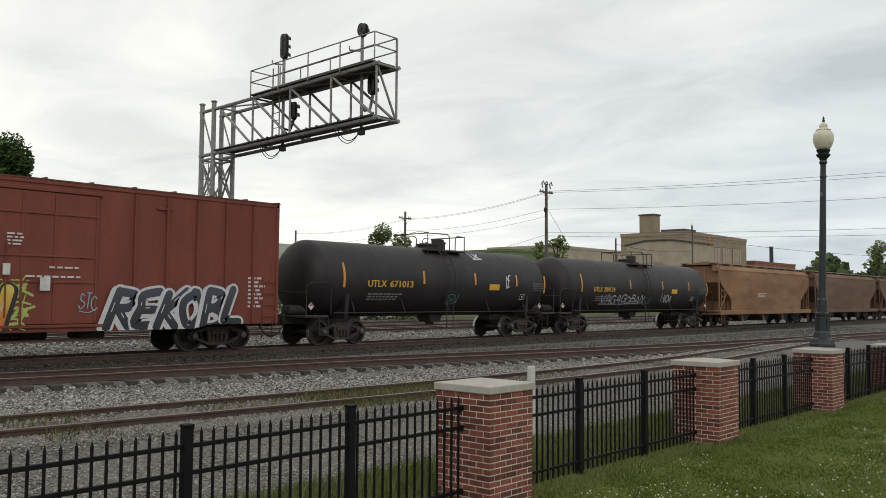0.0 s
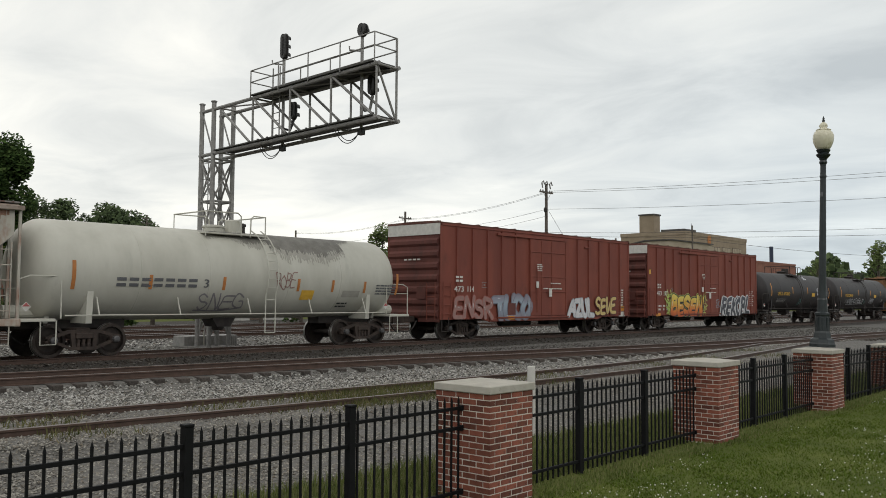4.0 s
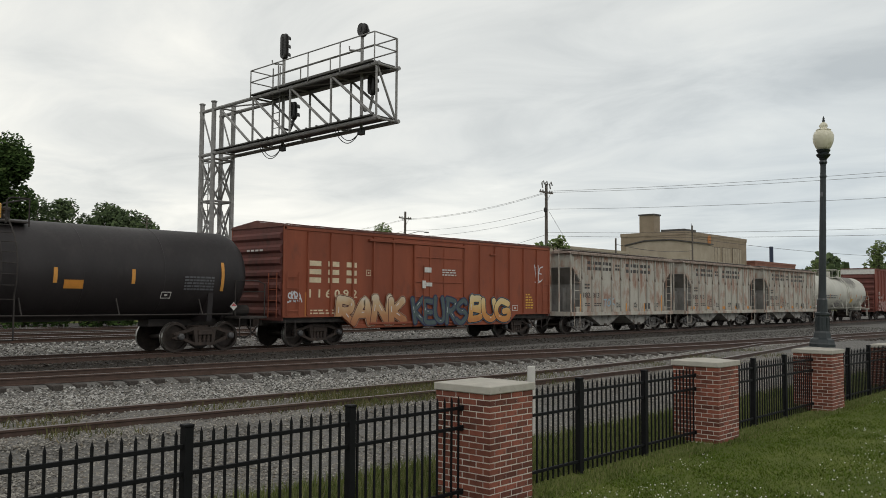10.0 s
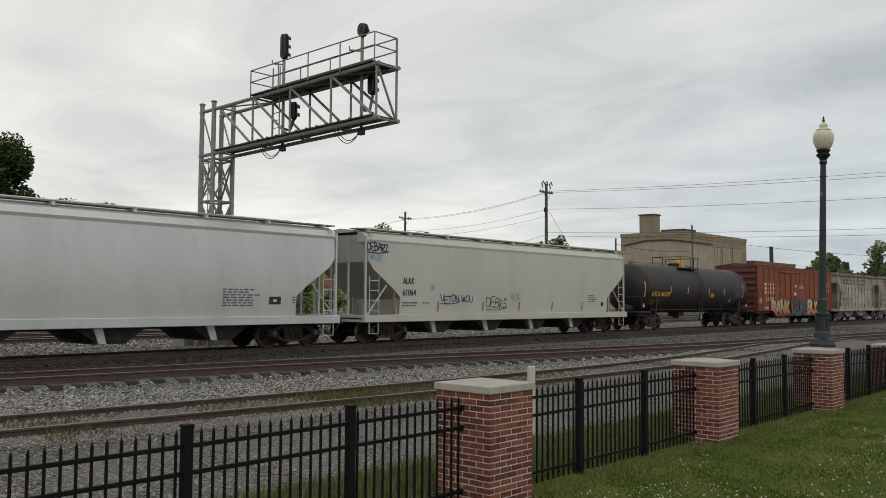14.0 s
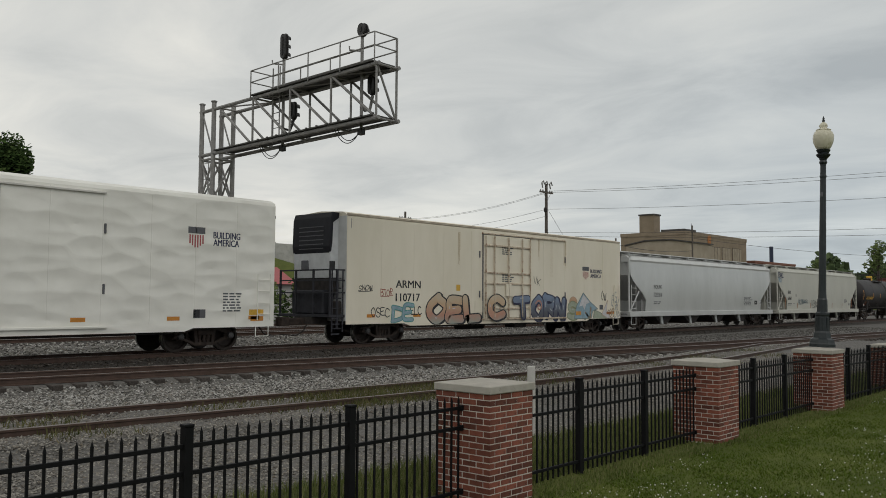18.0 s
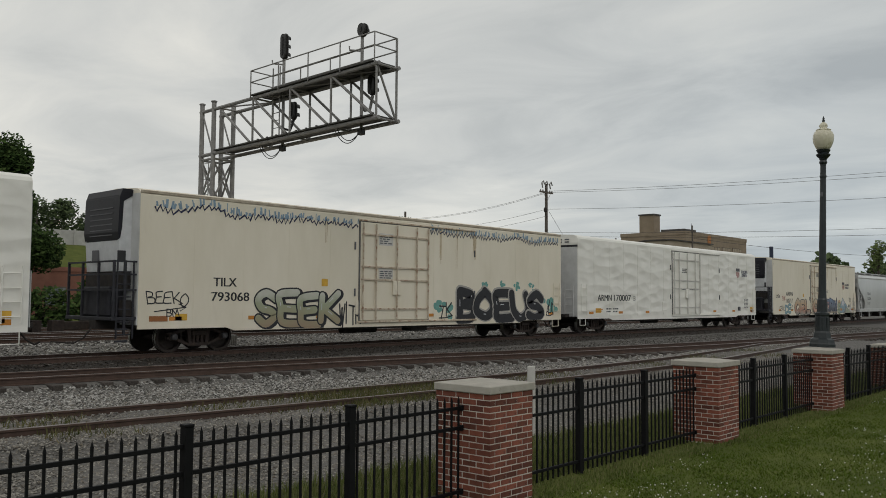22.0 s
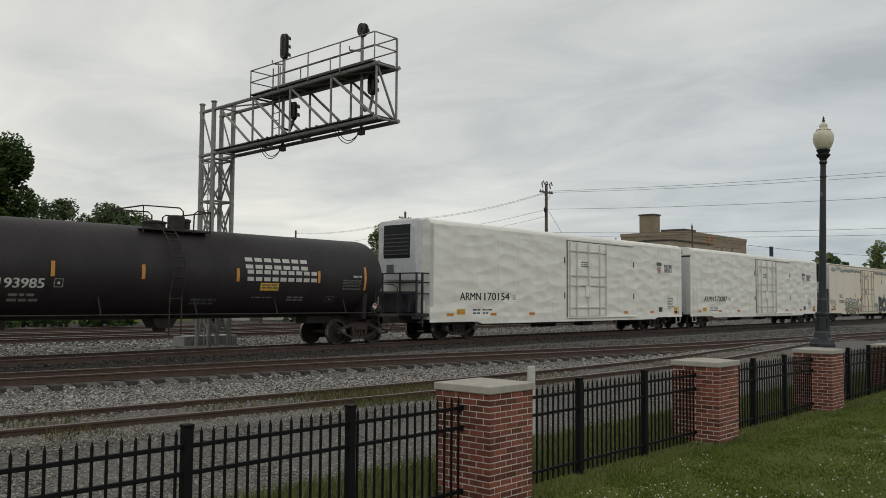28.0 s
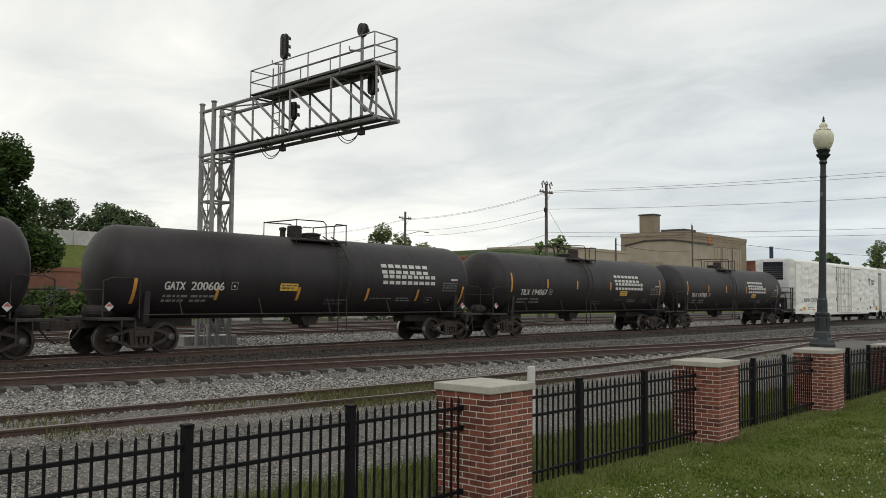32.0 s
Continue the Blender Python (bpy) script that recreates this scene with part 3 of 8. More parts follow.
def brick_pier(x0, ztop, near):
    """A square pier; its courses lie in a running pattern round a mortar core, under a cast cap."""
    zb = gz(x0, 5.9) - 0.05
    y0 = 5.84
    p = thing("brick_pier", "square red brick fence pier with a pale cast-stone cap", "pier", (x0, y0, zb), "brick fence piers")
    part("core", box(B(), 0.004, PW - 0.004, 0.004, PW - 0.004, 0, ztop - zb - 0.001), M_MORTAR, p, "pale mortar")
    cap = B()
    c0, c1 = -0.022, PW + 0.022
    hh = ztop - zb
    box(cap, c0, c1, c0, c1, hh, hh + 0.085, 0.008)
    vs = [cap.verts.new(v) for v in ((c0 + 0.01, c0 + 0.01, hh + 0.085), (c1 - 0.01, c0 + 0.01, hh + 0.085), (c1 - 0.01, c1 - 0.01, hh + 0.085), (c0 + 0.01, c1 - 0.01, hh + 0.085))]
    top = cap.verts.new((PW / 2, PW / 2, hh + 0.125))
    for i in range(4):
        cap.faces.new((vs[i], vs[(i + 1) % 4], top))
    part("cap", cap, M_CAP, p, "pale cast-stone cap")
    n = int(hh / COURSE)
    zoff = hh - n * COURSE
    for c in range(n if near else 0):
        z = zoff + c * COURSE + 0.006
        odd = c % 2
        for k in range(4):
            a = 0.1 + 0.2 * k - 0.005
            j = random.uniform(-0.003, 0.003)
            last = k == 3
            lx, dy = (BRICK_L, BRICK_D) if not last else (BRICK_HL, BRICK_HD)
            b = 0.195 + 0.2 * k if not last else 0.745
            # the corner brick shows its end on the other face
            if not odd:
                part("brick", BRICK_L, None, p, at=(a, 0.045 + j, z))
                part("brick", dy, None, p, at=(0.045 + j, b, z))
            else:
                part("brick", BRICK_D, None, p, at=(0.045 + j, a, z))
                part("brick", lx, None, p, at=(b, 0.045 + j, z))
    if not near:
        bm = B()
        for c in range(n):
            z = zoff + c * COURSE + 0.006
            sh = 0.1 * (c % 2)
            for k in range(5):
                a0, a1 = max(0, 0.2 * k - sh), min(PW, 0.2 * k - sh + 0.19)
                if a1 - a0 > 0.03:
                    box(bm, a0, a1, 0, 0.05, z, z + 0.057)
                    box(bm, 0, 0.05, a0 + 0.001, a1, z, z + 0.057)
        part("brick_courses", bm, M_BRICK, p)
    return p


PIER_OBS = [brick_pier(x, z, 5 < x < 20) for x, z in PIERS]


def picket_mesh():
    """A square bar with a pressed spear tip."""
    bm = B()
    prism(bm, [(-0.0095, -0.0095), (0.0095, -0.0095), (0.0095, 0.0095), (-0.0095, 0.0095)], 0.03, 1.17, "z")
    lo = [bm.verts.new((x, y, 1.17)) for x, y in ((-0.013, -0.007), (0.013, -0.007), (0.013, 0.007), (-0.013, 0.007))]
    hi = bm.verts.new((0, 0, 1.23))
    for i in range(4):
        bm.faces.new((lo[i], lo[(i + 1) % 4], hi))
    bm.faces.new(lo[::-1])
    return mesh_of("picket", bm, M_IRON)


PICKET = picket_mesh()
POST = mesh_of("post", box(box(B(), -0.04, 0.04, -0.04, 0.04, -0.1, 1.24, 0.004), -0.046, 0.046, -0.046, 0.046, 1.24, 1.265, 0.006), M_IRON)


def fence_bay(x0, x1, zt, posts):
    """Black iron railings between two piers."""
    f = thing("iron_fence", "black iron picket fence with spear tips between brick piers", "fence", (0, FENCE_Y, zt - 1.23), "fence bays")
    for z in (1.085, 0.865, 0.165):
        part("rail", box(B(), x0, x1, -0.018, 0.018, z - 0.018, z + 0.018, 0.003), M_IRON, f)
    for px in posts:
        part("post", POST, None, f, at=(px, 0, 0))
    n = int((x1 - x0) / 0.118)
    for k in range(n + 1):
        x = x0 + 0.06 + k * (x1 - x0 - 0.12) / n
        if all(abs(x - px) > 0.055 for px in posts):
            part("picket", PICKET, None, f, at=(x, 0, random.uniform(-0.004, 0.004)))
    for x in (x0 + 0.02, x1 - 0.02):
        for z in (1.085, 0.865, 0.165):
            part("bracket", box(B(), x - 0.02, x + 0.02, -0.03, 0.03, z - 0.03, z + 0.03, 0.005), M_IRON, f)
    return f


for (xa, za), (xb, zb) in zip(PIERS, PIERS[1:]):
    a, b = xa + PW, xb
    span = b - a
    if xa < 2:
        fence_bay(a - 0.0, b, 0.63, [3.83, 5.62])
    else:
        fence_bay(a, b, 0.635 - 0.003 * (xa - 7), [a + span * (0.318 if xa < 10 else 0.34), a + span * 0.668])

# a pale post beyond the fence
wp = thing("marker_post", "short weathered white wooden marker post", "post", (11.31, 8.2, gz(11.31, 8.2)))
part("stake", box(B(), -0.05, 0.05, -0.05, 0.05, -0.1, 1.12, 0.01), M_WHITE, wp)


# ---- street lamp on its pier ----
def street_lamp(x, y, z):
    l = thing("street_lamp", "dark green cast-iron lamp post with a cream acorn globe", "street lamp", pose(x, y, z, 1.1, 1.0, 0))
    n = 16
    part("base", lathe(B(), [(0.28, 0), (0.28, 0.06), (0.265, 0.09), (0.25, 0.16), (0.19, 0.20), (0.175, 0.30), (0.155, 0.34), (0.14, 0.66), (0.155, 0.69), (0.155, 0.73), (0.11, 0.76)], 8), M_LAMP, l)
    for k in range(8):
        t = 2 * math.pi * (k + 0.5) / 8
        part("flute", box(B(), 0.138, 0.15, -0.02, 0.02, 0.36, 0.64, 0.005), M_LAMP, l, at=Matrix.Rotation(t, 4, "Z"))
    part("shaft", lathe(B(), [(0.112, 0.74), (0.103, 1.02), (0.088, 1.06), (0.080, 1.2), (0.060, 3.95), (0.064, 4.0)], n), M_LAMP, l)
    part("collar", lathe(B(), [(0.06, 3.70), (0.072, 3.72), (0.072, 3.75), (0.06, 3.77)], n), M_LAMP, l)
    part("capital", lathe(B(), [(0.064, 4.0), (0.085, 4.04), (0.07, 4.09), (0.085, 4.13), (0.14, 4.19), (0.15, 4.22), (0.11, 4.25), (0.135, 4.29), (0.15, 4.32)], n), M_LAMP, l)
    part("globe", lathe(B(), [(0.115, 4.32), (0.16, 4.38), (0.20, 4.47), (0.218, 4.56), (0.216, 4.64), (0.19, 4.71), (0.155, 4.745), (0.15, 4.765)], 24), M_GLOBE, l, "cream acorn globe", smooth=True)
    part("globe_cap", lathe(B(), [(0.155, 4.755), (0.16, 4.77), (0.13, 4.785), (0.085, 4.80), (0.07, 4.815), (0.09, 4.85), (0.086, 4.88), (0.055, 4.92), (0.025, 4.945)], 20), M_GLOBE, l, "cream stepped globe cap", smooth=True)
    part("finial", lathe(B(), [(0.018, 4.94), (0.035, 4.975), (0.02, 5.0), (0.026, 5.02), (0.004, 5.08)], 8), M_LAMP, l)
    part("sticker", box(B(), -0.09, -0.086, -0.03, 0.03, 3.28, 3.38), M_DKGREY, l)
    return l


street_lamp(18.68 + PW / 2 + 0.25, 5.84 + PW / 2, 0.60 + 0.122)


# ---- cantilever signal bridge ----
def signal_bridge():
    XA, XB = 17.85, 18.72
    YA, YB, YT = 27.75, 28.55, 18.83
    zb0, zb1 = 7.13, 7.28
    zt0, zt1 = 8.83, 8.98

    def zl(y):
        return zb0 + (zb1 - zb0) * (YA - y) / (YA - YT)

    def zu(y):
        return zt0 + (zt1 - zt0) * (YA - y) / (YA - YT)

    sb = thing("signal_bridge", "weathered galvanised steel cantilever railway signal bridge over the tracks", "signal bridge")
    for x in (XA, XB):
        for y in (YA, YB):
            part("column", tube(B(), [(x, y, -0.3), (x, y, zt0 + 0.28)], 0.088, 10), M_GALV, sb)
            part("column_cap", lathe(B(), [(0.12, 0), (0.12, 0.04), (0.06, 0.06)], 10, at=(x, y, zt0 + 0.28)), M_GALV, sb)
    levels = [0.2, 1.9, 3.6, 5.35, 6.95]
    for z0, z1 in zip(levels, levels[1:]):
        for (a, b) in (((XA, YA), (XB, YA)), ((XA, YB), (XB, YB)), ((XA, YA), (XA, YB)), ((XB, YA), (XB, YB))):
            part("brace", tube(B(), [(*a, z0), (*b, z1)], 0.04, 6), M_GALV, sb)
            part("brace", tube(B(), [(*b, z0), (*a, z1)], 0.04, 6), M_GALV, sb)
            part("strut", tube(B(), [(*a, z1), (*b, z1)], 0.045, 6), M_GALV, sb)
    # upper part of the tower
    for (a, b) in (((XA, YA), (XA, YB)), ((XB, YA), (XB, YB))):
        part("brace", tube(B(), [(*a, zb0), (*b, zt0)], 0.035, 6), M_GALV, sb)
    # chords
    for x in (XA, XB):
        part("chord", tube(B(), [(x, YB + 0.1, zl(YB)), (x, YT - 0.12, zl(YT))], 0.07, 8), M_GALV, sb)
        part("chord", tube(B(), [(x, YB + 0.1, zu(YB)), (x, YT - 0.12, zu(YT))], 0.07, 8), M_GALV, sb)
    # web of posts and diagonals
    n = 4
    ys = [27.40 - 2.142 * k for k in range(n + 1)]
    for x in (XA, XB):
        for k, (a, b) in enumerate(zip(ys, ys[1:])):
            part("diagonal", tube(B(), [(x, a, zu(a)), (x, b, zl(b))], 0.045, 6), M_GALV, sb)
            part("upright", tube(B(), [(x, b, zl(b)), (x, b, zu(b))], 0.042, 6), M_GALV, sb)
    for k, y in enumerate(ys):
        part("cross_tie", tube(B(), [(XA, y, zl(y)), (XB, y, zl(y))], 0.035, 6), M_GALV, sb)
        part("cross_tie", tube(B(), [(XA, y, zu(y)), (XB, y, zu(y))], 0.035, 6), M_GALV, sb)
        if k:
            part("cross_tie", tube(B(), [(XA, ys[k - 1], zu(ys[k - 1])), (XB, y, zu(y))], 0.03, 6), M_GALV, sb)
    # walkways: top from the ladder to the tip, bottom along the arm
    y0 = 25.28

    def deck(ya, yb, zf, dz, x0, x1):
        bm = B()
        vs = []
        for y in (ya, yb):
            vs.append([bm.verts.new(v) for v in ((x0, y, zf(y) + dz), (x1, y, zf(y) + dz), (x1, y, zf(y) + dz + 0.04), (x0, y, zf(y) + dz + 0.04))])
        u, v = vs
        for i in range(4):
            bm.faces.new((u[i], u[(i + 1) % 4], v[(i + 1) % 4], v[i]))
        bm.faces.new(u[::-1])
        bm.faces.new(v)
        return bm
    part("walkway", deck(y0, YT + 0.1, zu, 0.075, XA - 0.12, XB + 0.02), M_GRATE, sb, "dark steel grating walkway")
    part("walkway", deck(YA - 0.2, YT + 0.1, zl, 0.075, XA - 0.12, XB - 0.1), M_GRATE, sb, "dark steel grating walkway")
    for y in [y0 + (YT - y0) * k / 12 for k in range(13)]:
        part("deck_clip", box(B(), XA - 0.16, XA - 0.12, y - 0.04, y + 0.04, zl(y) + 0.075, zl(y) + 0.135), M_GRATE, sb)
    # hand rails
    hz = 0.98
    for x in (XA - 0.1, XB):
        ya = y0
        for dz in (hz, hz - 0.42):
            part("handrail", tube(B(), [(x, ya, zu(ya) + dz), (x, YT, zu(YT) + dz)], 0.022, 6), M_GALV, sb)
        for k in range(5):
            y = ya + (YT - ya) * k / 4
            part("rail_post", tube(B(), [(x, y, zu(y)), (x, y, zu(y) + hz)], 0.024, 6), M_GALV, sb)
    for dz in (hz, hz - 0.42):
        part("handrail", tube(B(), [(XA - 0.1, YT, zu(YT) + dz), (XB, YT, zu(YT) + dz)], 0.022, 6), M_GALV, sb)
        part("handrail", tube(B(), [(XA - 0.1, y0, zu(y0) + dz), (XB, y0, zu(y0) + dz)], 0.022, 6), M_GALV, sb)
    part("end_post", tube(B(), [(XB, YT, zl(YT)), (XB, YT, zu(YT) + hz)], 0.045, 6), M_GALV, sb)
    part("diagonal", tube(B(), [(XA, YT, zu(YT)), (XB, YT, zl(YT))], 0.04, 6), M_GALV, sb)
    # ladders
    lad = part("ladder", tube(tube(B(), [(XA + 0.3, 24.5, zl(24.5)), (XA + 0.3, 24.5, zu(24.5) + 1.0)], 0.025, 6), [(XA + 0.3, 24.1, zl(24.1)), (XA + 0.3, 24.1, zu(24.1) + 1.0)], 0.025, 6), M_GALV, sb, "steel access ladder")
    for k in range(7):
        z = zl(24.3) + 0.25 + 0.27 * k
        part("rung", tube(B(), [(XA + 0.3, 24.1, z), (XA + 0.3, 24.5, z)], 0.014, 6), M_GALV, lad)
    lad2 = part("ladder", tube(tube(B(), [(XA - 0.02, 28.0, 0.3), (XA - 0.02, 28.0, 7.0)], 0.02, 6), [(XA - 0.02, 28.35, 0.3), (XA - 0.02, 28.35, 7.0)], 0.02, 6), M_GALV, sb, "steel access ladder")
    for k in range(22):
        part("rung", tube(B(), [(XA - 0.02, 28.0, 0.5 + 0.3 * k), (XA - 0.02, 28.35, 0.5 + 0.3 * k)], 0.012, 6), M_GALV, lad2)
    # concrete foundation
    part("foundation", box(B(), XA - 0.5, XB + 0.5, YA - 0.5, YB + 0.5, -0.6, -0.16, 0.03), M_BALLAST, sb, "concrete foundation")

    def head(x, y, z, lamps, turn):
        """A signal head: backing, lamps with hoods, facing along the track away from the view."""
        h = new("signal_head")
        h.parent = sb
        h.matrix_basis = pose(x, y, z, 0, 0, turn)
        hh = 0.28 * lamps + (0.12 if lamps > 1 else 0.18)
        rad = 0.17 if lamps > 1 else 0.22
        ring = [(rad * math.cos(math.pi * q / 8), hh / 2 - rad + rad * math.sin(math.pi * q / 8)) for q in range(9)]
        ring += [(-y, -z) for y, z in ring]
        part("target", prism(B(), ring, -0.02, 0.02, "x"), M_SIGNAL, h)
        part("housing", prism(B(), [(y * 0.72, z * 0.93) for y, z in ring], -0.13, -0.02, "x"), M_SIGNAL, h)
        part("latch_strip", box(B(), -0.16, -0.13, -0.03, 0.03, -hh / 2 + 0.15, hh / 2 - 0.15, 0.01), M_SIGNAL, h)
        for k in range(lamps):
            zz = 0.30 * (k - (lamps - 1) / 2)
            hood = B()
            m = 10
            for s in range(m):
                t0, t1 = math.pi * (-0.15 + 1.3 * s / m), math.pi * (-0.15 + 1.3 * (s + 1) / m)
                q = []
                for r in (0.115, 0.105):
                    for xx, t in ((0.02, t0), (0.02, t1), (0.17, t1), (0.17, t0)):
                        q.append(hood.verts.new((xx, r * math.cos(t), zz + r * math.sin(t))))
                for f in ((0, 1, 2, 3), (7, 6, 5, 4), (2, 6, 7, 3), (0, 4, 5, 1)):
                    hood.faces.new([q[i] for i in f])
            bmesh.ops.remove_doubles(hood, verts=hood.verts, dist=0.001)
            part("hood", hood, M_SIGNAL, h)
            part("lens", lathe(B(), [(0.10, 0.02), (0.095, 0.035), (0.04, 0.05)], 12, "x", (0, 0, zz)), M_LENS, h)
        return h

    # two masts, one over each track, with a head above and one below
    for y, ztop, lamps in ((24.15, 10.75, 3), (20.05, 10.45, 2)):
        x = 18.35
        part("signal_mast", tube(B(), [(x, y, zl(y) - 0.2), (x, y, ztop - 0.25)], 0.055, 10), M_GALV, sb)
        part("junction_box", box(B(), x - 0.09, x + 0.09, y - 0.11, y + 0.11, zl(y) - 0.3, zl(y) - 0.1, 0.02), M_SIGNAL, sb)
        for reach, deep in ((0.95, 0.44), (0.82, 0.36)):
            part("cable_loop", tube(B(), [(x - 0.3 + 0.25 * q / 14, y + reach * (1 - q / 14), zl(y) - 0.05 - deep * math.sin(math.pi * q / 14) ** 0.8 - 0.1 * q / 14) for q in range(15)], 0.014, 6), M_SIGNAL, sb)
        part("mast_bracket", tube(B(), [(x, y, ztop - 0.75), (x - 0.3, y + 0.28, ztop - 0.72), (x - 0.3, y + 0.28, ztop - 0.6)], 0.03, 6), M_GALV, sb)
    head(18.35, 24.1, 10.64, 3, 2)
    head(18.35, 20.0, 10.38, 1, 2)
    head(18.75, 24.03, 8.38, 2, -4)
    head(18.75, 19.95, 8.64, 2, -4)
    part("head_bracket", tube(B(), [(18.35, 24.15, 7.7), (18.55, 24.0, 7.65), (18.73, 24.03, 8.05)], 0.05, 8), M_SIGNAL, sb)
    part("head_bracket", tube(B(), [(18.35, 20.05, 7.9), (18.5, 20.05, 7.78), (18.72, 20.05, 7.85), (18.75, 19.95, 8.3)], 0.05, 8), M_GALV, sb)
    return sb


signal_bridge()
# relay hut of ribbed metal beside the foundation, behind the main track
cab = thing("relay_cabinet", "small grey corrugated relay cabinet", "cabinet", (18.7, 29.6, -0.22))
part("casing", box(B(), -1.0, 1.4, -0.4, 0.4, 0, 0.42, 0.02), M_GALV, cab)
for k in range(24):
    part("rib", box(B(), -0.97 + 0.1 * k, -0.93 + 0.1 * k, -0.415, -0.4, 0.03, 0.40), M_GALV, cab)
part("conduit", tube(B(), [(-0.2, -0.5, 0), (-0.2, -0.5, 0.62)], 0.03, 8), M_CAP, cab)


# ---- rolling stock ----
HW = 1.5          # half width of a car body
WR = 0.46         # wheel radius
WHEELSETS = []
CARS = []


def wheelset_mesh():
    bm = B()
    for s in (-1, 1):
        # tread and flange, dished plate, hub
        lathe(bm, [(0.10, s * 0.70), (0.30, s * 0.72), (0.37, s * 0.70), (0.38, s * 0.82), (WR, s * 0.82), (WR, s * 0.72), (WR + 0.025, s * 0.71), (WR + 0.025, s * 0.685), (0.37, s * 0.685), (0.10, s * 0.67)], 20, "y")
    lathe(bm, [(0.075, -1.0), (0.075, 1.0)], 10, "y")
    me = mesh_of("wheelset", bm, M_WHEEL)
    me.materials.append(M_TREAD)
    for p in me.polygons:
        c = p.center
        if math.hypot(c.x, c.z) > 0.41 and abs(p.normal.y) < 0.5:
            p.material_index = 1
        p.use_smooth = False
    return me


def end_cap_mesh():
    bm = lathe(B(), [(0.10, 0), (0.10, 0.10), (0.06, 0.12)], 10, "y")
    for k in range(3):
        t = 2.09 * k
        box(bm, 0.06 * math.cos(t) - 0.015, 0.06 * math.cos(t) + 0.015, 0.11, 0.135, 0.06 * math.sin(t) - 0.015, 0.06 * math.sin(t) + 0.015)
    return mesh_of("bearing_cap", bm, M_HUB)


def side_frame_mesh(material):
    """A cast three-piece truck side: bow top, dropped tension arm, two windows and a spring nest."""
    bm = B()
    y0, y1 = -0.06, 0.06
    prism(bm, [(-1.08, 0.42), (-0.74, 0.36), (-0.34, 0.20), (0.34, 0.20), (0.74, 0.36), (1.08, 0.42), (1.08, 0.49), (0.76, 0.46), (0.36, 0.29), (-0.36, 0.29), (-0.76, 0.46), (-1.08, 0.49)], y0, y1, "y")
    prism(bm, [(-1.08, 0.54), (-0.80, 0.56), (-0.40, 0.68), (0.40, 0.68), (0.80, 0.56), (1.08, 0.54), (1.08, 0.60), (0.78, 0.66), (0.42, 0.77), (-0.42, 0.77), (-0.78, 0.66), (-1.08, 0.60)], y0, y1, "y")
    for s in (-1, 1):
        prism(bm, [(s * 0.24, 0.29), (s * 0.34, 0.29), (s * 0.40, 0.68), (s * 0.27, 0.68)], y0, y1, "y")
        box(bm, s * 0.89 - 0.13, s * 0.89 + 0.13, y0 - 0.03, y1 + 0.03, 0.37, 0.59, 0.03)
    for x in (-0.15, 0.0, 0.15):
        lathe(bm, [(0.055, 0.29), (0.06, 0.36), (0.05, 0.40), (0.06, 0.46), (0.055, 0.52)], 8, "z", (x, 0, 0))
    box(bm, -0.25, 0.25, y0 - 0.04, y1, 0.52, 0.68, 0.02)
    return mesh_of("side_frame", bm, material)


ME_WHEELSET, ME_CAP = wheelset_mesh(), end_cap_mesh()
ME_FRAME = {"dark": side_frame_mesh(M_TRUCK), "grey": side_frame_mesh(M_TRUCKGREY)}


def trucks(car, centres, tone="dark"):
    for cx in centres:
        for s in (-1, 1):
            sf = part("side_frame", ME_FRAME[tone], None, car, at=pose(cx, s * 0.98, 0, 0, 0, 0))
            for k in (-1, 1):
                part("bearing_cap", ME_CAP, None, sf, at=pose(k * 0.89, s * 0.09, WR + 0.03, 0, 0, 0 if s > 0 else 180))
        part("bolster", box(B(), cx - 0.2, cx + 0.2, -0.95, 0.95, 0.5, 0.82, 0.03), M_TRUCK, car)
        part("brake_beam", box(box(B(), cx - 0.36, cx - 0.3, -0.7, 0.7, 0.32, 0.42), cx + 0.3, cx + 0.36, -0.7, 0.7, 0.32, 0.42), M_TRUCK, car)
        for k in (-1, 1):
            w = part("wheelset", ME_WHEELSET, None, car)
            WHEELSETS.append((w, (cx + k * 0.89, 0, WR)))


def coupler(car, x, s, length=0.85):
    """Draft gear, knuckle and hanging air hose at one end; s: which way it points."""
    bm = B()
    box(bm, min(x, x + s * length * 0.75), max(x, x + s * length * 0.75), -0.11, 0.11, 0.74, 0.98, 0.02)
    prism(bm, [(x + s * length * 0.7, -0.16), (x + s * length, -0.20), (x + s * length * 1.02, -0.02), (x + s * length * 0.88, 0.03), (x + s * length * 0.98, 0.18), (x + s * length * 0.7, 0.15)], 0.70, 1.02, "z")
    c = part("coupler", bm, M_TRUCK, car)
    part("air_hose", tube(B(), [(x + s * 0.1, -0.3, 0.8), (x + s * 0.35, -0.32, 0.5), (x + s * 0.6, -0.26, 0.36), (x + s * length, -0.12, 0.42)], 0.026, 6), M_UNDER, c)
    return c


def ladder(parent, x, y, z0, z1, w, material, along="x", rungs=None, r=0.018):
    """A side ladder; along x on a side wall, along y on an end."""
    def pt(a, z):
        return (x + a, y, z) if along == "x" else (x, y + a, z)
    bm = B()
    for a in (0, w):
        tube(bm, [pt(a, z0), pt(a, z1)], r, 6)
    lad = part("ladder", bm, material, parent)
    n = rungs or max(3, int((z1 - z0) / 0.42))
    for k in range(n):
        z = z0 + (z1 - z0) * (k + 0.5) / n
        part("rung", tube(B(), [pt(0, z), pt(w, z)], r * 0.85, 6), material, lad)
    return lad


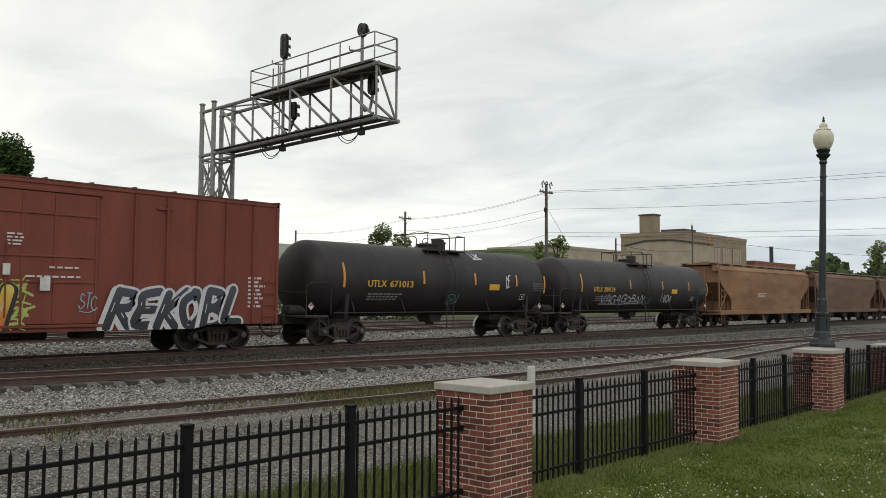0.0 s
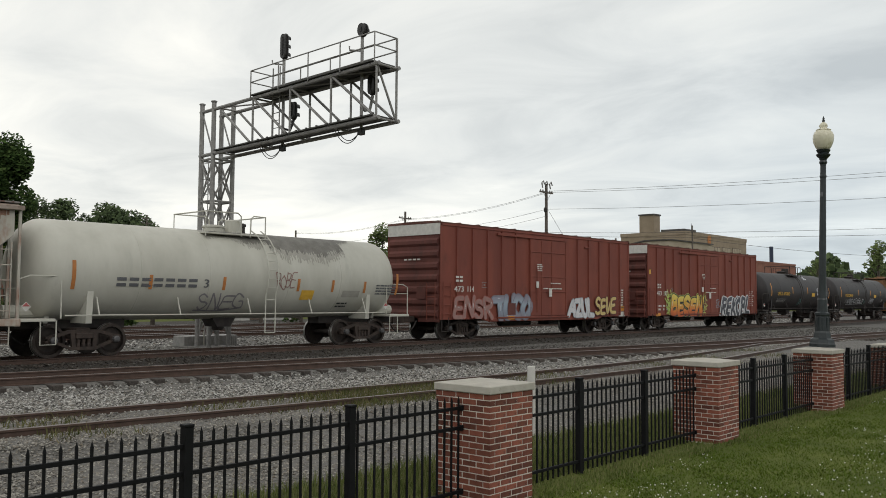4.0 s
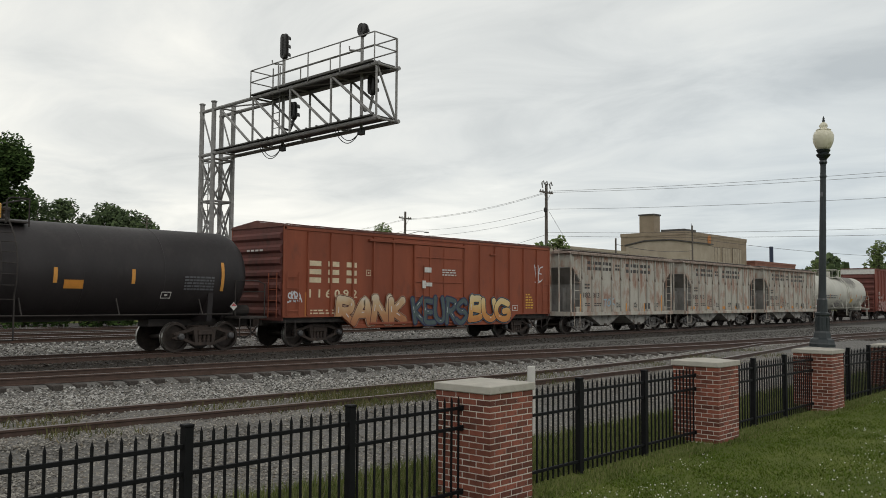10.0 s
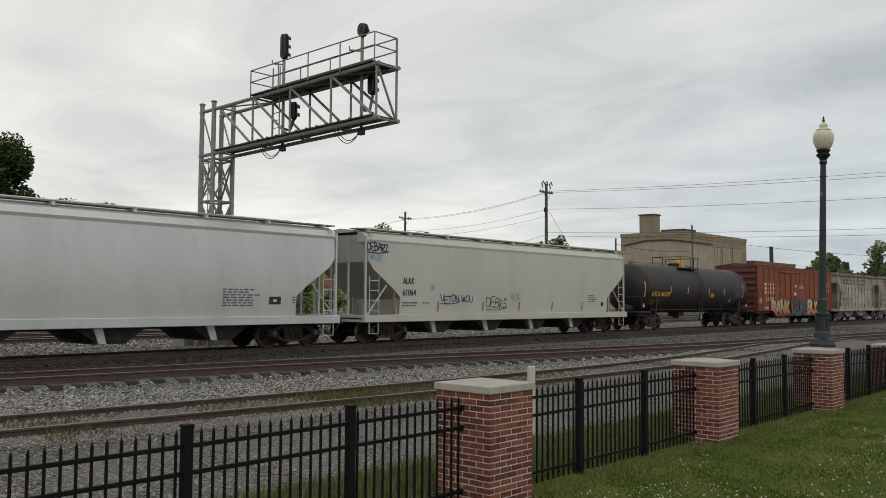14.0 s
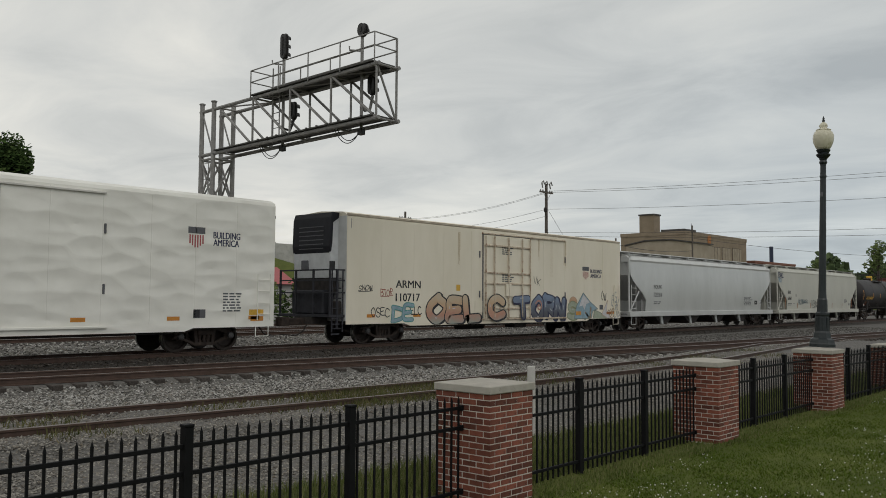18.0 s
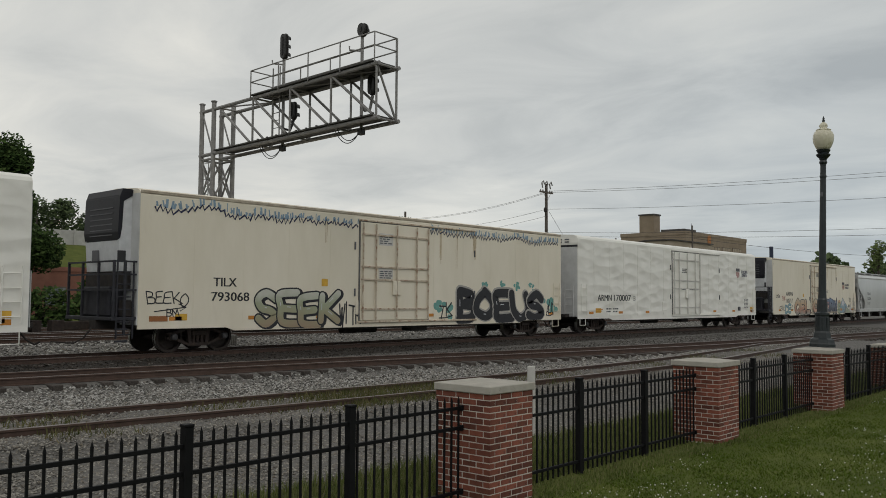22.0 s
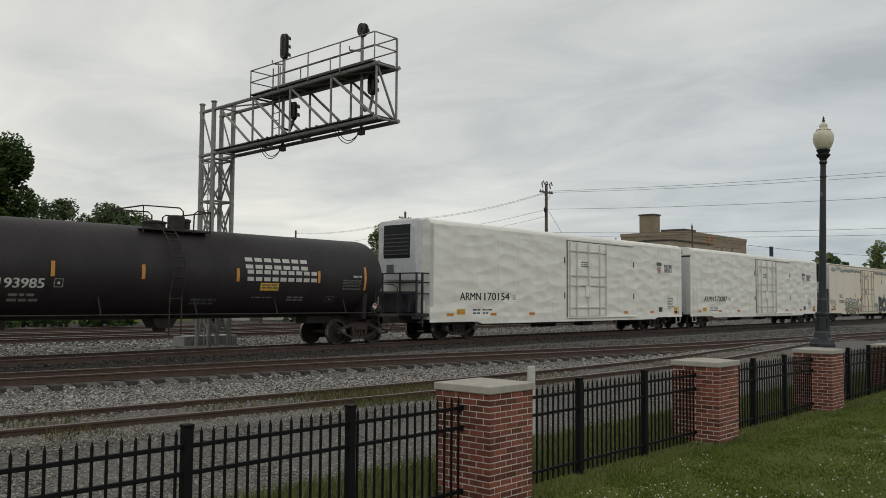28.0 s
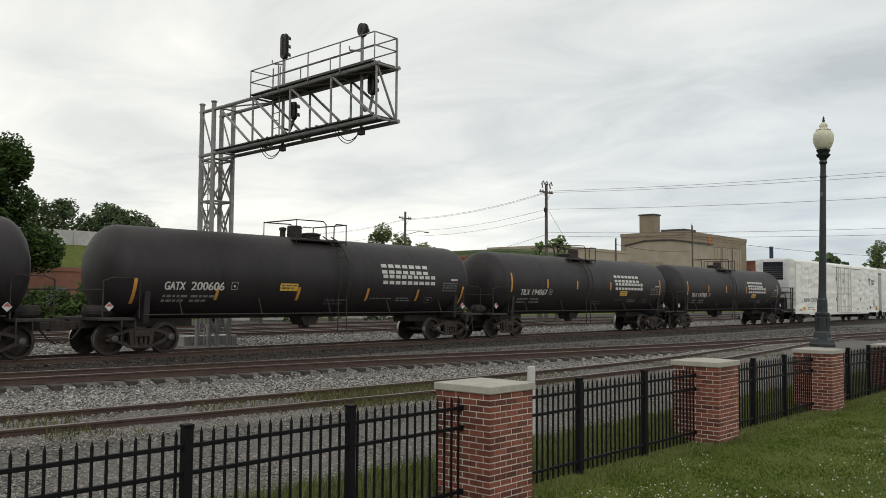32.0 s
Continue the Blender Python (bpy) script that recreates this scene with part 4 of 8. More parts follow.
def stirrup(car, x, y, material, z0=0.38, z1=0.95, w=0.42):
    part("stirrup_step", tube(B(), [(x, y, z1), (x, y, z0), (x + w, y, z0), (x + w, y, z1)], 0.02, 6), material, car)


# decals lie 5 mm off the near side; yf(z) gives that side's face
def quad_strip(bm, pts_lo, pts_hi, yf, off):
    lo = [bm.verts.new((x, yf(z) - off, z)) for x, z in pts_lo]
    hi = [bm.verts.new((x, yf(z) - off, z)) for x, z in pts_hi]
    for i in range(len(lo) - 1):
        bm.faces.new((lo[i], lo[i + 1], hi[i + 1], hi[i]))


def slab(bm, x0, x1, z0, z1, yf, off=0.006, slant=0.0):
    n = max(1, int((z1 - z0) / 0.12))
    for k in range(n):
        a, b = z0 + (z1 - z0) * k / n, z0 + (z1 - z0) * (k + 1) / n
        sa, sb_ = slant * (a - z0), slant * (b - z0)
        quad_strip(bm, [(x0 + sa, a), (x1 + sa, a)], [(x0 + sb_, b), (x1 + sb_, b)], yf, off)


def bars(car, name, x, z, h, words, material, yf, wid=0.62, gap=0.28, label=""):
    """Lettering as plain shapes: words is a list of letter counts; h the letter height. Each is a stem with bars."""
    root = None
    cx = x
    for nlet in words:
        for k in range(nlet):
            w = h * wid
            bm = B()
            if h < 0.2:
                slab(bm, cx, cx + w, z, z + h, yf)
            else:
                slab(bm, cx, cx + w, z, z + h * 0.36, yf)
                slab(bm, cx, cx + w, z + h * 0.64, z + h, yf)
            if root is None:
                root = part(name, bm, material, car, label)
            else:
                part("mark", bm, material, root)
            cx += w + h * gap
        cx += h * 0.5
    return root


def word_bars(car, x0, x1, z, h, n, material, yf, label=""):
    """One word of n plain marks between x0 and x1."""
    step = (x1 - x0) / (n - 0.24)
    return bars(car, "lettering", x0, z, h, [n], material, yf, 0.76 * step / h, 0.24 * step / h, label)


def small_print(car, x, z, rows, w, material, yf, pitch=0.1):
    bm = B()
    for r in range(rows):
        cx = x
        while cx < x + w * random.uniform(0.75, 1.0):
            ww = random.uniform(0.08, 0.25)
            slab(bm, cx, cx + ww, z - r * pitch, z - r * pitch + pitch * 0.5, yf)
            cx += ww + 0.05
    return tagged(part("small_lettering", bm, material, car), kind="stuff")


def plate(car, name, x0, x1, z0, z1, material, yf, label="", slant=0.0, off=0.006):
    bm = B()
    if name == "data_panel" and (x1 - x0) > 0.35:
        rows = max(2, int((z1 - z0) / 0.085))
        for r in range(rows):
            za = z0 + (z1 - z0) * r / rows
            x = x0
            while x < x1 - 0.05:
                w = min(random.uniform(0.05, 0.2), x1 - x)
                slab(bm, x, x + w, za, za + 0.055, yf, off)
                x += w + 0.025
        return tagged(part("stencil", bm, material, car, "block of small stencilled print"), kind="stuff")
    slab(bm, x0, x1, z0, z1, yf, off, slant)
    return part(name, bm, material, car, label)


LAYER = [0]
FOOT = {}


def keep_on_side(bm, car):
    """Lets sprayed paint end at the lower edge of the car's side."""
    if car.name in FOOT:
        h, inner, outer, a, b = FOOT[car.name]
        for v in bm.verts:
            t = min(1.0, max(0.0, (abs(v.co.x) - (h - a)) / (a - b)))
            v.co.z = max(v.co.z, inner + (outer - inner) * t + 0.01)


def stroke(bm, pts, w, yf, off, wob=0.0):
    """A sprayed band along plan points (x, z); each lies a hair above the one before."""
    LAYER[0] = (LAYER[0] + 1) % 30
    off += 0.00006 * LAYER[0]
    lo, hi = [], []
    for i, p in enumerate(pts):
        a, b = pts[max(i - 1, 0)], pts[min(i + 1, len(pts) - 1)]
        d = Vector((b[0] - a[0], b[1] - a[1]))
        d = d.normalized() if d.length > 1e-6 else Vector((1, 0))
        ww = w * (1 + random.uniform(-wob, wob)) / 2
        lo.append((p[0] + d.y * ww, p[1] - d.x * ww))
        hi.append((p[0] - d.y * ww, p[1] + d.x * ww))
    quad_strip(bm, lo, hi, yf, off)


def curve_pts(ctrl, n=5):
    out = []
    for i in range(len(ctrl) - 1):
        p0, p1, p2, p3 = ctrl[max(i - 1, 0)], ctrl[i], ctrl[i + 1], ctrl[min(i + 2, len(ctrl) - 1)]
        for k in range(n):
            t = k / n
            out.append(tuple(0.5 * (2 * p1[j] + (p2[j] - p0[j]) * t + (2 * p0[j] - 5 * p1[j] + 4 * p2[j] - p3[j]) * t * t + (3 * p1[j] - p0[j] - 3 * p2[j] + p3[j]) * t ** 3) for j in (0, 1)))
    out.append(ctrl[-1])
    return out


# each letter as strokes in a unit square
GLYPH = {
    "A": [[(0.0, 0.0), (0.5, 1.0), (1.0, 0.0)], [(0.22, 0.36), (0.78, 0.36)]],
    "B": [[(0.1, 0.0), (0.1, 1.0)], [(0.1, 1.0), (0.8, 0.9), (0.75, 0.6), (0.2, 0.53)], [(0.2, 0.53), (0.95, 0.42), (0.85, 0.08), (0.1, 0.0)]],
    "C": [[(0.95, 0.82), (0.5, 1.0), (0.08, 0.72), (0.08, 0.28), (0.5, 0.0), (1.0, 0.18)]],
    "D": [[(0.1, 0.0), (0.1, 1.0)], [(0.1, 1.0), (0.9, 0.8), (0.95, 0.25), (0.1, 0.0)]],
    "E": [[(0.95, 0.97), (0.12, 0.94), (0.1, 0.5), (0.12, 0.05), (1.0, 0.03)], [(0.12, 0.5), (0.8, 0.52)]],
    "G": [[(0.95, 0.82), (0.5, 1.0), (0.08, 0.72), (0.08, 0.28), (0.5, 0.0), (0.95, 0.12), (0.95, 0.45), (0.6, 0.45)]],
    "H": [[(0.1, 0.0), (0.12, 1.0)], [(0.9, 1.0), (0.9, 0.0)], [(0.1, 0.5), (0.9, 0.5)]],
    "I": [[(0.5, 0.0), (0.5, 1.0)]],
    "K": [[(0.1, 0.0), (0.1, 1.0)], [(0.95, 1.0), (0.2, 0.48)], [(0.2, 0.48), (1.0, 0.0)]],
    "L": [[(0.1, 1.0), (0.1, 0.1), (0.25, 0.03), (1.0, 0.03)]],
    "M": [[(0.05, 0.0), (0.1, 1.0)], [(0.1, 1.0), (0.5, 0.3)], [(0.5, 0.3), (0.9, 1.0)], [(0.9, 1.0), (0.95, 0.0)]],
    "N": [[(0.1, 0.0), (0.1, 1.0)], [(0.1, 1.0), (0.9, 0.0)], [(0.9, 0.0), (0.9, 1.0)]],
    "O": [[(0.5, 1.0), (0.05, 0.7), (0.05, 0.3), (0.5, 0.0), (0.95, 0.3), (0.95, 0.7), (0.5, 1.0)]],
    "R": [[(0.1, 0.0), (0.1, 1.0)], [(0.1, 1.0), (0.85, 0.88), (0.8, 0.58), (0.2, 0.5)], [(0.3, 0.5), (1.0, 0.0)]],
    "S": [[(0.92, 0.86), (0.5, 1.0), (0.1, 0.78), (0.3, 0.55), (0.7, 0.48), (0.95, 0.25), (0.5, 0.0), (0.05, 0.14)]],
    "T": [[(0.0, 0.97), (1.0, 0.97)], [(0.5, 0.95), (0.5, 0.0)]],
    "U": [[(0.08, 1.0), (0.08, 0.3), (0.5, 0.0), (0.92, 0.3), (0.92, 1.0)]],
    "V": [[(0.0, 1.0), (0.5, 0.0), (1.0, 1.0)]],
    "W": [[(0.0, 1.0), (0.25, 0.0)], [(0.25, 0.0), (0.5, 0.8)], [(0.5, 0.8), (0.75, 0.0)], [(0.75, 0.0), (1.0, 1.0)]],
    "Z": [[(0.05, 0.97), (0.95, 0.97)], [(0.95, 0.97), (0.05, 0.03)], [(0.05, 0.03), (1.0, 0.03)]],
}


def band_of(bm, pts, w, yf, off):
    """A fat band with round ends; its turns stay apart by a hair."""
    lo, hi = [], []
    for i, p in enumerate(pts):
        a, b = pts[max(i - 1, 0)], pts[min(i + 1, len(pts) - 1)]
        d = Vector((b[0] - a[0], b[1] - a[1]))
        d = d.normalized() if d.length > 1e-6 else Vector((1, 0))
        lo.append((p[0] + d.y * w / 2, p[1] - d.x * w / 2))
        hi.append((p[0] - d.y * w / 2, p[1] + d.x * w / 2))
    quad_strip(bm, lo, hi, yf, off)
    for k, p in enumerate((pts[0], pts[-1])):
        ring = [(p[0] + w / 2 * math.cos(a), p[1] + w / 2 * math.sin(a)) for a in (math.pi * 2 * q / 10 for q in range(10))]
        bm.faces.new([bm.verts.new((x, yf(z) - off - 0.00003 * (k + 1), z)) for x, z in ring])


def letters(word, x, z, w, h, rnd, lean=0.2, drop=0.07, slant=0.0):
    """The strokes of a sprayed word, letter by letter, each with a lean and size of its own."""
    cell = w / len(word)
    out = []
    for k, ch in enumerate(word):
        wide = cell * (0.55 if ch == "I" else rnd.uniform(0.84, 1.02))
        sk, dz, hh = slant + rnd.uniform(-lean, lean), rnd.uniform(-drop, drop) * h, h * rnd.uniform(0.92, 1.06)
        strokes = []
        for st in GLYPH[ch]:
            ctrl = [(x + k * cell + a * wide + sk * (b - 0.5) * h, z + dz + b * hh) for a, b in st]
            strokes.append(curve_pts([(a + rnd.uniform(-0.055, 0.055) * h, b + rnd.uniform(-0.05, 0.05) * h) for a, b in ctrl], 5))
        out.append(strokes)
    return out


def graffiti(car, word, x, z, w, h, fill, edge, halo, yf, seed, band=0.2, rim=0.045, shadow=None, burst=0, label="spray-painted graffiti letters with outlines", slant=0.0):
    """Fat sprayed letters that overlap one another: haze, outline or block shadow, and a fill that changes with height."""
    rnd = random.Random(seed)
    bw, ew = band * h, rim * h
    word_strokes = letters(word, x + bw * 0.6, z + bw * 0.6, w - bw * 1.0, h - bw * 1.2, rnd, 0.2, 0.07, slant)
    be, bf, bh, bl = B(), B(), B(), B()
    for k, strokes in enumerate(word_strokes):
        base = 0.010 + 0.0018 * k
        for i, st in enumerate(strokes):
            if shadow:
                band_of(be, [(a + shadow[0] * h, b + shadow[1] * h) for a, b in st], bw + 2 * ew, yf, base - 0.0009 + 0.0001 * i)
            band_of(be, st, bw + 2 * ew, yf, base + 0.0001 * i)
            band_of(bf, st, bw, yf, base + 0.0008 + 0.0001 * i)
            if halo:
                band_of(bh, st, bw + 3.0 * ew, yf, 0.005 + 0.00012 * ((3 * k + i) % 24))
            m = len(st) // 2
            band_of(bl, [(st[m - 1][0], st[m - 1][1] + bw * 0.22), (st[m][0], st[m][1] + bw * 0.22)], bw * 0.10, yf, base + 0.0014 + 0.0001 * i)
    for q in range(burst):
        side = -1 if q % 2 else 1
        a = (x if side < 0 else x + w) + rnd.uniform(-0.4, 0.2) * side
        zz = z + rnd.uniform(0.1, 1.0) * h
        r = rnd.uniform(0.15, 0.6)
        band_of(bh, [(a, zz), (a + side * r * 0.5, zz + rnd.uniform(-0.05, 0.12) * h), (a + side * r, zz + rnd.uniform(-0.15, 0.3) * h)], rnd.uniform(0.02, 0.07) * h, yf, 0.005 + 0.0001 * (q % 28))
    for sheet in (be, bf, bh, bl):
        keep_on_side(sheet, car)
    root = tagged(part("graffiti", be, edge, car, label), kind="stuff")
    if halo:
        tagged(part("halo", bh, halo, root), kind="stuff")
    else:
        bh.free()
    tagged(part("fill", bf, fill, root), kind="stuff")
    tagged(part("highlight", bl, G_WHITE, root), kind="stuff")
    return root


def scribble(car, word, x, z, w, h, material, yf, seed, th=0.03, under=True):
    """A thin handwritten tag."""
    rnd = random.Random(seed)
    bm = B()
    n = 0
    for strokes in letters(word, x, z, w, h, rnd, 0.25, 0.15):
        for st in strokes:
            band_of(bm, st, th, yf, 0.007 + 0.0001 * n)
            n += 1
    if under:
        band_of(bm, curve_pts([(x, z - 0.12 * h), (x + w * 0.5, z + rnd.uniform(-0.25, -0.1) * h), (x + w, z + 0.05 * h)], 5), th * 0.8, yf, 0.007 + 0.0001 * n)
    return part("scribble", bm, material, car, "thin sprayed tag")


def sprayed_shape(car, pts, fill, edge, yf, off, rim=0.04, label="sprayed shape with a dark outline"):
    """One closed shape of flat spray paint with an outline round it."""
    be, bf = B(), B()
    for k, (a, b) in enumerate(zip(pts, pts[1:] + pts[:1])):
        band_of(be, [a, b], rim, yf, off + 0.0009 + 0.0001 * (k % 6))
    bf.faces.new([bf.verts.new((x, yf(z) - off, z)) for x, z in pts])
    for sheet in (be, bf):
        keep_on_side(sheet, car)
    root = tagged(part("graffiti", be, edge, car, label), kind="stuff")
    tagged(part("fill", bf, fill, root), kind="stuff")
    return root


def text_on(car, words, x, z, w, h, material, yf=None, off=0.006, bold=0.0, label=""):
    """Painted characters, w wide and h high, laid on the face yf."""
    yf = yf or flat
    cu = bpy.data.curves.new("lettering", "FONT")
    cu.body, cu.resolution_u, cu.offset = words, 3, bold
    src = bpy.data.objects.new("lettering", cu)
    me = bpy.data.meshes.new_from_object(src)
    bpy.data.objects.remove(src)
    bpy.data.curves.remove(cu)
    flatv, faces = [(v.co.x, v.co.y) for v in me.vertices], [tuple(p.vertices) for p in me.polygons]
    bpy.data.meshes.remove(me)
    xa, za = min(v[0] for v in flatv), min(v[1] for v in flatv)
    kx, kz = w / (max(v[0] for v in flatv) - xa), h / (max(v[1] for v in flatv) - za)
    vs, fs = [], []
    # three passes side by side give the stencil its weight
    for k, dx in enumerate((-0.035, 0.0, 0.035)):
        n = len(vs)
        for u, v in flatv:
            zz = z + (v - za) * kz
            vs.append((x + (u - xa) * kx + dx * h, yf(zz) - off - 0.0004 * k, zz))
        fs += [tuple(i + n for i in f) for f in faces]
    me = bpy.data.meshes.new("lettering")
    me.from_pydata(vs, [], fs)
    me.materials.append(material)
    return part("lettering", me, None, car, label)


def drips(car, x0, x1, ztop, yf, material, seed):
    """A ragged sprayed line under the eave, with pale blue flecks above it."""
    rnd = random.Random(seed)
    pts, flecks = [], B()
    x = x0
    while x < x1:
        base = ztop - 0.12 + 0.22 * noise.noise(Vector((x * 0.75, seed, 0)))
        pts += [(x, base + rnd.uniform(0.0, 0.10)), (x + rnd.uniform(0.05, 0.1), base - rnd.uniform(0.05, 0.15))]
        for _ in range(2):
            xx = x + rnd.uniform(0, 0.15)
            stroke(flecks, [(xx, base + 0.03), (xx + rnd.uniform(-0.06, 0.06), base + rnd.uniform(0.1, 0.3))], rnd.uniform(0.03, 0.085), yf, 0.0075)
        x += rnd.uniform(0.13, 0.26)
    bm = B()
    stroke(bm, pts, 0.065, yf, 0.009)
    line = part("zigzag", bm, material, car, "ragged sprayed line under the eave")
    tagged(part("spray_fleck", flecks, G_BLUE, line), kind="stuff")
    return line


def flat(z):
    return -HW


def ribbed(z):
    return -HW - 0.07


def car_root(name, label, s0, s1, category):
    c = thing(name, label, category, (0, TRAIN_Y, 0), "freight train")
    CARS.append((c, (s0 + s1) / 2))
    return c, (s1 - s0) / 2


def boxcar(s0, s1, eave, sill, paint_m, label, white_top, ends=0.42, ridge=0.22, seed=1):
    """A steel boxcar: ribbed sides, corrugated ends, sliding door, peaked roof."""
    c, h = car_root("boxcar", label, s0, s1, "boxcar")
    z0 = sill + ends
    FOOT[c.name] = (h, sill, z0, 3.2, 2.6)
    part("floor_frame", box(B(), -h + 0.05, h - 0.05, -HW + 0.15, HW - 0.15, 0.85, z0 + 0.1, 0.02), M_UNDER, c, "dark underframe")
    # shell with the sill dropped between the trucks
    for s in (-1, 1):
        part("side", prism(B(), [(-h, z0), (-h + 2.6, z0), (-h + 3.2, sill), (h - 3.2, sill), (h - 2.6, z0), (h, z0), (h, eave), (-h, eave)], s * HW, s * (HW - 0.06), "y"), paint_m, c)
    nr = 15
    rib = mesh_of("rib", prism(B(), [(-0.045, 0.0), (-0.035, -0.068), (0.035, -0.068), (0.045, 0.0)], z0 + 0.06, eave - 0.12, "z"), paint_m)
    dx0, dx1 = -1.5, 1.45
    for k in range(1, nr):
        x = -h + 2 * h * k / nr
        if dx0 - 0.1 < x < dx1 + 0.1:
            continue
        part("rib", rib, None, c, at=(x, -HW, 0))
        part("rib", rib, None, c, at=pose(x, HW, 0, 0, 0, 180))
    for s in (-1, 1):
        part("side_sill", box(B(), -h + 3.2, h - 3.2, s * HW - 0.035, s * HW + 0.035, sill, sill + 0.14, 0.01), paint_m, c)
        part("top_chord", box(B(), -h, h, s * HW - 0.03, s * HW + 0.03, eave - 0.1, eave + 0.02, 0.01), paint_m, c)
        part("corner_post", box(B(), -h - 0.01, -h + 0.1, s * HW - 0.03, s * HW + 0.03, z0, eave, 0.01), paint_m, c)
        part("corner_post", box(B(), h - 0.1, h + 0.01, s * HW - 0.03, s * HW + 0.03, z0, eave, 0.01), paint_m, c)
    # ends with deep horizontal corrugations, in a red darkened to stand for their shade
    for s in (-1, 1):
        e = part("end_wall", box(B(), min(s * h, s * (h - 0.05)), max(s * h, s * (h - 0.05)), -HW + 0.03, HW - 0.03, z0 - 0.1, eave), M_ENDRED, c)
        top = eave - (0.5 if white_top else 0.1)
        n = 7
        for k in range(n):
            za = z0 + (top - z0) * (k + 0.12) / n
            zb = z0 + (top - z0) * (k + 0.80) / n
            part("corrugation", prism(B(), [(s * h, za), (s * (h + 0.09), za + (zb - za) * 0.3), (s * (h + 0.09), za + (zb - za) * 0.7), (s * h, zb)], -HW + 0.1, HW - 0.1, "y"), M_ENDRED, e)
        if white_top:
            part("white_band", box(B(), min(s * h, s * (h + 0.03)), max(s * h, s * (h + 0.03)), -HW, HW, eave - 0.46, eave + 0.06), M_WHITE, e, "white clearance band")
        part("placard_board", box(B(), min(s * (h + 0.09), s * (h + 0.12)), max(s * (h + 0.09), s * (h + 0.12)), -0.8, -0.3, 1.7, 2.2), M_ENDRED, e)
        small = B()
        for k in range(4):
            box(small, min(s * (h + 0.121), s * (h + 0.125)), max(s * (h + 0.121), s * (h + 0.125)), -0.5 + 0.25 * k, -0.33 + 0.25 * k, 3.3, 3.36)
        part("small_lettering", small, M_WHITE, e)
    # peaked roof with seams
    part("roof", prism(B(), [(-HW - 0.03, eave), (HW + 0.03, eave), (HW + 0.03, eave + 0.05), (0.0, eave + ridge), (-HW - 0.03, eave + 0.05)], -h - 0.04, h + 0.04, "x"), M_ROOFRED, c)
    nseam = 12
    seam = mesh_of("roof_seam", prism(B(), [(-HW, eave + 0.055), (0, eave + ridge + 0.005), (HW, eave + 0.055), (HW, eave + 0.09), (0, eave + ridge + 0.05), (-HW, eave + 0.09)], -0.03, 0.03, "x"), M_ROOFRED)
    for k in range(nseam + 1):
        part("roof_seam", seam, None, c, at=(-h + 2 * h * k / nseam, 0, 0))
    # sliding door
    d = part("door", box(B(), dx0, dx1, -HW - 0.07, -HW - 0.01, sill + 0.22, eave - 0.32, 0.01), paint_m, c)
    for zz in (0.33, 0.5, 0.78):
        z = sill + (eave - sill) * zz
        part("door_bar", box(B(), dx0 + 0.02, dx1 - 0.02, -HW - 0.10, -HW - 0.07, z - 0.025, z + 0.025, 0.006), paint_m, d)
    for xx in (dx0 + 0.05, dx0 + 0.9, dx0 + 1.75, dx1 - 0.05):
        part("door_stile", box(B(), xx - 0.03, xx + 0.03, -HW - 0.095, -HW - 0.07, sill + 0.25, eave - 0.35, 0.006), paint_m, d)
    part("lock_rod", tube(B(), [(dx0 + 0.5, -HW - 0.12, sill + 0.4), (dx0 + 0.5, -HW - 0.12, sill + 2.4)], 0.02, 6), paint_m, d)
    part("latch", box(B(), dx0 + 0.42, dx0 + 0.6, -HW - 0.15, -HW - 0.1, sill + 1.5, sill + 1.8, 0.01), M_WHITE, d, "pale locking latch")
    part("far_door", box(B(), -dx1, -dx0, HW + 0.01, HW + 0.07, sill + 0.22, eave - 0.32, 0.01), paint_m, c)
    part("door_track", box(B(), dx0 - 2.4, dx1 + 0.1, -HW - 0.09, -HW, eave - 0.30, eave - 0.20, 0.01), paint_m, c)
    part("door_track", box(B(), dx0 - 2.4, dx1 + 0.2, -HW - 0.10, -HW, sill + 0.12, sill + 0.2, 0.01), paint_m, c)
    part("roof_hook", box(B(), h * 0.42, h * 0.42 + 0.5, -HW - 0.06, -HW, eave - 0.52, eave - 0.44, 0.01), paint_m, c)
    for x, w in ((-h + 0.12, 0.5), (h - 0.62, 0.5)):
        ladder(c, x, -HW - 0.07, z0 + 0.05, z0 + 1.55, w, paint_m, rungs=4)
        stirrup(c, x, -HW, M_UNDER)
    ladder(c, -h - 0.17, -HW + 0.12, z0, z0 + 1.5, 0.45, paint_m, "y", 4)
    trucks(c, (-h + 1.95, h - 1.95))
    coupler(c, -h, -1, 1.0)
    coupler(c, h, 1, 1.0)
    part("air_reservoir", tube(B(), [(-1.5, 0.2, 0.62), (0.8, 0.2, 0.62)], 0.17, 10), M_UNDER, c)
    part("brake_valve", box(B(), 1.4, 2.2, -0.6, 0.1, 0.5, 0.8, 0.03), M_UNDER, c)
    part("centre_sill", box(B(), -h, h, -0.3, 0.3, 0.75, 1.0), M_UNDER, c)
    return c, h


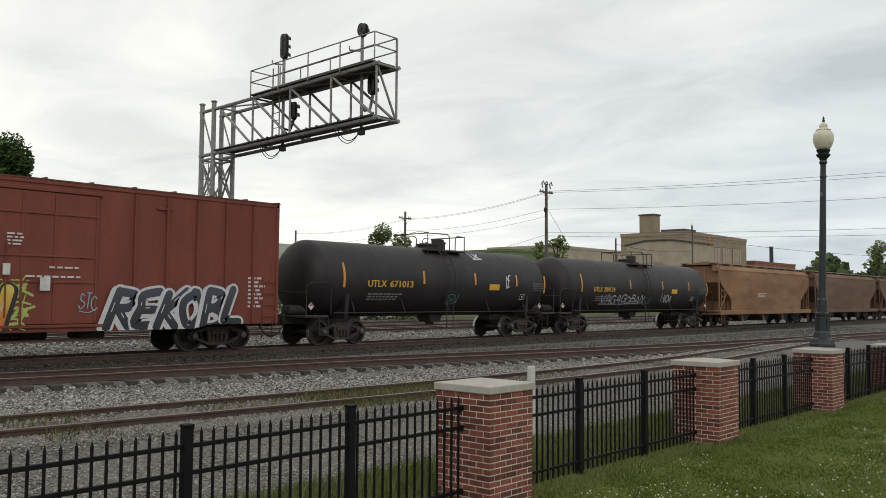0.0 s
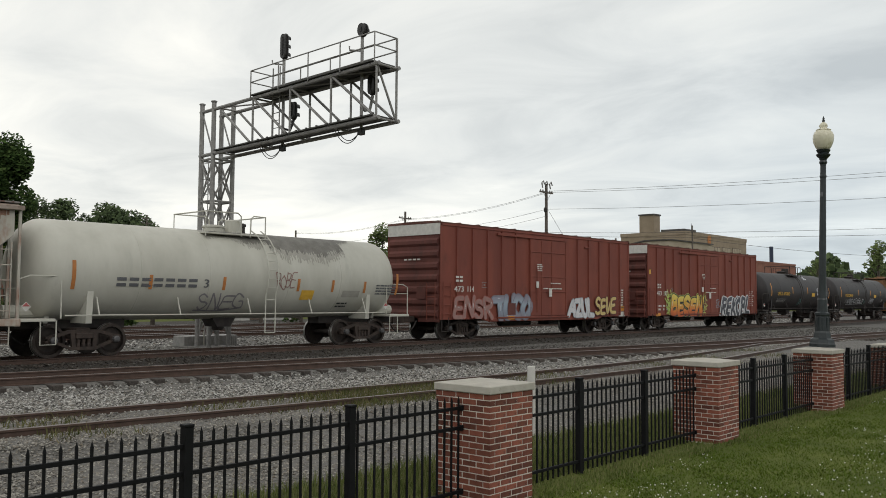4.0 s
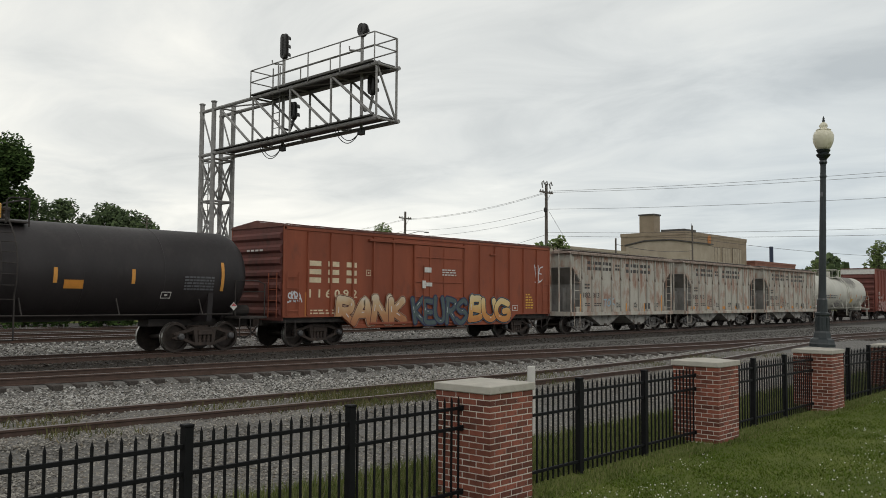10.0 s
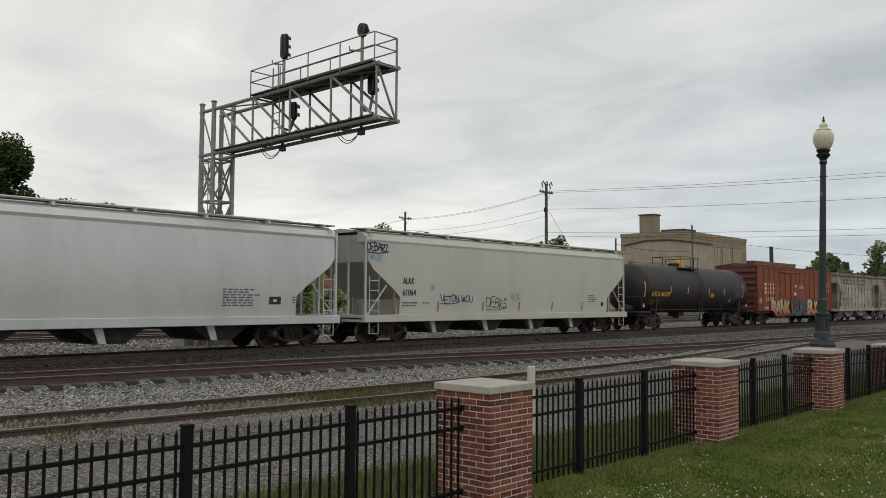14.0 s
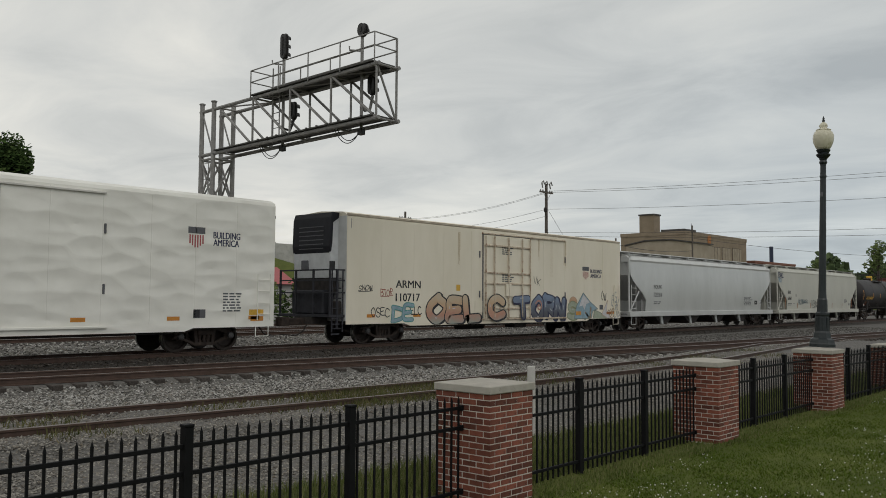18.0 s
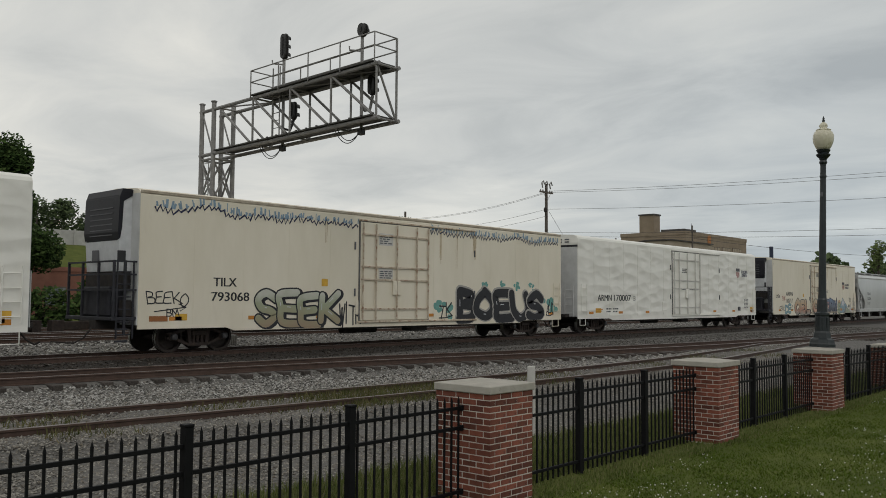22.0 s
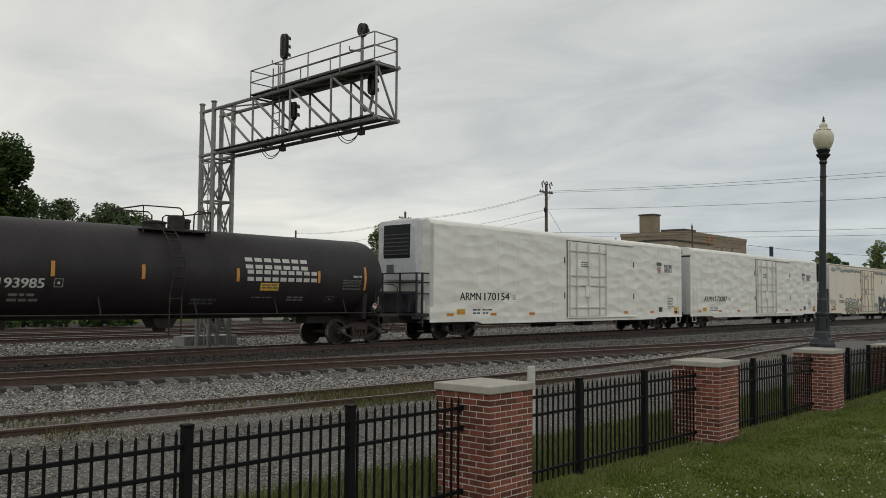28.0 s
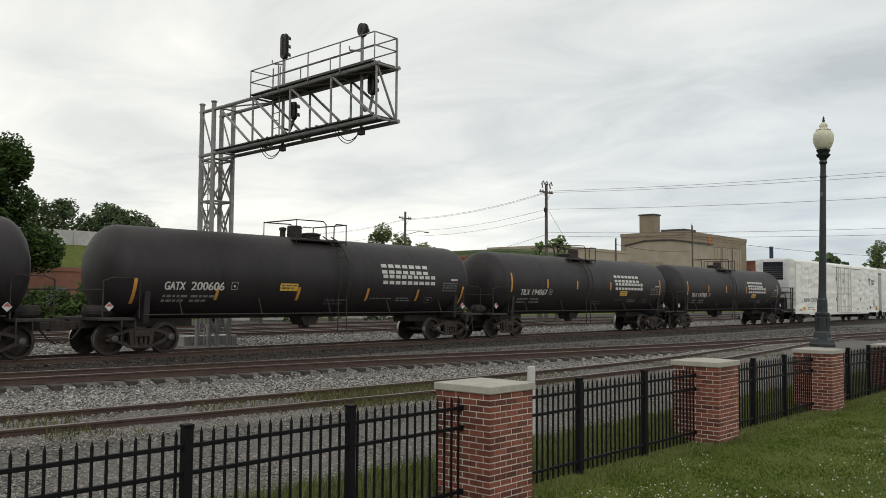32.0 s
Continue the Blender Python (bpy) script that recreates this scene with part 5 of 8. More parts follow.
def tankcar(s0, s1, R, zc, paint_m, label, platform_x=0.0, hood="black", pale=False, strips=(), outlet=True, guard=0.55, flip=1, inset=(1.75, 1.75), ladder_x=None, strip_m=None):
    """A tank on stub sills, with a manway platform, ladder, end rails and reflector strips."""
    c, h = car_root("tank_car", label, s0, s1, "tank car")
    ht = h - 0.05
    prof = [(0.02, -ht)]
    for k in range(1, 9):
        t = k / 8 * math.pi / 2
        prof.append((R * math.sin(t) ** 0.9, -ht + 0.78 * (1 - math.cos(t))))
    body = prof + [(R, -ht * 0.33), (R * 1.004, -0.35), (R * 1.004, 0.35), (R, ht * 0.33)] + [(r, -x) for r, x in reversed(prof)]
    part("tank", lathe(B(), body, 48, "x", (0, 0, zc)), paint_m, c, smooth=True)
    for x in (-ht * 0.55, -ht * 0.22, ht * 0.22, ht * 0.55):
        part("weld_band", lathe(B(), [(R + 0.001, x - 0.02), (R + 0.006, x - 0.01), (R + 0.006, x + 0.01), (R + 0.001, x + 0.02)], 48, "x", (0, 0, zc)), paint_m, c, smooth=True)

    def yf(z):
        return -math.sqrt(max(0.04, (R + 0.008) ** 2 - (z - zc) ** 2))

    dark = M_TANKPALE if pale else M_UNDER
    for s in (-1, 1):
        part("stub_sill", box(B(), min(s * (h - 3.3), s * (h + 0.35)), max(s * (h - 3.3), s * (h + 0.35)), -0.32, 0.32, 0.78, 1.12, 0.02), M_UNDER, c)
        part("end_platform", box(B(), min(s * (h - 0.75), s * (h + 0.3)), max(s * (h - 0.75), s * (h + 0.3)), -HW + 0.05, HW - 0.05, 1.02, 1.10, 0.01), dark, c)
        x = s * (h - inset[0 if s < 0 else 1])
        part("saddle", prism(B(), [(-1.25, 0.95), (1.25, 0.95), (1.32, zc - 0.55), (0.9, zc - R * 0.75), (-0.9, zc - R * 0.75), (-1.32, zc - 0.55)], x - 0.09, x + 0.09, "x"), paint_m, c)
        part("saddle", prism(B(), [(-0.55, 0.95), (0.55, 0.95), (0.7, zc - R * 0.82), (-0.7, zc - R * 0.82)], x + s * 0.9 - 0.06, x + s * 0.9 + 0.06, "x"), paint_m, c)
        part("end_rail", tube(B(), [(s * (h + 0.22), -HW + 0.08, 1.1), (s * (h + 0.22), -HW + 0.08, 2.15), (s * (h - 0.05), -HW + 0.08, 2.25), (s * (h - 0.9), -HW + 0.10, 2.25), (s * (h - 0.9), -HW + 0.10, 1.1)], 0.022, 6), dark, c)
        part("end_rail", tube(B(), [(s * (h + 0.25), -HW + 0.1, 1.9), (s * (h + 0.25), HW - 0.1, 1.9)], 0.022, 6), dark, c)
        stirrup(c, s * (h - 0.55) - 0.2, -HW + 0.06, dark, 0.4, 1.05, 0.42)
        part("air_reservoir", lathe(B(), [(0.05, -0.5), (0.18, -0.45), (0.18, 0.45), (0.05, 0.5)], 12, "x", (s * (h - 0.2), -0.35, 1.28)), dark, c)
    for s in (-1, 1):
        y = s * (HW - 0.08)
        part("side_rail", tube(B(), [(-h + 1.0, y, 1.18), (h - 1.0, y, 1.18)], 0.022, 6), dark, c)
        for k in range(5):
            x = -h * 0.72 + h * 1.44 * k / 4
            part("rail_bracket", tube(B(), [(x, y, 1.18), (x, s * R * 0.83, zc - R * 0.5)], 0.022, 6), dark, c)
    px = platform_x
    zt = zc + R
    for ys in (-1, 1):
        part("walkway", box(B(), px - 1.15, px + 1.15, min(ys * 0.42, ys * 0.95), max(ys * 0.42, ys * 0.95), zt - 0.16, zt - 0.11, 0.01), dark, c)
    part("manway", lathe(B(), [(0.34, zt - 0.1), (0.34, zt + 0.10), (0.38, zt + 0.12), (0.38, zt + 0.17), (0.2, zt + 0.21)], 16, "z", (px - 0.25 * flip, 0, 0)), M_UNDER if not pale else paint_m, c)
    hm = {"black": M_UNDER, "yellow": M_YELLOW, "white": M_TANKPALE}[hood]
    part("valve_hood", lathe(B(), [(0.27, zt - 0.05), (0.27, zt + 0.38), (0.24, zt + 0.42)], 14, "z", (px + 0.5 * flip, 0, 0)), hm, c)
    part("vent", lathe(B(), [(0.10, zt - 0.05), (0.10, zt + 0.22), (0.13, zt + 0.24), (0.13, zt + 0.32), (0.06, zt + 0.35)], 10, "z", (px + 0.95 * flip, 0.1, 0)), M_UNDER, c)
    gh = guard
    for y in (-0.95, 0.95):
        part("guard_rail", tube(B(), [(px - 1.15, y, zt - 0.25), (px - 1.15, y, zt + gh), (px + 0.05, y, zt + gh + 0.02), (px + 0.18, y, zt + gh - 0.08), (px + 0.2, y, zt - 0.2)], 0.024, 6), dark, c)
        part("guard_rail", tube(B(), [(px + 0.55, y, zt - 0.2), (px + 0.57, y, zt + gh - 0.12), (px + 0.68, y, zt + gh - 0.04), (px + 1.15, y, zt + gh - 0.04), (px + 1.15, y, zt - 0.25)], 0.024, 6), dark, c)
    part("guard_rail", tube(B(), [(px - 1.15, -0.95, zt + gh), (px - 1.15, 0.95, zt + gh)], 0.024, 6), dark, c)
    part("guard_rail", tube(B(), [(px + 1.15, -0.95, zt + gh - 0.04), (px + 1.15, 0.95, zt + gh - 0.04)], 0.024, 6), dark, c)
    # ladder bent to the tank
    bm = B()
    pts = []
    for k in range(9):
        a = math.radians(-25 + 95 * k / 8)
        pts.append((-(R + 0.16) * math.cos(a), zc + (R + 0.16) * math.sin(a)))
    pts = [(-HW + 0.06, 0.55)] + pts
    lx = ladder_x if ladder_x is not None else px + 0.38 if pale or flip < 0 else px - 0.5
    for x in (lx, lx + 0.4):
        tube(bm, [(x, y, z) for y, z in pts], 0.022, 6)
    lad = part("ladder", bm, dark, c)
    for k in range(10):
        i = 9 * k / 10
        j = int(i)
        y = pts[j][0] + (pts[j + 1][0] - pts[j][0]) * (i - j)
        z = pts[j][1] + (pts[j + 1][1] - pts[j][1]) * (i - j)
        part("rung", tube(B(), [(lx, y, z), (lx + 0.4, y, z)], 0.016, 6), dark, lad)
    if outlet:
        part("outlet", lathe(B(), [(0.16, 0.62), (0.2, 0.66), (0.2, zc - R + 0.05)], 12, "z", (px, 0, 0)), M_UNDER, c)
        part("skid", prism(B(), [(px - 0.45, zc - R + 0.05), (px - 0.25, 0.74), (px + 0.25, 0.74), (px + 0.45, zc - R + 0.05)], -0.35, 0.35, "y"), M_UNDER, c)
    for x, z, hh in strips:
        plate(c, "reflector", x, x + 0.11, z, z + hh, strip_m or M_AMBER, yf, "amber reflective strip")
    for s in (-1, 1):
        dm = B()
        x, z = (h - 1.0, 1.42) if s > 0 else (-h - 0.05, 1.42)
        prism(dm, [(x - 0.13, z), (x, z - 0.13), (x + 0.13, z), (x, z + 0.13)], -HW + 0.03, -HW + 0.05, "y")
        pl = part("placard", dm, M_WHITE, c, "diamond hazard placard")
        dm = B()
        prism(dm, [(x - 0.10, z + 0.01), (x + 0.10, z + 0.01), (x, z + 0.11)], -HW + 0.022, -HW + 0.03, "y")
        part("placard_face", dm, M_LOGORED, pl)
    trucks(c, (-h + inset[0], h - inset[1]))
    coupler(c, -h - 0.2, -1, 0.7)
    coupler(c, h + 0.2, 1, 0.7)
    return c, h, yf


def rib_hopper(s0, s1, label, seed):
    """A two-bay covered hopper with posts outside its sides and open, sloped ends."""
    c, h = car_root("covered_hopper", label, s0, s1, "hopper car")
    eave, sill = 4.0, 1.02
    cut = 1.05
    for s in (-1, 1):
        part("side", prism(B(), [(-h + cut, sill), (h - cut, sill), (h - cut, 2.55), (h - 0.2, eave - 0.7), (h - 0.2, eave), (-h + 0.2, eave), (-h + 0.2, eave - 0.7), (-h + cut, 2.55)], s * (HW - 0.06), s * (HW - 0.1), "y"), M_NW, c)
        part("side_sill", box(B(), -h, h, s * HW - 0.05, s * HW + 0.01, sill - 0.1, sill + 0.08, 0.012), M_NW, c)
        part("top_chord", box(B(), -h, h, s * HW - 0.09, s * HW + 0.02, eave - 0.06, eave + 0.06, 0.012), M_NWROOF, c, "rust-brown top chord")
    post = mesh_of("side_post", prism(B(), [(-0.05, -0.10), (-0.045, 0.0), (0.045, 0.0), (0.05, -0.10)], sill + 0.08, eave - 0.06, "z"), M_NWPOST)
    for k in range(10):
        x = -h + cut + (2 * h - 2 * cut) * k / 9
        part("side_post", post, None, c, at=pose(x, -HW + 0.08 - 0.08, 0, 0, 0, 180))
        part("side_post", post, None, c, at=pose(x, HW - 0.0, 0, 0, 0, 0))
    for s in (-1, 1):
        # slope sheet and bulkhead
        part("slope_sheet", prism(B(), [(s * (h - 0.25), eave - 0.62), (s * (h - cut - 0.05), 2.62), (s * (h - cut - 0.9), 1.6), (s * (h - cut - 0.9), 1.5), (s * (h - cut + 0.02), 2.5), (s * (h - 0.18), eave - 0.70)], -HW + 0.1, HW - 0.1, "y"), M_NWSLOPE, c, "grey slope sheet")
        part("end_wall", box(B(), min(s * (h - cut - 0.06), s * (h - cut)), max(s * (h - cut - 0.06), s * (h - cut)), -HW + 0.1, HW - 0.1, sill, 2.6), M_NWSLOPE, c)
        part("bulkhead", box(B(), min(s * (h - 0.25), s * (h - 0.2)), max(s * (h - 0.25), s * (h - 0.2)), -HW + 0.1, HW - 0.1, eave - 0.7, eave), M_NW, c)
        part("end_sill", box(B(), min(s * (h - 0.15), s * h), max(s * (h - 0.15), s * h), -HW, HW, sill - 0.12, sill + 0.1, 0.01), M_NW, c)
        part("end_floor", box(B(), min(s * (h - cut), s * (h - 0.15)), max(s * (h - cut), s * (h - 0.15)), -HW + 0.1, HW - 0.1, sill - 0.06, sill, 0.0), M_NWDARK, c)
        for y in (-HW + 0.05, -0.75, -0.25, 0.25, 0.75, HW - 0.05):
            part("end_post", box(B(), min(s * (h - 0.1), s * (h - 0.03)), max(s * (h - 0.1), s * (h - 0.03)), y - 0.035, y + 0.035, sill + 0.1, eave, 0.008), M_NW, c)
        for y in (-0.5, 0.5):
            part("end_web", box(B(), min(s * (h - cut), s * (h - 0.75)), max(s * (h - cut), s * (h - 0.75)), y - 0.02, y + 0.02, sill, 2.3), M_NWSLOPE, c)
        xl = s * (h - 0.52) - 0.24
        ladder(c, xl, -HW - 0.02, sill + 0.1, eave - 0.8 if s < 0 else eave - 0.9, 0.48, M_NW, rungs=5)
        stirrup(c, xl, -HW - 0.02, M_NW, 0.42, sill, 0.48)
        part("side_gusset", box(B(), min(s * (h - cut), s * (h - cut + 0.5)), max(s * (h - cut), s * (h - cut + 0.5)), -HW + 0.05, -HW + 0.09, sill, sill + 0.35), M_NW, c)
    # rust that has run down from the roof
    rnd = random.Random(seed * 17)
    runs = B()
    x = -h + 0.3
    while x < h - 0.3:
        amount = max(0.0, 0.35 + 1.1 * noise.noise(Vector((x * 0.55, seed * 3.1, 0))))
        dz = amount * rnd.uniform(0.15, 1.0) ** 1.6 * 1.7
        w = rnd.uniform(0.015, 0.07)
        if dz > 0.05:
            slab(runs, x, x + w, eave - 0.07 - dz, eave - 0.07, lambda z: -HW + 0.058, 0.001)
        x += w + rnd.uniform(0.0, 0.05)
    tagged(part("rust_run", runs, M_NWRUST, c, "rust runs below the roof edge"), kind="stuff")
    # roof with long hatches and a running board
    part("roof", prism(B(), [(-HW + 0.02, eave), (HW - 0.02, eave), (HW - 0.3, eave + 0.12), (-HW + 0.3, eave + 0.12)], -h + 0.02, h - 0.02, "x"), M_NWROOF, c, "brown stained roof")
    for k in range(6):
        x = -h * 0.75 + h * 1.5 * k / 5
        part("hatch", lathe(B(), [(0.40, eave + 0.1), (0.40, eave + 0.2), (0.3, eave + 0.26)], 12, "z", (x, 0, 0)), M_NWROOF, c)
    for y in (-0.95, 0.95):
        part("running_board", box(B(), -h - 0.02, h + 0.02, y - 0.25, y + 0.25, eave + 0.16, eave + 0.20), M_NWDARK, c)
    # hoppers
    for x in (-h * 0.33, h * 0.33):
        part("hopper", prism(B(), [(x - h * 0.33, sill), (x + h * 0.33, sill), (x + 0.42, 0.42), (x - 0.42, 0.42)], -1.25, 1.25, "y"), M_NWHOP, c, "stained grey discharge hopper")
        part("gate", box(B(), x - 0.5, x + 0.5, -1.2, 1.2, 0.36, 0.43, 0.01), M_TRUCK, c)
        part("gate_gear", box(B(), x - 0.1, x + 0.1, -1.32, -1.2, 0.36, 0.5, 0.02), M_TRUCK, c)
    part("centre_sill", box(B(), -h, h, -0.28, 0.28, 0.72, sill, 0.01), M_UNDER, c)
    trucks(c, (-h + 1.55, h - 1.55), "grey")
    coupler(c, -h, -1, 0.8)
    coupler(c, h, 1, 0.8)
    return c, h


def smooth_hopper(s0, s1, eave, body_m, label, bays, end_m=None):
    """A long covered hopper with smooth bowed sides, cut-away sloped ends and discharge gates."""
    c, h = car_root("covered_hopper", label, s0, s1, "hopper car")
    sill = 0.98
    end_m = end_m or body_m
    zl, zh = sill + 0.1, eave - 0.42
    prof = []
    for k in range(9):
        t = k / 8
        prof.append((HW - 0.10 + 0.10 * math.sin(math.pi * (0.15 + 0.7 * t)), zl + (zh - zl) * t))

    def yf(z):
        t = min(1, max(0, (z - zl) / (zh - zl)))
        return -(HW - 0.10 + 0.10 * math.sin(math.pi * (0.15 + 0.7 * t))) - 0.001

    cut = 1.9
    # side sheets: bowed, with the lower corners cut away towards the ends
    for s in (-1, 1):
        bm = B()
        cols = []
        xs = [-1, -0.55, 0, 0.55, 1]
        for xi in range(5):
            col = []
            for y, z in prof:
                t = (z - zl) / (zh - zl)
                inset = cut * max(0, min(1, 1 - (z - (zl + 0.75)) / (zh - zl - 1.45))) if z > zl + 0.72 else cut
                inset = max(0.22, inset)
                col.append(bm.verts.new((xs[xi] * (h - inset), s * y, z)))
            cols.append(col)
        for a, b in zip(cols, cols[1:]):
            for k in range(8):
                bm.faces.new((a[k], b[k], b[k + 1], a[k + 1]))
        part("side", bm, body_m, c, smooth=True)
        part("roof_corner", prism(B(), [(s * (HW - 0.06), zh - 0.01), (s * (HW - 0.03), zh + 0.1), (s * (HW - 0.18), eave - 0.12), (s * (HW - 0.5), eave), (s * (HW - 0.5), zh)], -h + 0.1, h - 0.1, "x"), body_m, c, smooth=False)
        part("side_sill", box(B(), -h, h, s * HW - 0.09, s * HW + 0.015, sill - 0.16, sill + 0.12, 0.015), body_m, c)
        part("inner_wall", box(B(), -h + cut, h - cut, s * (HW - 0.3) - 0.02, s * (HW - 0.3) + 0.02, sill, eave - 0.3), body_m, c)
    part("roof", prism(B(), [(-HW + 0.5, eave - 0.02), (HW - 0.5, eave - 0.02), (HW - 0.5, eave + 0.02), (0, eave + 0.14), (-HW + 0.5, eave + 0.02)], -h + 0.1, h - 0.1, "x"), body_m, c)
    part("trough_hatch", prism(B(), [(-0.32, eave + 0.08), (0.32, eave + 0.08), (0.26, eave + 0.24), (-0.26, eave + 0.24)], -h + 1.2, h - 1.2, "x"), end_m, c, "long trough hatch cover")
    for y in (-0.95, 0.95):
        part("running_board", box(B(), -h - 0.05, h + 0.05, y - 0.22, y + 0.22, eave + 0.07, eave + 0.11), M_GALV, c)
        for k in range(9):
            x = -h * 0.95 + 1.9 * h * k / 8
            part("board_bracket", box(B(), x - 0.04, x + 0.04, y - 0.3, y + 0.3, eave - 0.04, eave + 0.07), body_m, c)
    for s in (-1, 1):
        part("slope_sheet", prism(B(), [(s * (h - 0.3), eave - 1.15), (s * (h - cut - 0.1), sill + 0.7), (s * (h - cut - 0.2), sill + 0.1), (s * (h - cut - 0.3), sill + 0.1), (s * (h - cut - 0.25), sill + 0.75), (s * (h - 0.45), eave - 1.1), (s * (h - 0.45), eave - 0.1), (s * (h - 0.3), eave - 0.1)], -HW + 0.08, HW - 0.08, "y"), end_m, c)
        part("end_sill", box(B(), min(s * (h - 0.15), s * h), max(s * (h - 0.15), s * h), -HW, HW, sill - 0.16, sill + 0.12, 0.01), body_m, c)
        for y in (-HW + 0.06, -0.5, 0.5, HW - 0.06):
            part("end_post", box(B(), min(s * (h - 0.16), s * (h - 0.08)), max(s * (h - 0.16), s * (h - 0.08)), y - 0.04, y + 0.04, sill + 0.1, eave - 0.2, 0.008), body_m, c)
        part("end_deck", box(B(), min(s * (h - cut), s * h), max(s * (h - cut), s * h), -HW + 0.1, HW - 0.1, sill - 0.05, sill, 0), M_UNDER, c)
        xl = s * (h - 0.5) - 0.24
        ladder(c, xl, -HW - 0.02, sill + 0.1, 2.55, 0.48, body_m, rungs=4)
        stirrup(c, xl, -HW - 0.02, body_m, 0.4, sill - 0.1, 0.46)
        part("diagonal_brace", tube(B(), [(s * (h - 0.2), -HW + 0.05, sill + 0.1), (s * (h - 1.2), -HW + 0.05, 2.2)], 0.035, 6), end_m, c)
    for k in range(bays):
        x = (-h + cut + 0.9) + (2 * (h - cut) - 1.8) * (k + 0.5) / bays
        w = (2 * (h - cut) - 1.8) / bays / 2
        part("hopper", prism(B(), [(x - w * 0.7, sill - 0.05), (x + w * 0.7, sill - 0.05), (x + 0.5, 0.42), (x - 0.5, 0.42)], -1.15, 1.15, "y"), M_UNDER, c, "dark discharge hopper")
        part("gate", box(B(), x - 0.5, x + 0.5, -1.1, 1.1, 0.34, 0.43, 0.01), M_TRUCK, c)
        part("gate_frame", prism(B(), [(x - 0.62, 0.86), (x - 0.34, 0.86), (x - 0.2, 0.36), (x - 0.42, 0.36)], -1.24, -1.16, "y"), body_m, c, "pale discharge gate frame")
    part("centre_sill", box(B(), -h, h, -0.28, 0.28, 0.72, sill, 0.01), M_UNDER, c)
    trucks(c, (-h + 1.65, h - 1.65))
    coupler(c, -h, -1, 0.75)
    coupler(c, h, 1, 0.75)
    return c, h, yf


def reefer(s0, s1, eave, side_m, label, unit, roof_m=None, door=(-1.15, 2.35), panel_lines=0, dark_unit=False, end_m=None):
    """A long insulated refrigerator car with a plug door; unit: -1 or 1, the end with the cooling machine."""
    c, h = car_root("refrigerator_car", label, s0, s1, "refrigerator car")
    sill = 0.66
    roof_m = roof_m or side_m
    zb = sill + 0.22
    FOOT[c.name] = (h, sill, zb - 0.12, 3.3, 3.0)
    prof = [(-HW, zb), (HW, zb), (HW, eave - 0.10), (HW - 0.05, eave), (HW - 0.25, eave + 0.10), (0, eave + 0.18), (-HW + 0.25, eave + 0.10), (-HW + 0.05, eave), (-HW, eave - 0.10)]
    part("body", prism(B(), prof, -h, h, "x"), side_m, c)
    for s in (-1, 1):
        part("side_sill", prism(B(), [(-h, zb), (-h, zb - 0.12), (-h + 3.0, zb - 0.12), (-h + 3.3, sill), (h - 3.3, sill), (h - 3.0, zb - 0.12), (h, zb - 0.12), (h, zb)], s * (HW - 0.04), s * (HW + 0.006), "y"), side_m, c)
    for k in range(1, panel_lines):
        x = -h + 2 * h * k / panel_lines
        if door[0] - 0.3 < x < door[1] + 0.3:
            continue
        part("panel_seam", box(B(), x - 0.012, x + 0.012, -HW - 0.006, -HW, zb, eave - 0.14), side_m, c)
    hw_m = M_RUSTBAR if dark_unit else M_BARGREY
    if dark_unit:
        for s in (-1, 1):
            part("eave_rail", box(B(), -h, h, min(s * (HW - 0.03), s * (HW + 0.012)), max(s * (HW - 0.03), s * (HW + 0.012)), eave - 0.05, eave + 0.035, 0.006), M_EAVE, c, "brown stained eave rail")
        rr = random.Random(int(-s0))
        runs = B()
        for x in (door[1] + 0.75, door[1] + 1.75, door[1] + 2.85, door[1] + 2.95, door[0] - 1.6):
            ln = rr.uniform(0.9, 2.0)
            for q in range(5):
                xa = x + rr.uniform(-0.06, 0.06)
                slab(runs, xa, xa + rr.uniform(0.008, 0.025), eave - 0.3 - ln * rr.uniform(0.4, 1.0), eave - 0.26, flat, 0.003 + 0.0003 * q)
        tagged(part("rust_run", runs, M_RUNRUST, c, "orange rust runs below the door track"), kind="stuff")
    d = part("plug_door", box(B(), door[0], door[1], -HW - 0.05, -HW - 0.004, zb + 0.02, eave - 0.28, 0.015), side_m, c)
    w = door[1] - door[0]
    for xx in (door[0] - 0.03, door[1] + 0.03):
        part("gasket", box(B(), xx - 0.03, xx + 0.03, -HW - 0.03, -HW, zb, eave - 0.26), M_GASKET, d, "dark rubber gasket")
    part("gasket", box(B(), door[0], door[1], -HW - 0.03, -HW, eave - 0.275, eave - 0.25), M_GASKET, d)
    for f in (0.02, 0.2, 0.5, 0.8, 0.98):
        x = door[0] + w * f
        part("lock_bar", tube(B(), [(x, -HW - 0.115, zb + 0.05), (x, -HW - 0.115, eave - 0.32)], 0.034, 6), hw_m, d)
    for f in (0.12, 0.42, 0.55, 0.88):
        z = zb + (eave - 0.3 - zb) * f
        part("door_stiffener", box(B(), door[0] + 0.03, door[1] - 0.03, -HW - 0.10, -HW - 0.05, z - 0.035, z + 0.035, 0.006), hw_m, d)
    part("door_crank", lathe(B(), [(0.16, -HW - 0.14), (0.16, -HW - 0.10)], 12, "y", (door[0] + w * 0.5, 0, zb + 1.25)), side_m, d)
    part("latch_box", box(B(), door[0] + w * 0.44, door[0] + w * 0.56, -HW - 0.13, -HW - 0.06, zb + 0.95, zb + 1.5, 0.02), side_m, d)
    part("door_track", box(B(), door[0] - 0.1, door[1] + 2.9, -HW - 0.07, -HW - 0.0, eave - 0.25, eave - 0.19, 0.01), hw_m, c)
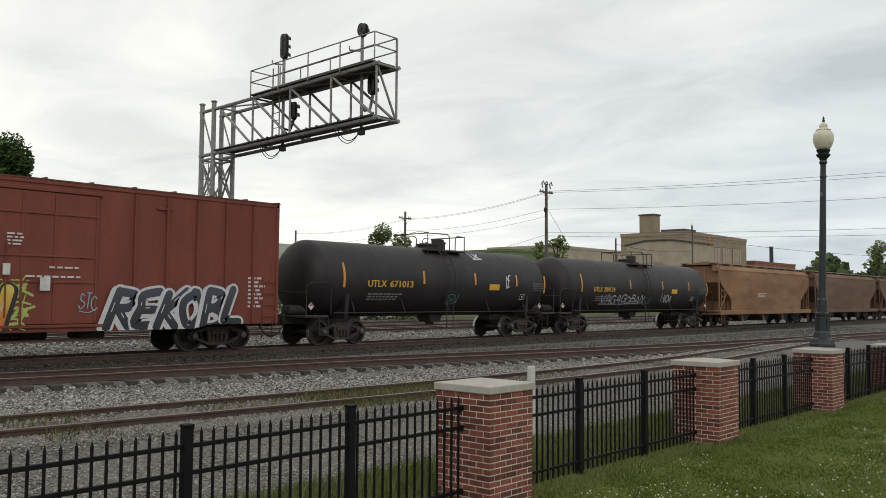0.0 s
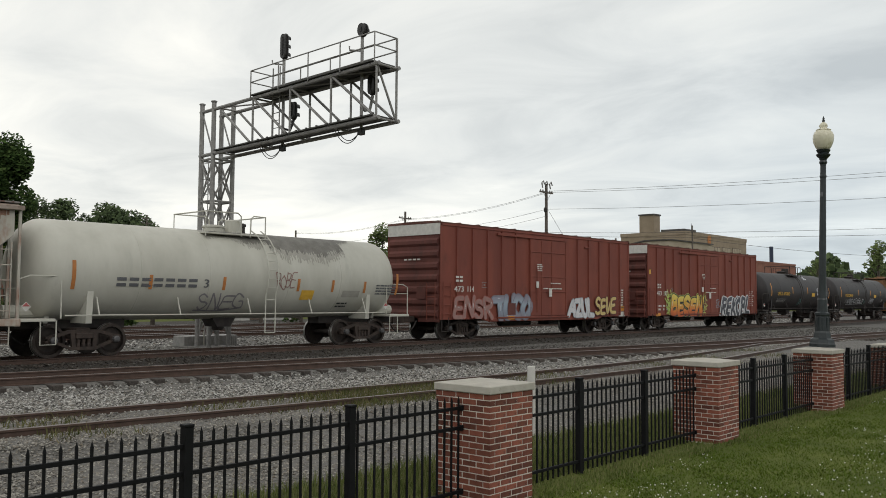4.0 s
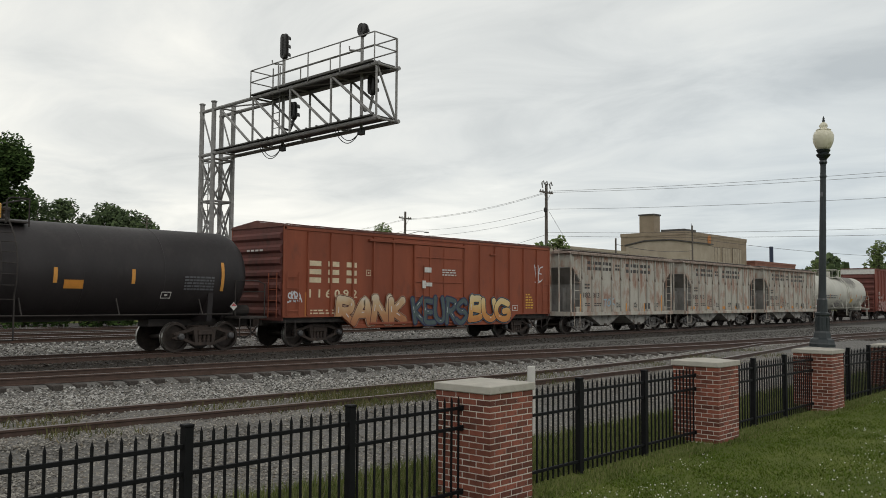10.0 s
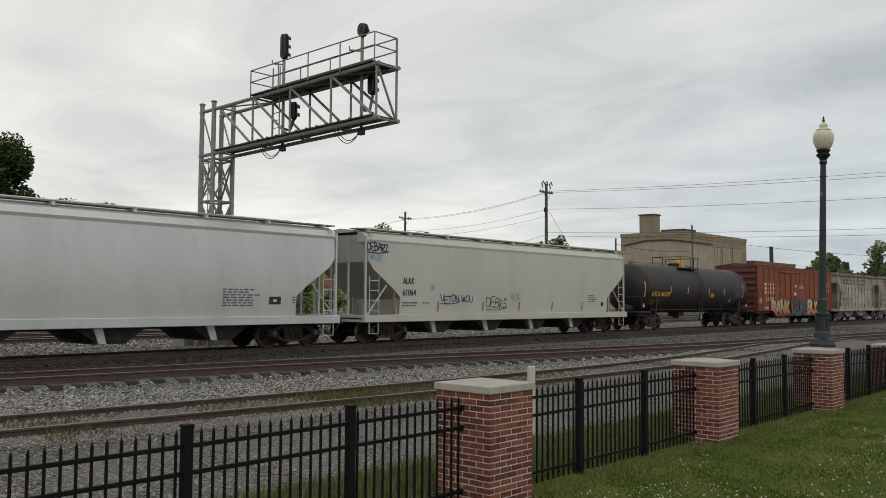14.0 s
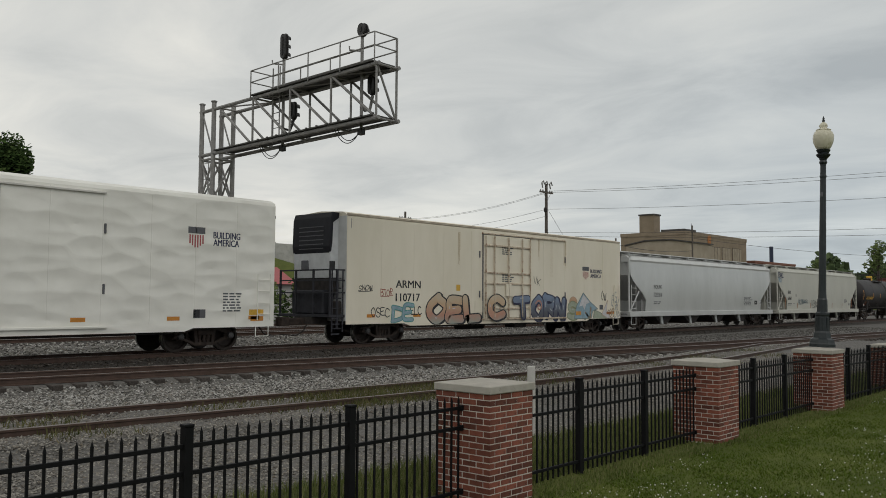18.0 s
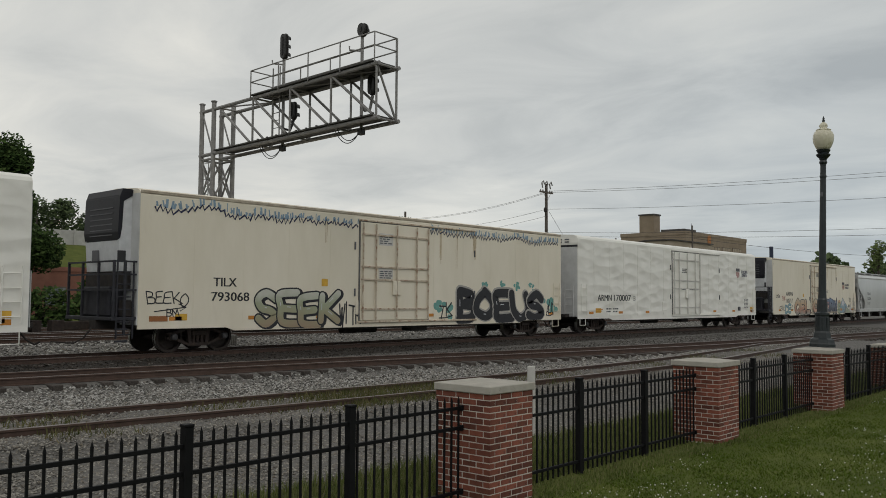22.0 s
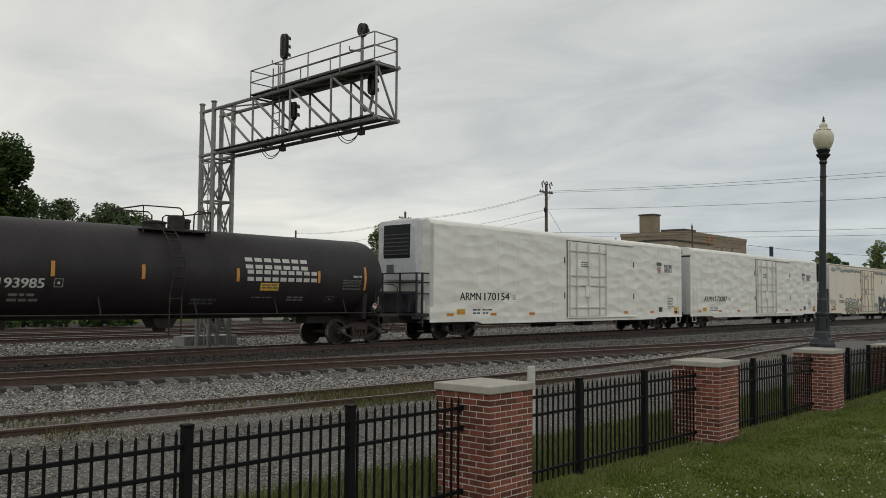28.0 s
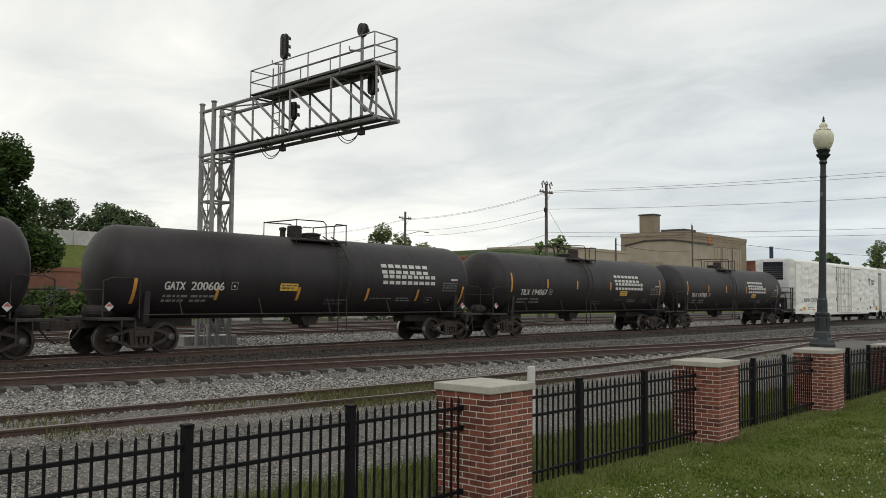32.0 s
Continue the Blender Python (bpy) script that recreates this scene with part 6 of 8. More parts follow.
    part("door_track", box(B(), door[0] - 0.1, door[1] + 3.0, -HW - 0.08, -HW - 0.01, zb - 0.07, zb - 0.0, 0.01), M_RUSTBAR if dark_unit else side_m, c)
    for x in (door[0] - 0.25, door[1] + 2.9):
        for z in (zb + 0.9, zb + 2.6):
            part("hinge_bracket", box(B(), x - 0.03, x + 0.03, -HW - 0.04, -HW, z, z + 0.28, 0.006), M_DKGREY, c)
    part("hatch_panel", box(B(), -2.4, -1.9, -HW - 0.02, -HW, zb + 0.25, zb + 0.75, 0.008), side_m, c)
    for s in (-1, 1):
        if s != unit:
            part("end_wall", box(B(), min(s * h, s * (h + 0.03)), max(s * h, s * (h + 0.03)), -HW + 0.04, HW - 0.04, zb, eave - 0.5), M_GREYEND, c, "pale grey end panel")
            part("black_band", box(B(), min(s * h, s * (h + 0.035)), max(s * h, s * (h + 0.035)), -HW + 0.02, HW - 0.02, eave - 0.5, eave - 0.40), M_BLACK, c)
            eb = B()
            for r, zz in enumerate((eave - 0.15, eave - 0.28, 3.2, 2.7, 2.5, 2.3)):
                for q in range(5 if r < 2 else 2):
                    ya = -HW + 0.5 + 0.42 * q if r < 2 else -0.35 + 0.3 * q
                    box(eb, min(s * (h + 0.03), s * (h + 0.036)), max(s * (h + 0.03), s * (h + 0.036)), ya, ya + 0.26, zz, zz + 0.06)
            tagged(part("small_lettering", eb, M_DKGREY, c), kind="stuff")
            ladder(c, s * (h + 0.12), -HW + 0.2, zb, zb + 1.5, 0.5, M_GREYEND, "y", 4)
            ladder(c, s * (h + 0.12), HW - 0.7, zb, zb + 1.5, 0.5, M_GREYEND, "y", 4)
            ladder(c, s * (h - 0.45) - 0.25, -HW - 0.07, zb + 0.1, zb + 1.6, 0.5, side_m, rungs=4)
            stirrup(c, s * (h - 0.45) - 0.25, -HW + 0.02, side_m, 0.45, zb, 0.5)
            part("end_sill", box(B(), min(s * h, s * (h + 0.35)), max(s * h, s * (h + 0.35)), -1.0, 1.0, 0.85, 1.0, 0.01), M_UNDER, c)
            coupler(c, s * (h + 0.1), s, 0.8)
        else:
            u = part("refrigeration_unit", prism(B(), [(s * h, 2.45), (s * (h + 0.34), 2.45), (s * (h + 0.42), 3.55), (s * (h + 0.40), eave - 0.2), (s * (h + 0.33), eave + 0.05), (s * h, eave + 0.05)], -1.05, 1.05, "y"), M_UNIT, c, "white refrigeration unit with a black grille")
            if dark_unit:
                part("unit_hood", prism(B(), [(s * (h + 0.38), 3.42), (s * (h + 0.42), 3.38), (s * (h + 0.455), 3.6), (s * (h + 0.425), eave - 0.17), (s * (h + 0.34), eave + 0.07), (s * (h + 0.02), eave + 0.07), (s * (h + 0.02), eave - 0.12), (s * (h + 0.3), eave - 0.3), (s * (h + 0.33), 3.75)], -1.07, 1.07, "y"), M_GRILLE, u, "black upper hood")
                part("end_wall", box(B(), min(s * h, s * (h + 0.03)), max(s * h, s * (h + 0.03)), -HW + 0.02, HW - 0.02, zb, eave - 0.06), end_m or M_NAVY, c, "painted insulated end wall")
                part("engine_box", box(B(), min(s * (h + 0.05), s * (h + 0.33)), max(s * (h + 0.05), s * (h + 0.33)), -1.15, 1.15, 1.9, 2.44, 0.04), M_UNDER, c)
                part("meter_box", box(B(), min(s * (h + 0.2), s * (h + 0.45)), max(s * (h + 0.2), s * (h + 0.45)), -1.09, -1.05, 2.75, 3.05, 0.01), M_BLACK, u)
                for k in range(6):
                    part("side_step", tube(B(), [(s * (h + 0.2), -HW + 0.07, 0.62 + 0.36 * k), (s * (h + 0.62), -HW + 0.07, 0.62 + 0.36 * k)], 0.022, 6), M_PLAT, c)
                for xx in (0.12, 0.62):
                    part("side_rail", tube(B(), [(s * (h + xx), -HW + 0.07, 0.5), (s * (h + xx), -HW + 0.07, 2.75)], 0.028, 6), M_PLAT, c)
            part("grille", prism(B(), [(s * (h + 0.41), 3.35), (s * (h + 0.445), 3.55), (s * (h + 0.42), eave - 0.12), (s * (h + 0.36), eave - 0.12)], -0.98 if dark_unit else -0.75, 0.98 if dark_unit else 0.75, "y"), M_GRILLE, u, "black air grille")
            for k in range(6):
                z = 3.5 + 0.16 * k
                part("grille_slat", box(B(), min(s * (h + 0.40), s * (h + 0.455)), max(s * (h + 0.40), s * (h + 0.455)), -0.7, 0.7, z, z + 0.03), M_DKGREY, u)
            part("control_box", box(B(), min(s * (h + 0.34), s * (h + 0.42)), max(s * (h + 0.34), s * (h + 0.42)), 0.2, 0.6, 2.75, 3.1, 0.02), M_DKGREY, u)
            part("corner_panel", box(B(), min(s * (h - 0.18), s * (h + 0.01)), max(s * (h - 0.18), s * (h + 0.01)), -HW - 0.008, -HW, zb + 0.5, eave - 0.1), side_m if dark_unit else M_GREYEND, c)
            part("end_platform", box(B(), min(s * h, s * (h + 0.78)), max(s * h, s * (h + 0.78)), -HW + 0.05, HW - 0.05, 1.02, 1.12, 0.01), M_PLAT, c, "dark end platform")
            part("fuel_tank", box(B(), min(s * (h + 0.05), s * (h + 0.6)), max(s * (h + 0.05), s * (h + 0.6)), -0.9, 0.9, 1.12, 2.0, 0.05), M_PLAT, c)
            part("battery_box", box(B(), min(s * (h + 0.1), s * (h + 0.34)), max(s * (h + 0.1), s * (h + 0.34)), -1.35, -0.98, 1.12, 1.6, 0.03), M_UNDER if dark_unit else M_WHITE, c)
            for y in (-HW + 0.08, HW - 0.08, -0.5, 0.5):
                part("platform_rail", box(B(), min(s * (h + 0.68), s * (h + 0.75)), max(s * (h + 0.68), s * (h + 0.75)), y - 0.035, y + 0.035, 1.1, 2.75, 0.008), M_PLAT, c)
            for z in (1.9, 2.35, 2.72):
                part("platform_rail", box(B(), min(s * (h + 0.68), s * (h + 0.74)), max(s * (h + 0.68), s * (h + 0.74)), -HW + 0.08, HW - 0.08, z - 0.025, z + 0.025), M_PLAT, c)
                part("platform_rail", box(B(), min(s * h, s * (h + 0.74)), max(s * h, s * (h + 0.74)), -HW + 0.05, -HW + 0.10, z - 0.025, z + 0.025), M_PLAT, c)
            part("platform_rail", box(B(), min(s * (h + 0.35), s * (h + 0.42)), max(s * (h + 0.35), s * (h + 0.42)), -HW + 0.04, -HW + 0.11, 0.6, 2.75), M_PLAT, c)
            part("step_ladder", box(box(B(), min(s * (h + 0.29), s * (h + 0.66)), max(s * (h + 0.29), s * (h + 0.66)), -HW + 0.03, -HW + 0.08, 0.4, 0.46), min(s * (h + 0.29), s * (h + 0.66)), max(s * (h + 0.29), s * (h + 0.66)), -HW + 0.03, -HW + 0.08, 0.75, 0.8), M_PLAT, c)
            part("end_sill", box(B(), min(s * h, s * (h + 0.78)), max(s * h, s * (h + 0.78)), -0.5, 0.5, 0.75, 1.02, 0.01), M_UNDER, c)
            coupler(c, s * (h + 0.68), s, 1.2)
    part("centre_sill", box(B(), -h, h, -0.4, 0.4, 0.72, zb + 0.05, 0.01), M_UNDER, c)
    part("floor_frame", box(B(), -h + 0.1, h - 0.1, -HW + 0.12, HW - 0.12, zb - 0.08, zb + 0.01), M_UNDER, c)
    part("air_reservoir", tube(B(), [(-1.5, 0.3, 0.5), (0.3, 0.3, 0.5)], 0.15, 10), M_UNDER, c)
    part("brake_valve", box(B(), 1.2, 2.1, -0.9, -0.3, 0.42, 0.7, 0.03), M_UNDER, c)
    part("pipe_run", tube(B(), [(-h + 3.5, -1.1, 0.60), (h - 3.5, -1.1, 0.60)], 0.03, 6), M_UNDER, c)
    trucks(c, (-h + 2.3, h - 2.3))
    for k in range(8):
        x = -h + 1.0 + (2 * h - 2) * k / 7
        plate(c, "reflector", x, x + 0.42, zb + 0.12, zb + 0.24, M_ORANGE, flat, "orange reflective decal") if k not in (3,) else None
    return c, h, flat


# ---- the train, from its front to its rear ----
SPEED = 10.16


def build_train():
    # hoppers at the head
    smooth_hopper(88.0, 105.0, 4.05, M_BROWNHOP, "dusty brown covered hopper car with bowed sides", 3)
    c, h, yf = smooth_hopper(70.0, 86.8, 4.05, M_BROWNHOP, "dusty brown covered hopper car with bowed sides", 3)
    c, h, yf = smooth_hopper(52.0, 68.6, 4.05, M_TANHOP, "dusty tan covered hopper car with bowed sides", 3)
    small_print(c, -2, 2.2, 3, 1.5, M_WHITE, yf)
    # two black tanks
    for s0, s1 in ((34.4, 51.0), (18.9, 33.4)):
        ln = (s1 - s0) / 2
        c, h, yf = tankcar(s0, s1, 1.42, 2.42, M_TANK, "weathered black tank car with yellow reflector strips", 0.3, "black",
                           strips=[(-ln * 0.80, 2.1, 0.9), (-ln * 0.22, 2.3, 0.5), (ln * 0.22, 2.3, 0.5), (ln * 0.62, 2.3, 0.5), (ln * 0.92, 2.0, 0.8)])
        if s0 > 30:
            # the farther one
            text_on(c, "UTLX", -ln * 0.66, 2.14, 0.85, 0.24, M_YELLOW, yf, 0.006, 0.006)
            text_on(c, "204124", -ln * 0.66 + 1.0, 2.14, 1.1, 0.24, M_YELLOW, yf, 0.006, 0.006)
            scribble(c, "VAGAGOBAN", -ln * 0.55, 1.55, 4.6, 0.42, G_WHITE, yf, 7, 0.05)
            scribble(c, "INOA", ln * 0.22, 1.6, 1.3, 0.42, G_WHITE, yf, 8, 0.05, False)
        else:
            text_on(c, "UTLX", -ln * 0.63, 2.14, 0.95, 0.25, M_YELLOW, yf, 0.006, 0.006)
            text_on(c, "671013", -ln * 0.63 + 1.15, 2.14, 1.25, 0.25, M_YELLOW, yf, 0.006, 0.006)
            scribble(c, "OE", ln * 0.52, 2.25, 0.32, 0.5, G_WHITE, yf, 9, 0.05, False)
            scribble(c, "UK", ln * 0.27, 3.45, 0.6, 0.24, G_WHITE, yf, 10, 0.05)
        small_print(c, -ln * 0.62, 1.85, 3, 1.8, M_FADELET, yf)
        plate(c, "warning_plate", ln * 0.36, ln * 0.36 + 0.7, 2.1, 2.36, M_YELLOW, yf, "yellow warning panel")
        plate(c, "data_panel", ln * 0.80, ln * 0.80 + 0.9, 2.1, 2.5, M_DKGREY, yf)
        notice_frame(c, ln * 0.68, 1.7, 0.36, 0.24, M_WHITE, yf)
        scribble(c, "SN", ln * 0.0, 1.55, 0.7, 0.34, G_TEAL, yf, 5 + int(s0), 0.035)
    # two tall red boxcars
    c, h = boxcar(2.02, 17.38, 4.80, 0.74, M_BOXRED, "tall red-brown boxcar with bright graffiti along the sill", True, 0.12, 0.07)
    graffiti(c, "BESEN", -5.15, 0.76, 4.3, 1.3, G_SUNSET, G_BLACK, G_LIME, ribbed, 11, 0.24, 0.045, (0.04, -0.02), 56, "orange and yellow graffiti letters in a lime spray haze", 0.2)
    graffiti(c, "REKOBL", 1.75, 0.68, 4.75, 1.34, G_SLATE, G_PALEWHITE, None, ribbed, 12, 0.185, 0.055, (-0.06, -0.03), 0, "dark slate graffiti letters with white outlines", 0.28)
    word_bars(c, -6.67, -6.24, 2.40, 0.24, 2, M_WHITE, ribbed)
    text_on(c, "473", -6.73, 1.99, 0.53, 0.25, M_WHITE, ribbed)
    text_on(c, "177", -5.94, 1.99, 0.44, 0.25, M_WHITE, ribbed, 0.012)
    small_print(c, -6.6, 1.35, 2, 0.5, M_WHITE, flat, 0.2)
    small_print(c, -5.9, 1.35, 2, 0.55, M_WHITE, flat, 0.2)
    small_print(c, 6.5, 2.3, 8, 0.5, M_WHITE, flat, 0.13)
    plate(c, "decal", -6.75, -6.2, 0.82, 1.0, M_ORANGE, flat, "orange decal")
    plate(c, "decal", -7.55, -7.35, 3.18, 3.42, M_YELLOW, flat, "yellow paint patch", off=0.035)
    plate(c, "decal", -0.15, 0.12, 1.85, 2.2, M_WHITE, flat, off=0.16)
    small_print(c, -1.0, 3.3, 4, 0.35, M_WHITE, lambda z: -HW - 0.105, 0.09)
    small_print(c, 0.1, 2.45, 1, 0.9, M_WHITE, lambda z: -HW - 0.105)
    small_print(c, -0.5, 2.2, 1, 1.6, M_WHITE, lambda z: -HW - 0.105)
    scribble(c, "STC", 0.95, 1.35, 0.5, 0.4, G_PALEBLUE, lambda z: -HW - 0.1, 13)
    notice_frame(c, -4.9, 2.2, 0.34, 0.24, M_FADELET, flat)
    c, h = boxcar(-15.18, -0.05, 4.80, 0.74, M_BOXRED, "tall red-brown boxcar with faded silver graffiti", True, 0.12, 0.07)
    graffiti(c, "ENSR", -6.85, 0.84, 2.7, 1.0, G_FADEPINK, G_FADERED, None, ribbed, 21, 0.17, 0.03)
    graffiti(c, "TUCO", -4.25, 0.76, 2.95, 1.15, G_ICE, G_FADEBLUE, G_FADE, ribbed, 22, 0.24, 0.03)
    graffiti(c, "AZUL", 1.58, 0.80, 2.45, 1.02, G_PALEWHITE, G_GREY, None, ribbed, 23, 0.22, 0.03)
    graffiti(c, "SEVE", 4.02, 0.92, 2.1, 0.95, G_YELPALE, G_DKRED, None, ribbed, 24, 0.17, 0.05)
    plate(c, "rust_patch", -3.2, -2.62, 1.02, 1.54, M_ENDRED, ribbed, "bare rusty patch", off=0.024)
    plate(c, "decal", -3.15, -2.7, 0.82, 0.98, M_ORANGE, ribbed, "orange decal", off=0.024)
    word_bars(c, -6.67, -6.24, 2.42, 0.24, 2, M_WHITE, ribbed)
    text_on(c, "473", -6.76, 2.01, 0.58, 0.23, M_WHITE, ribbed)
    text_on(c, "114", -5.92, 2.01, 0.41, 0.23, M_WHITE, ribbed)
    notice_frame(c, -4.9, 2.2, 0.34, 0.24, M_FADELET, flat)
    small_print(c, 6.5, 2.2, 8, 0.5, M_WHITE, flat, 0.13)
    plate(c, "decal", 6.5, 7.1, 1.15, 1.4, M_ORANGE, flat, "orange decal")
    plate(c, "decal", 6.5, 7.1, 0.85, 1.1, M_WHITE, flat)
    plate(c, "decal", -0.1, 0.12, 1.85, 2.2, M_WHITE, flat, off=0.16)
    small_print(c, -1.0, 3.3, 4, 0.35, M_WHITE, lambda z: -HW - 0.105, 0.09)
    small_print(c, 0.1, 2.45, 1, 0.9, M_WHITE, lambda z: -HW - 0.105)
    small_print(c, -0.5, 2.2, 1, 1.6, M_WHITE, lambda z: -HW - 0.105)
    # off-white tank
    ln = 7.0
    c, h, yf = tankcar(-31.3, -17.2, 1.45, 2.45, M_TANKPALE, "dirty off-white tank car with dark spill stains", -0.3, "white", True,
                       strips=[(-5.9, 1.9, 0.8), (-3.6, 1.93, 0.42), (-1.08, 1.93, 0.42), (1.88, 1.93, 0.42), (3.42, 1.92, 0.42), (4.96, 1.9, 0.42), (6.62, 1.85, 0.8)], ladder_x=0.55, strip_m=M_DULLORANGE)
    rnd = random.Random(3)
    for m, reach, off, lab in ((M_SOOTPALE, 1.35, 0.003, "faint grey spill stain"), (M_SOOT, 0.95, 0.005, "dark spill stain")):
        stain = B()
        x = -1.4 if reach > 1 else -1.0
        while x < 5.0:
            dz = reach * (0.16 + 0.55 * abs(noise.noise(Vector((x * 0.6, 0.3, 2)))) + (0.30 if 0.9 < x < 4.2 else 0)) * rnd.uniform(0.75, 1.1) * min(1.0, (5.0 - x) / 0.8)
            if dz > 0.02:
                lo, hi = math.asin(max(-1, min(1, (3.84 - dz - 2.45) / 1.45))), math.radians(78)
                steps = max(2, int((hi - lo) / 0.06))
                angs = [lo + (hi - lo) * q / steps for q in range(steps + 1)]
                rr = 1.45 + off + 0.004
                left = [stain.verts.new((x, -rr * math.cos(a), 2.45 + rr * math.sin(a))) for a in angs]
                right = [stain.verts.new((x + 0.036, -rr * math.cos(a), 2.45 + rr * math.sin(a))) for a in angs]
                for q in range(steps):
                    stain.faces.new((left[q], right[q], right[q + 1], left[q + 1]))
            x += 0.036
        tagged(part("spill_stain", stain, m, c, lab), kind="stuff")
    text_on(c, "3", -1.75, 2.0, 0.16, 0.26, M_DKGREY, yf)
    word_bars(c, -4.6, -2.0, 2.0, 0.26, 7, M_DKGREY, yf)
    plate(c, "warning_plate", 2.11, 2.67, 1.64, 1.97, M_YELLOW, yf, "yellow warning panel")
    plate(c, "data_panel", 5.59, 6.6, 1.85, 2.26, M_DKGREY, yf)
    plate(c, "notice_plate", 3.97, 4.8, 1.74, 1.98, M_SOOTPALE, yf, "faded grey notice")
    plate(c, "data_panel", 3.9, 4.4, 1.38, 1.6, M_BLACK, yf)
    scribble(c, "SNEG", -1.8, 1.35, 1.7, 0.45, G_FADE, yf, 31, 0.05)
    scribble(c, "ROBE", 1.0, 2.05, 0.8, 0.5, G_FADEPINK, yf, 32, 0.03, False)
    # three weathered grey two-bay hoppers
    for s0, s1, sd, num in ((-42.15, -31.5, 1, "981"), (-54.4, -43.72, 2, "713"), (-66.6, -56.0, 3, "813")):
        c, h = rib_hopper(s0, s1, "weathered grey two-bay covered hopper with rust streaks and faded lettering", sd)
        wall = (lambda z: -HW + 0.055)
        word_bars(c, -3.73, -1.40, 3.22, 0.44, 7, M_FADEBLACK, wall, "large faded dark lettering")
        word_bars(c, -1.03, -0.35, 3.27, 0.31, 3, M_FADEBLACK, wall, "faded dark lettering")
        word_bars(c, 0.07, 2.72, 3.18, 0.48, 7, M_FADEBLACK, wall, "large faded dark lettering")
        word_bars(c, -4.0, -3.54, 2.27, 0.25, 2, M_FADEBLACK, wall)
        text_on(c, "182", -4.1, 1.82, 0.62, 0.26, M_FADEBLACK, wall, bold=0.004)
        text_on(c, num, -3.27, 1.82, 0.65, 0.25, M_FADEBLACK, wall, bold=0.004)
        plate(c, "notice_plate", 2.1, 2.7, 1.22, 1.55, M_BLACK, wall, "black data panel")
        notice_frame(c, 2.16, 1.26, 0.48, 0.25, M_NWPOST, wall, 0.012)
        for x in (-4.45, -2.37, 0.05, 2.0, 4.0):
            if sd == 3:
                plate(c, "reflector", x, x + 0.13, 1.13, 2.0 if x in (-4.45, 4.0) else 1.55, M_AMBER, wall, "amber reflective strip")
            else:
                plate(c, "decal", x, x + 0.5, 1.2, 1.36, M_ORANGE, wall, "orange decal")
        small_print(c, -3.95, 1.5, 2, 0.5, M_FADEBLACK, wall)
        small_print(c, -3.1, 1.5, 2, 0.6, M_FADEBLACK, wall)
        for x in (-0.95, 0.9, 3.2):
            plate(c, "notice_plate", x, x + 0.35, 1.3, 1.62, M_NWPOST, wall)
            small_print(c, x + 0.03, 1.52, 3, 0.3, M_FADEBLACK, lambda z: -HW + 0.048, 0.09)
        if sd == 3:
            scribble(c, "TOK", -2.2, 1.4, 1.05, 0.38, G_PALEBLUE, wall, 43, 0.07, False)
        else:
            scribble(c, "DEBO", -2.1, 1.4, 0.95, 0.4, G_BLACK, wall, 40 + sd, 0.02)
    # orange-red boxcar
    c, h = boxcar(-84.0, -68.45, 4.12, 0.62, M_KCSRED, "orange-red boxcar with cream lettering and graffiti", False, 0.42)
    for xa, xb in ((-6.66, -6.13), (-5.82, -5.30), (-4.95, -4.46)):
        m = B()
        for za in (2.24, 2.53, 2.82):
            slab(m, xa, xb, za, za + 0.18, flat)
        part("lettering", m, M_CREAMLET, c, "large cream mark")
    text_on(c, "1 1 6 0 9 2", -6.64, 1.72, 2.2, 0.29, M_CREAMLET, flat, 0.006, 0.006)
    notice_frame(c, -3.99, 2.54, 0.24, 0.22, M_CREAMLET, flat)
    graffiti(c, "RANK", -5.62, 0.68, 3.75, 1.15, G_EMBERDIM, G_DKRED, G_PEACHDK, ribbed, 51, 0.25, 0.025)
    graffiti(c, "KEURS", -1.76, 0.68, 3.5, 1.12, G_DULLTEAL, G_NAVY, None, lambda z: -HW - 0.11, 52, 0.15, 0.05)
    graffiti(c, "BUG", 1.69, 0.70, 2.95, 1.2, G_EMBER, G_BLACK, G_DEEPBLUE, ribbed, 53, 0.22, 0.03)
    scribble(c, "WE", 6.6, 2.6, 0.6, 0.7, G_WHITE, flat, 54, 0.05)
    scribble(c, "SKRA", -7.58, 1.58, 0.6, 0.32, G_WHITE, flat, 55, 0.05, False)
    small_print(c, -6.6, 1.25, 2, 0.5, M_CREAMLET, flat)
    small_print(c, -5.9, 1.25, 2, 0.4, M_CREAMLET, flat)
    plate(c, "reflector", -6.84, -6.70, 1.07, 1.9, M_DULLORANGE, flat, "dull orange reflective strip")
    small_print(c, 5.9, 1.9, 6, 0.5, M_YELLOW, flat, 0.12)
    small_print(c, 0.1, 2.85, 3, 0.9, M_WHITE, lambda z: -HW - 0.105)
    plate(c, "notice_plate", -0.95, -0.55, 2.75, 2.95, M_WHITE, lambda z: -HW - 0.105)
    plate(c, "notice_plate", -0.85, -0.5, 2.2, 2.35, M_WHITE, lambda z: -HW - 0.105)
    plate(c, "data_panel", -0.95, -0.62, 1.55, 1.8, M_BLACK, flat, off=0.11)
    notice_frame(c, 4.9, 1.2, 0.4, 0.25, M_WHITE, flat)
    # black tank with a yellow hood
    ln = 8.1
    c, h, yf = tankcar(-99.9, -83.6 - 1.3, 1.42, 2.40, M_TANK, "black tank car with a yellow valve hood", -0.85, "yellow",
                       strips=[(-7.35, 1.9, 0.86), (-4.3, 2.1, 0.42), (-2.1, 2.09, 0.42), (0.8, 2.07, 0.42), (3.05, 2.08, 0.42), (6.05, 1.9, 0.9)], ladder_x=-0.6)
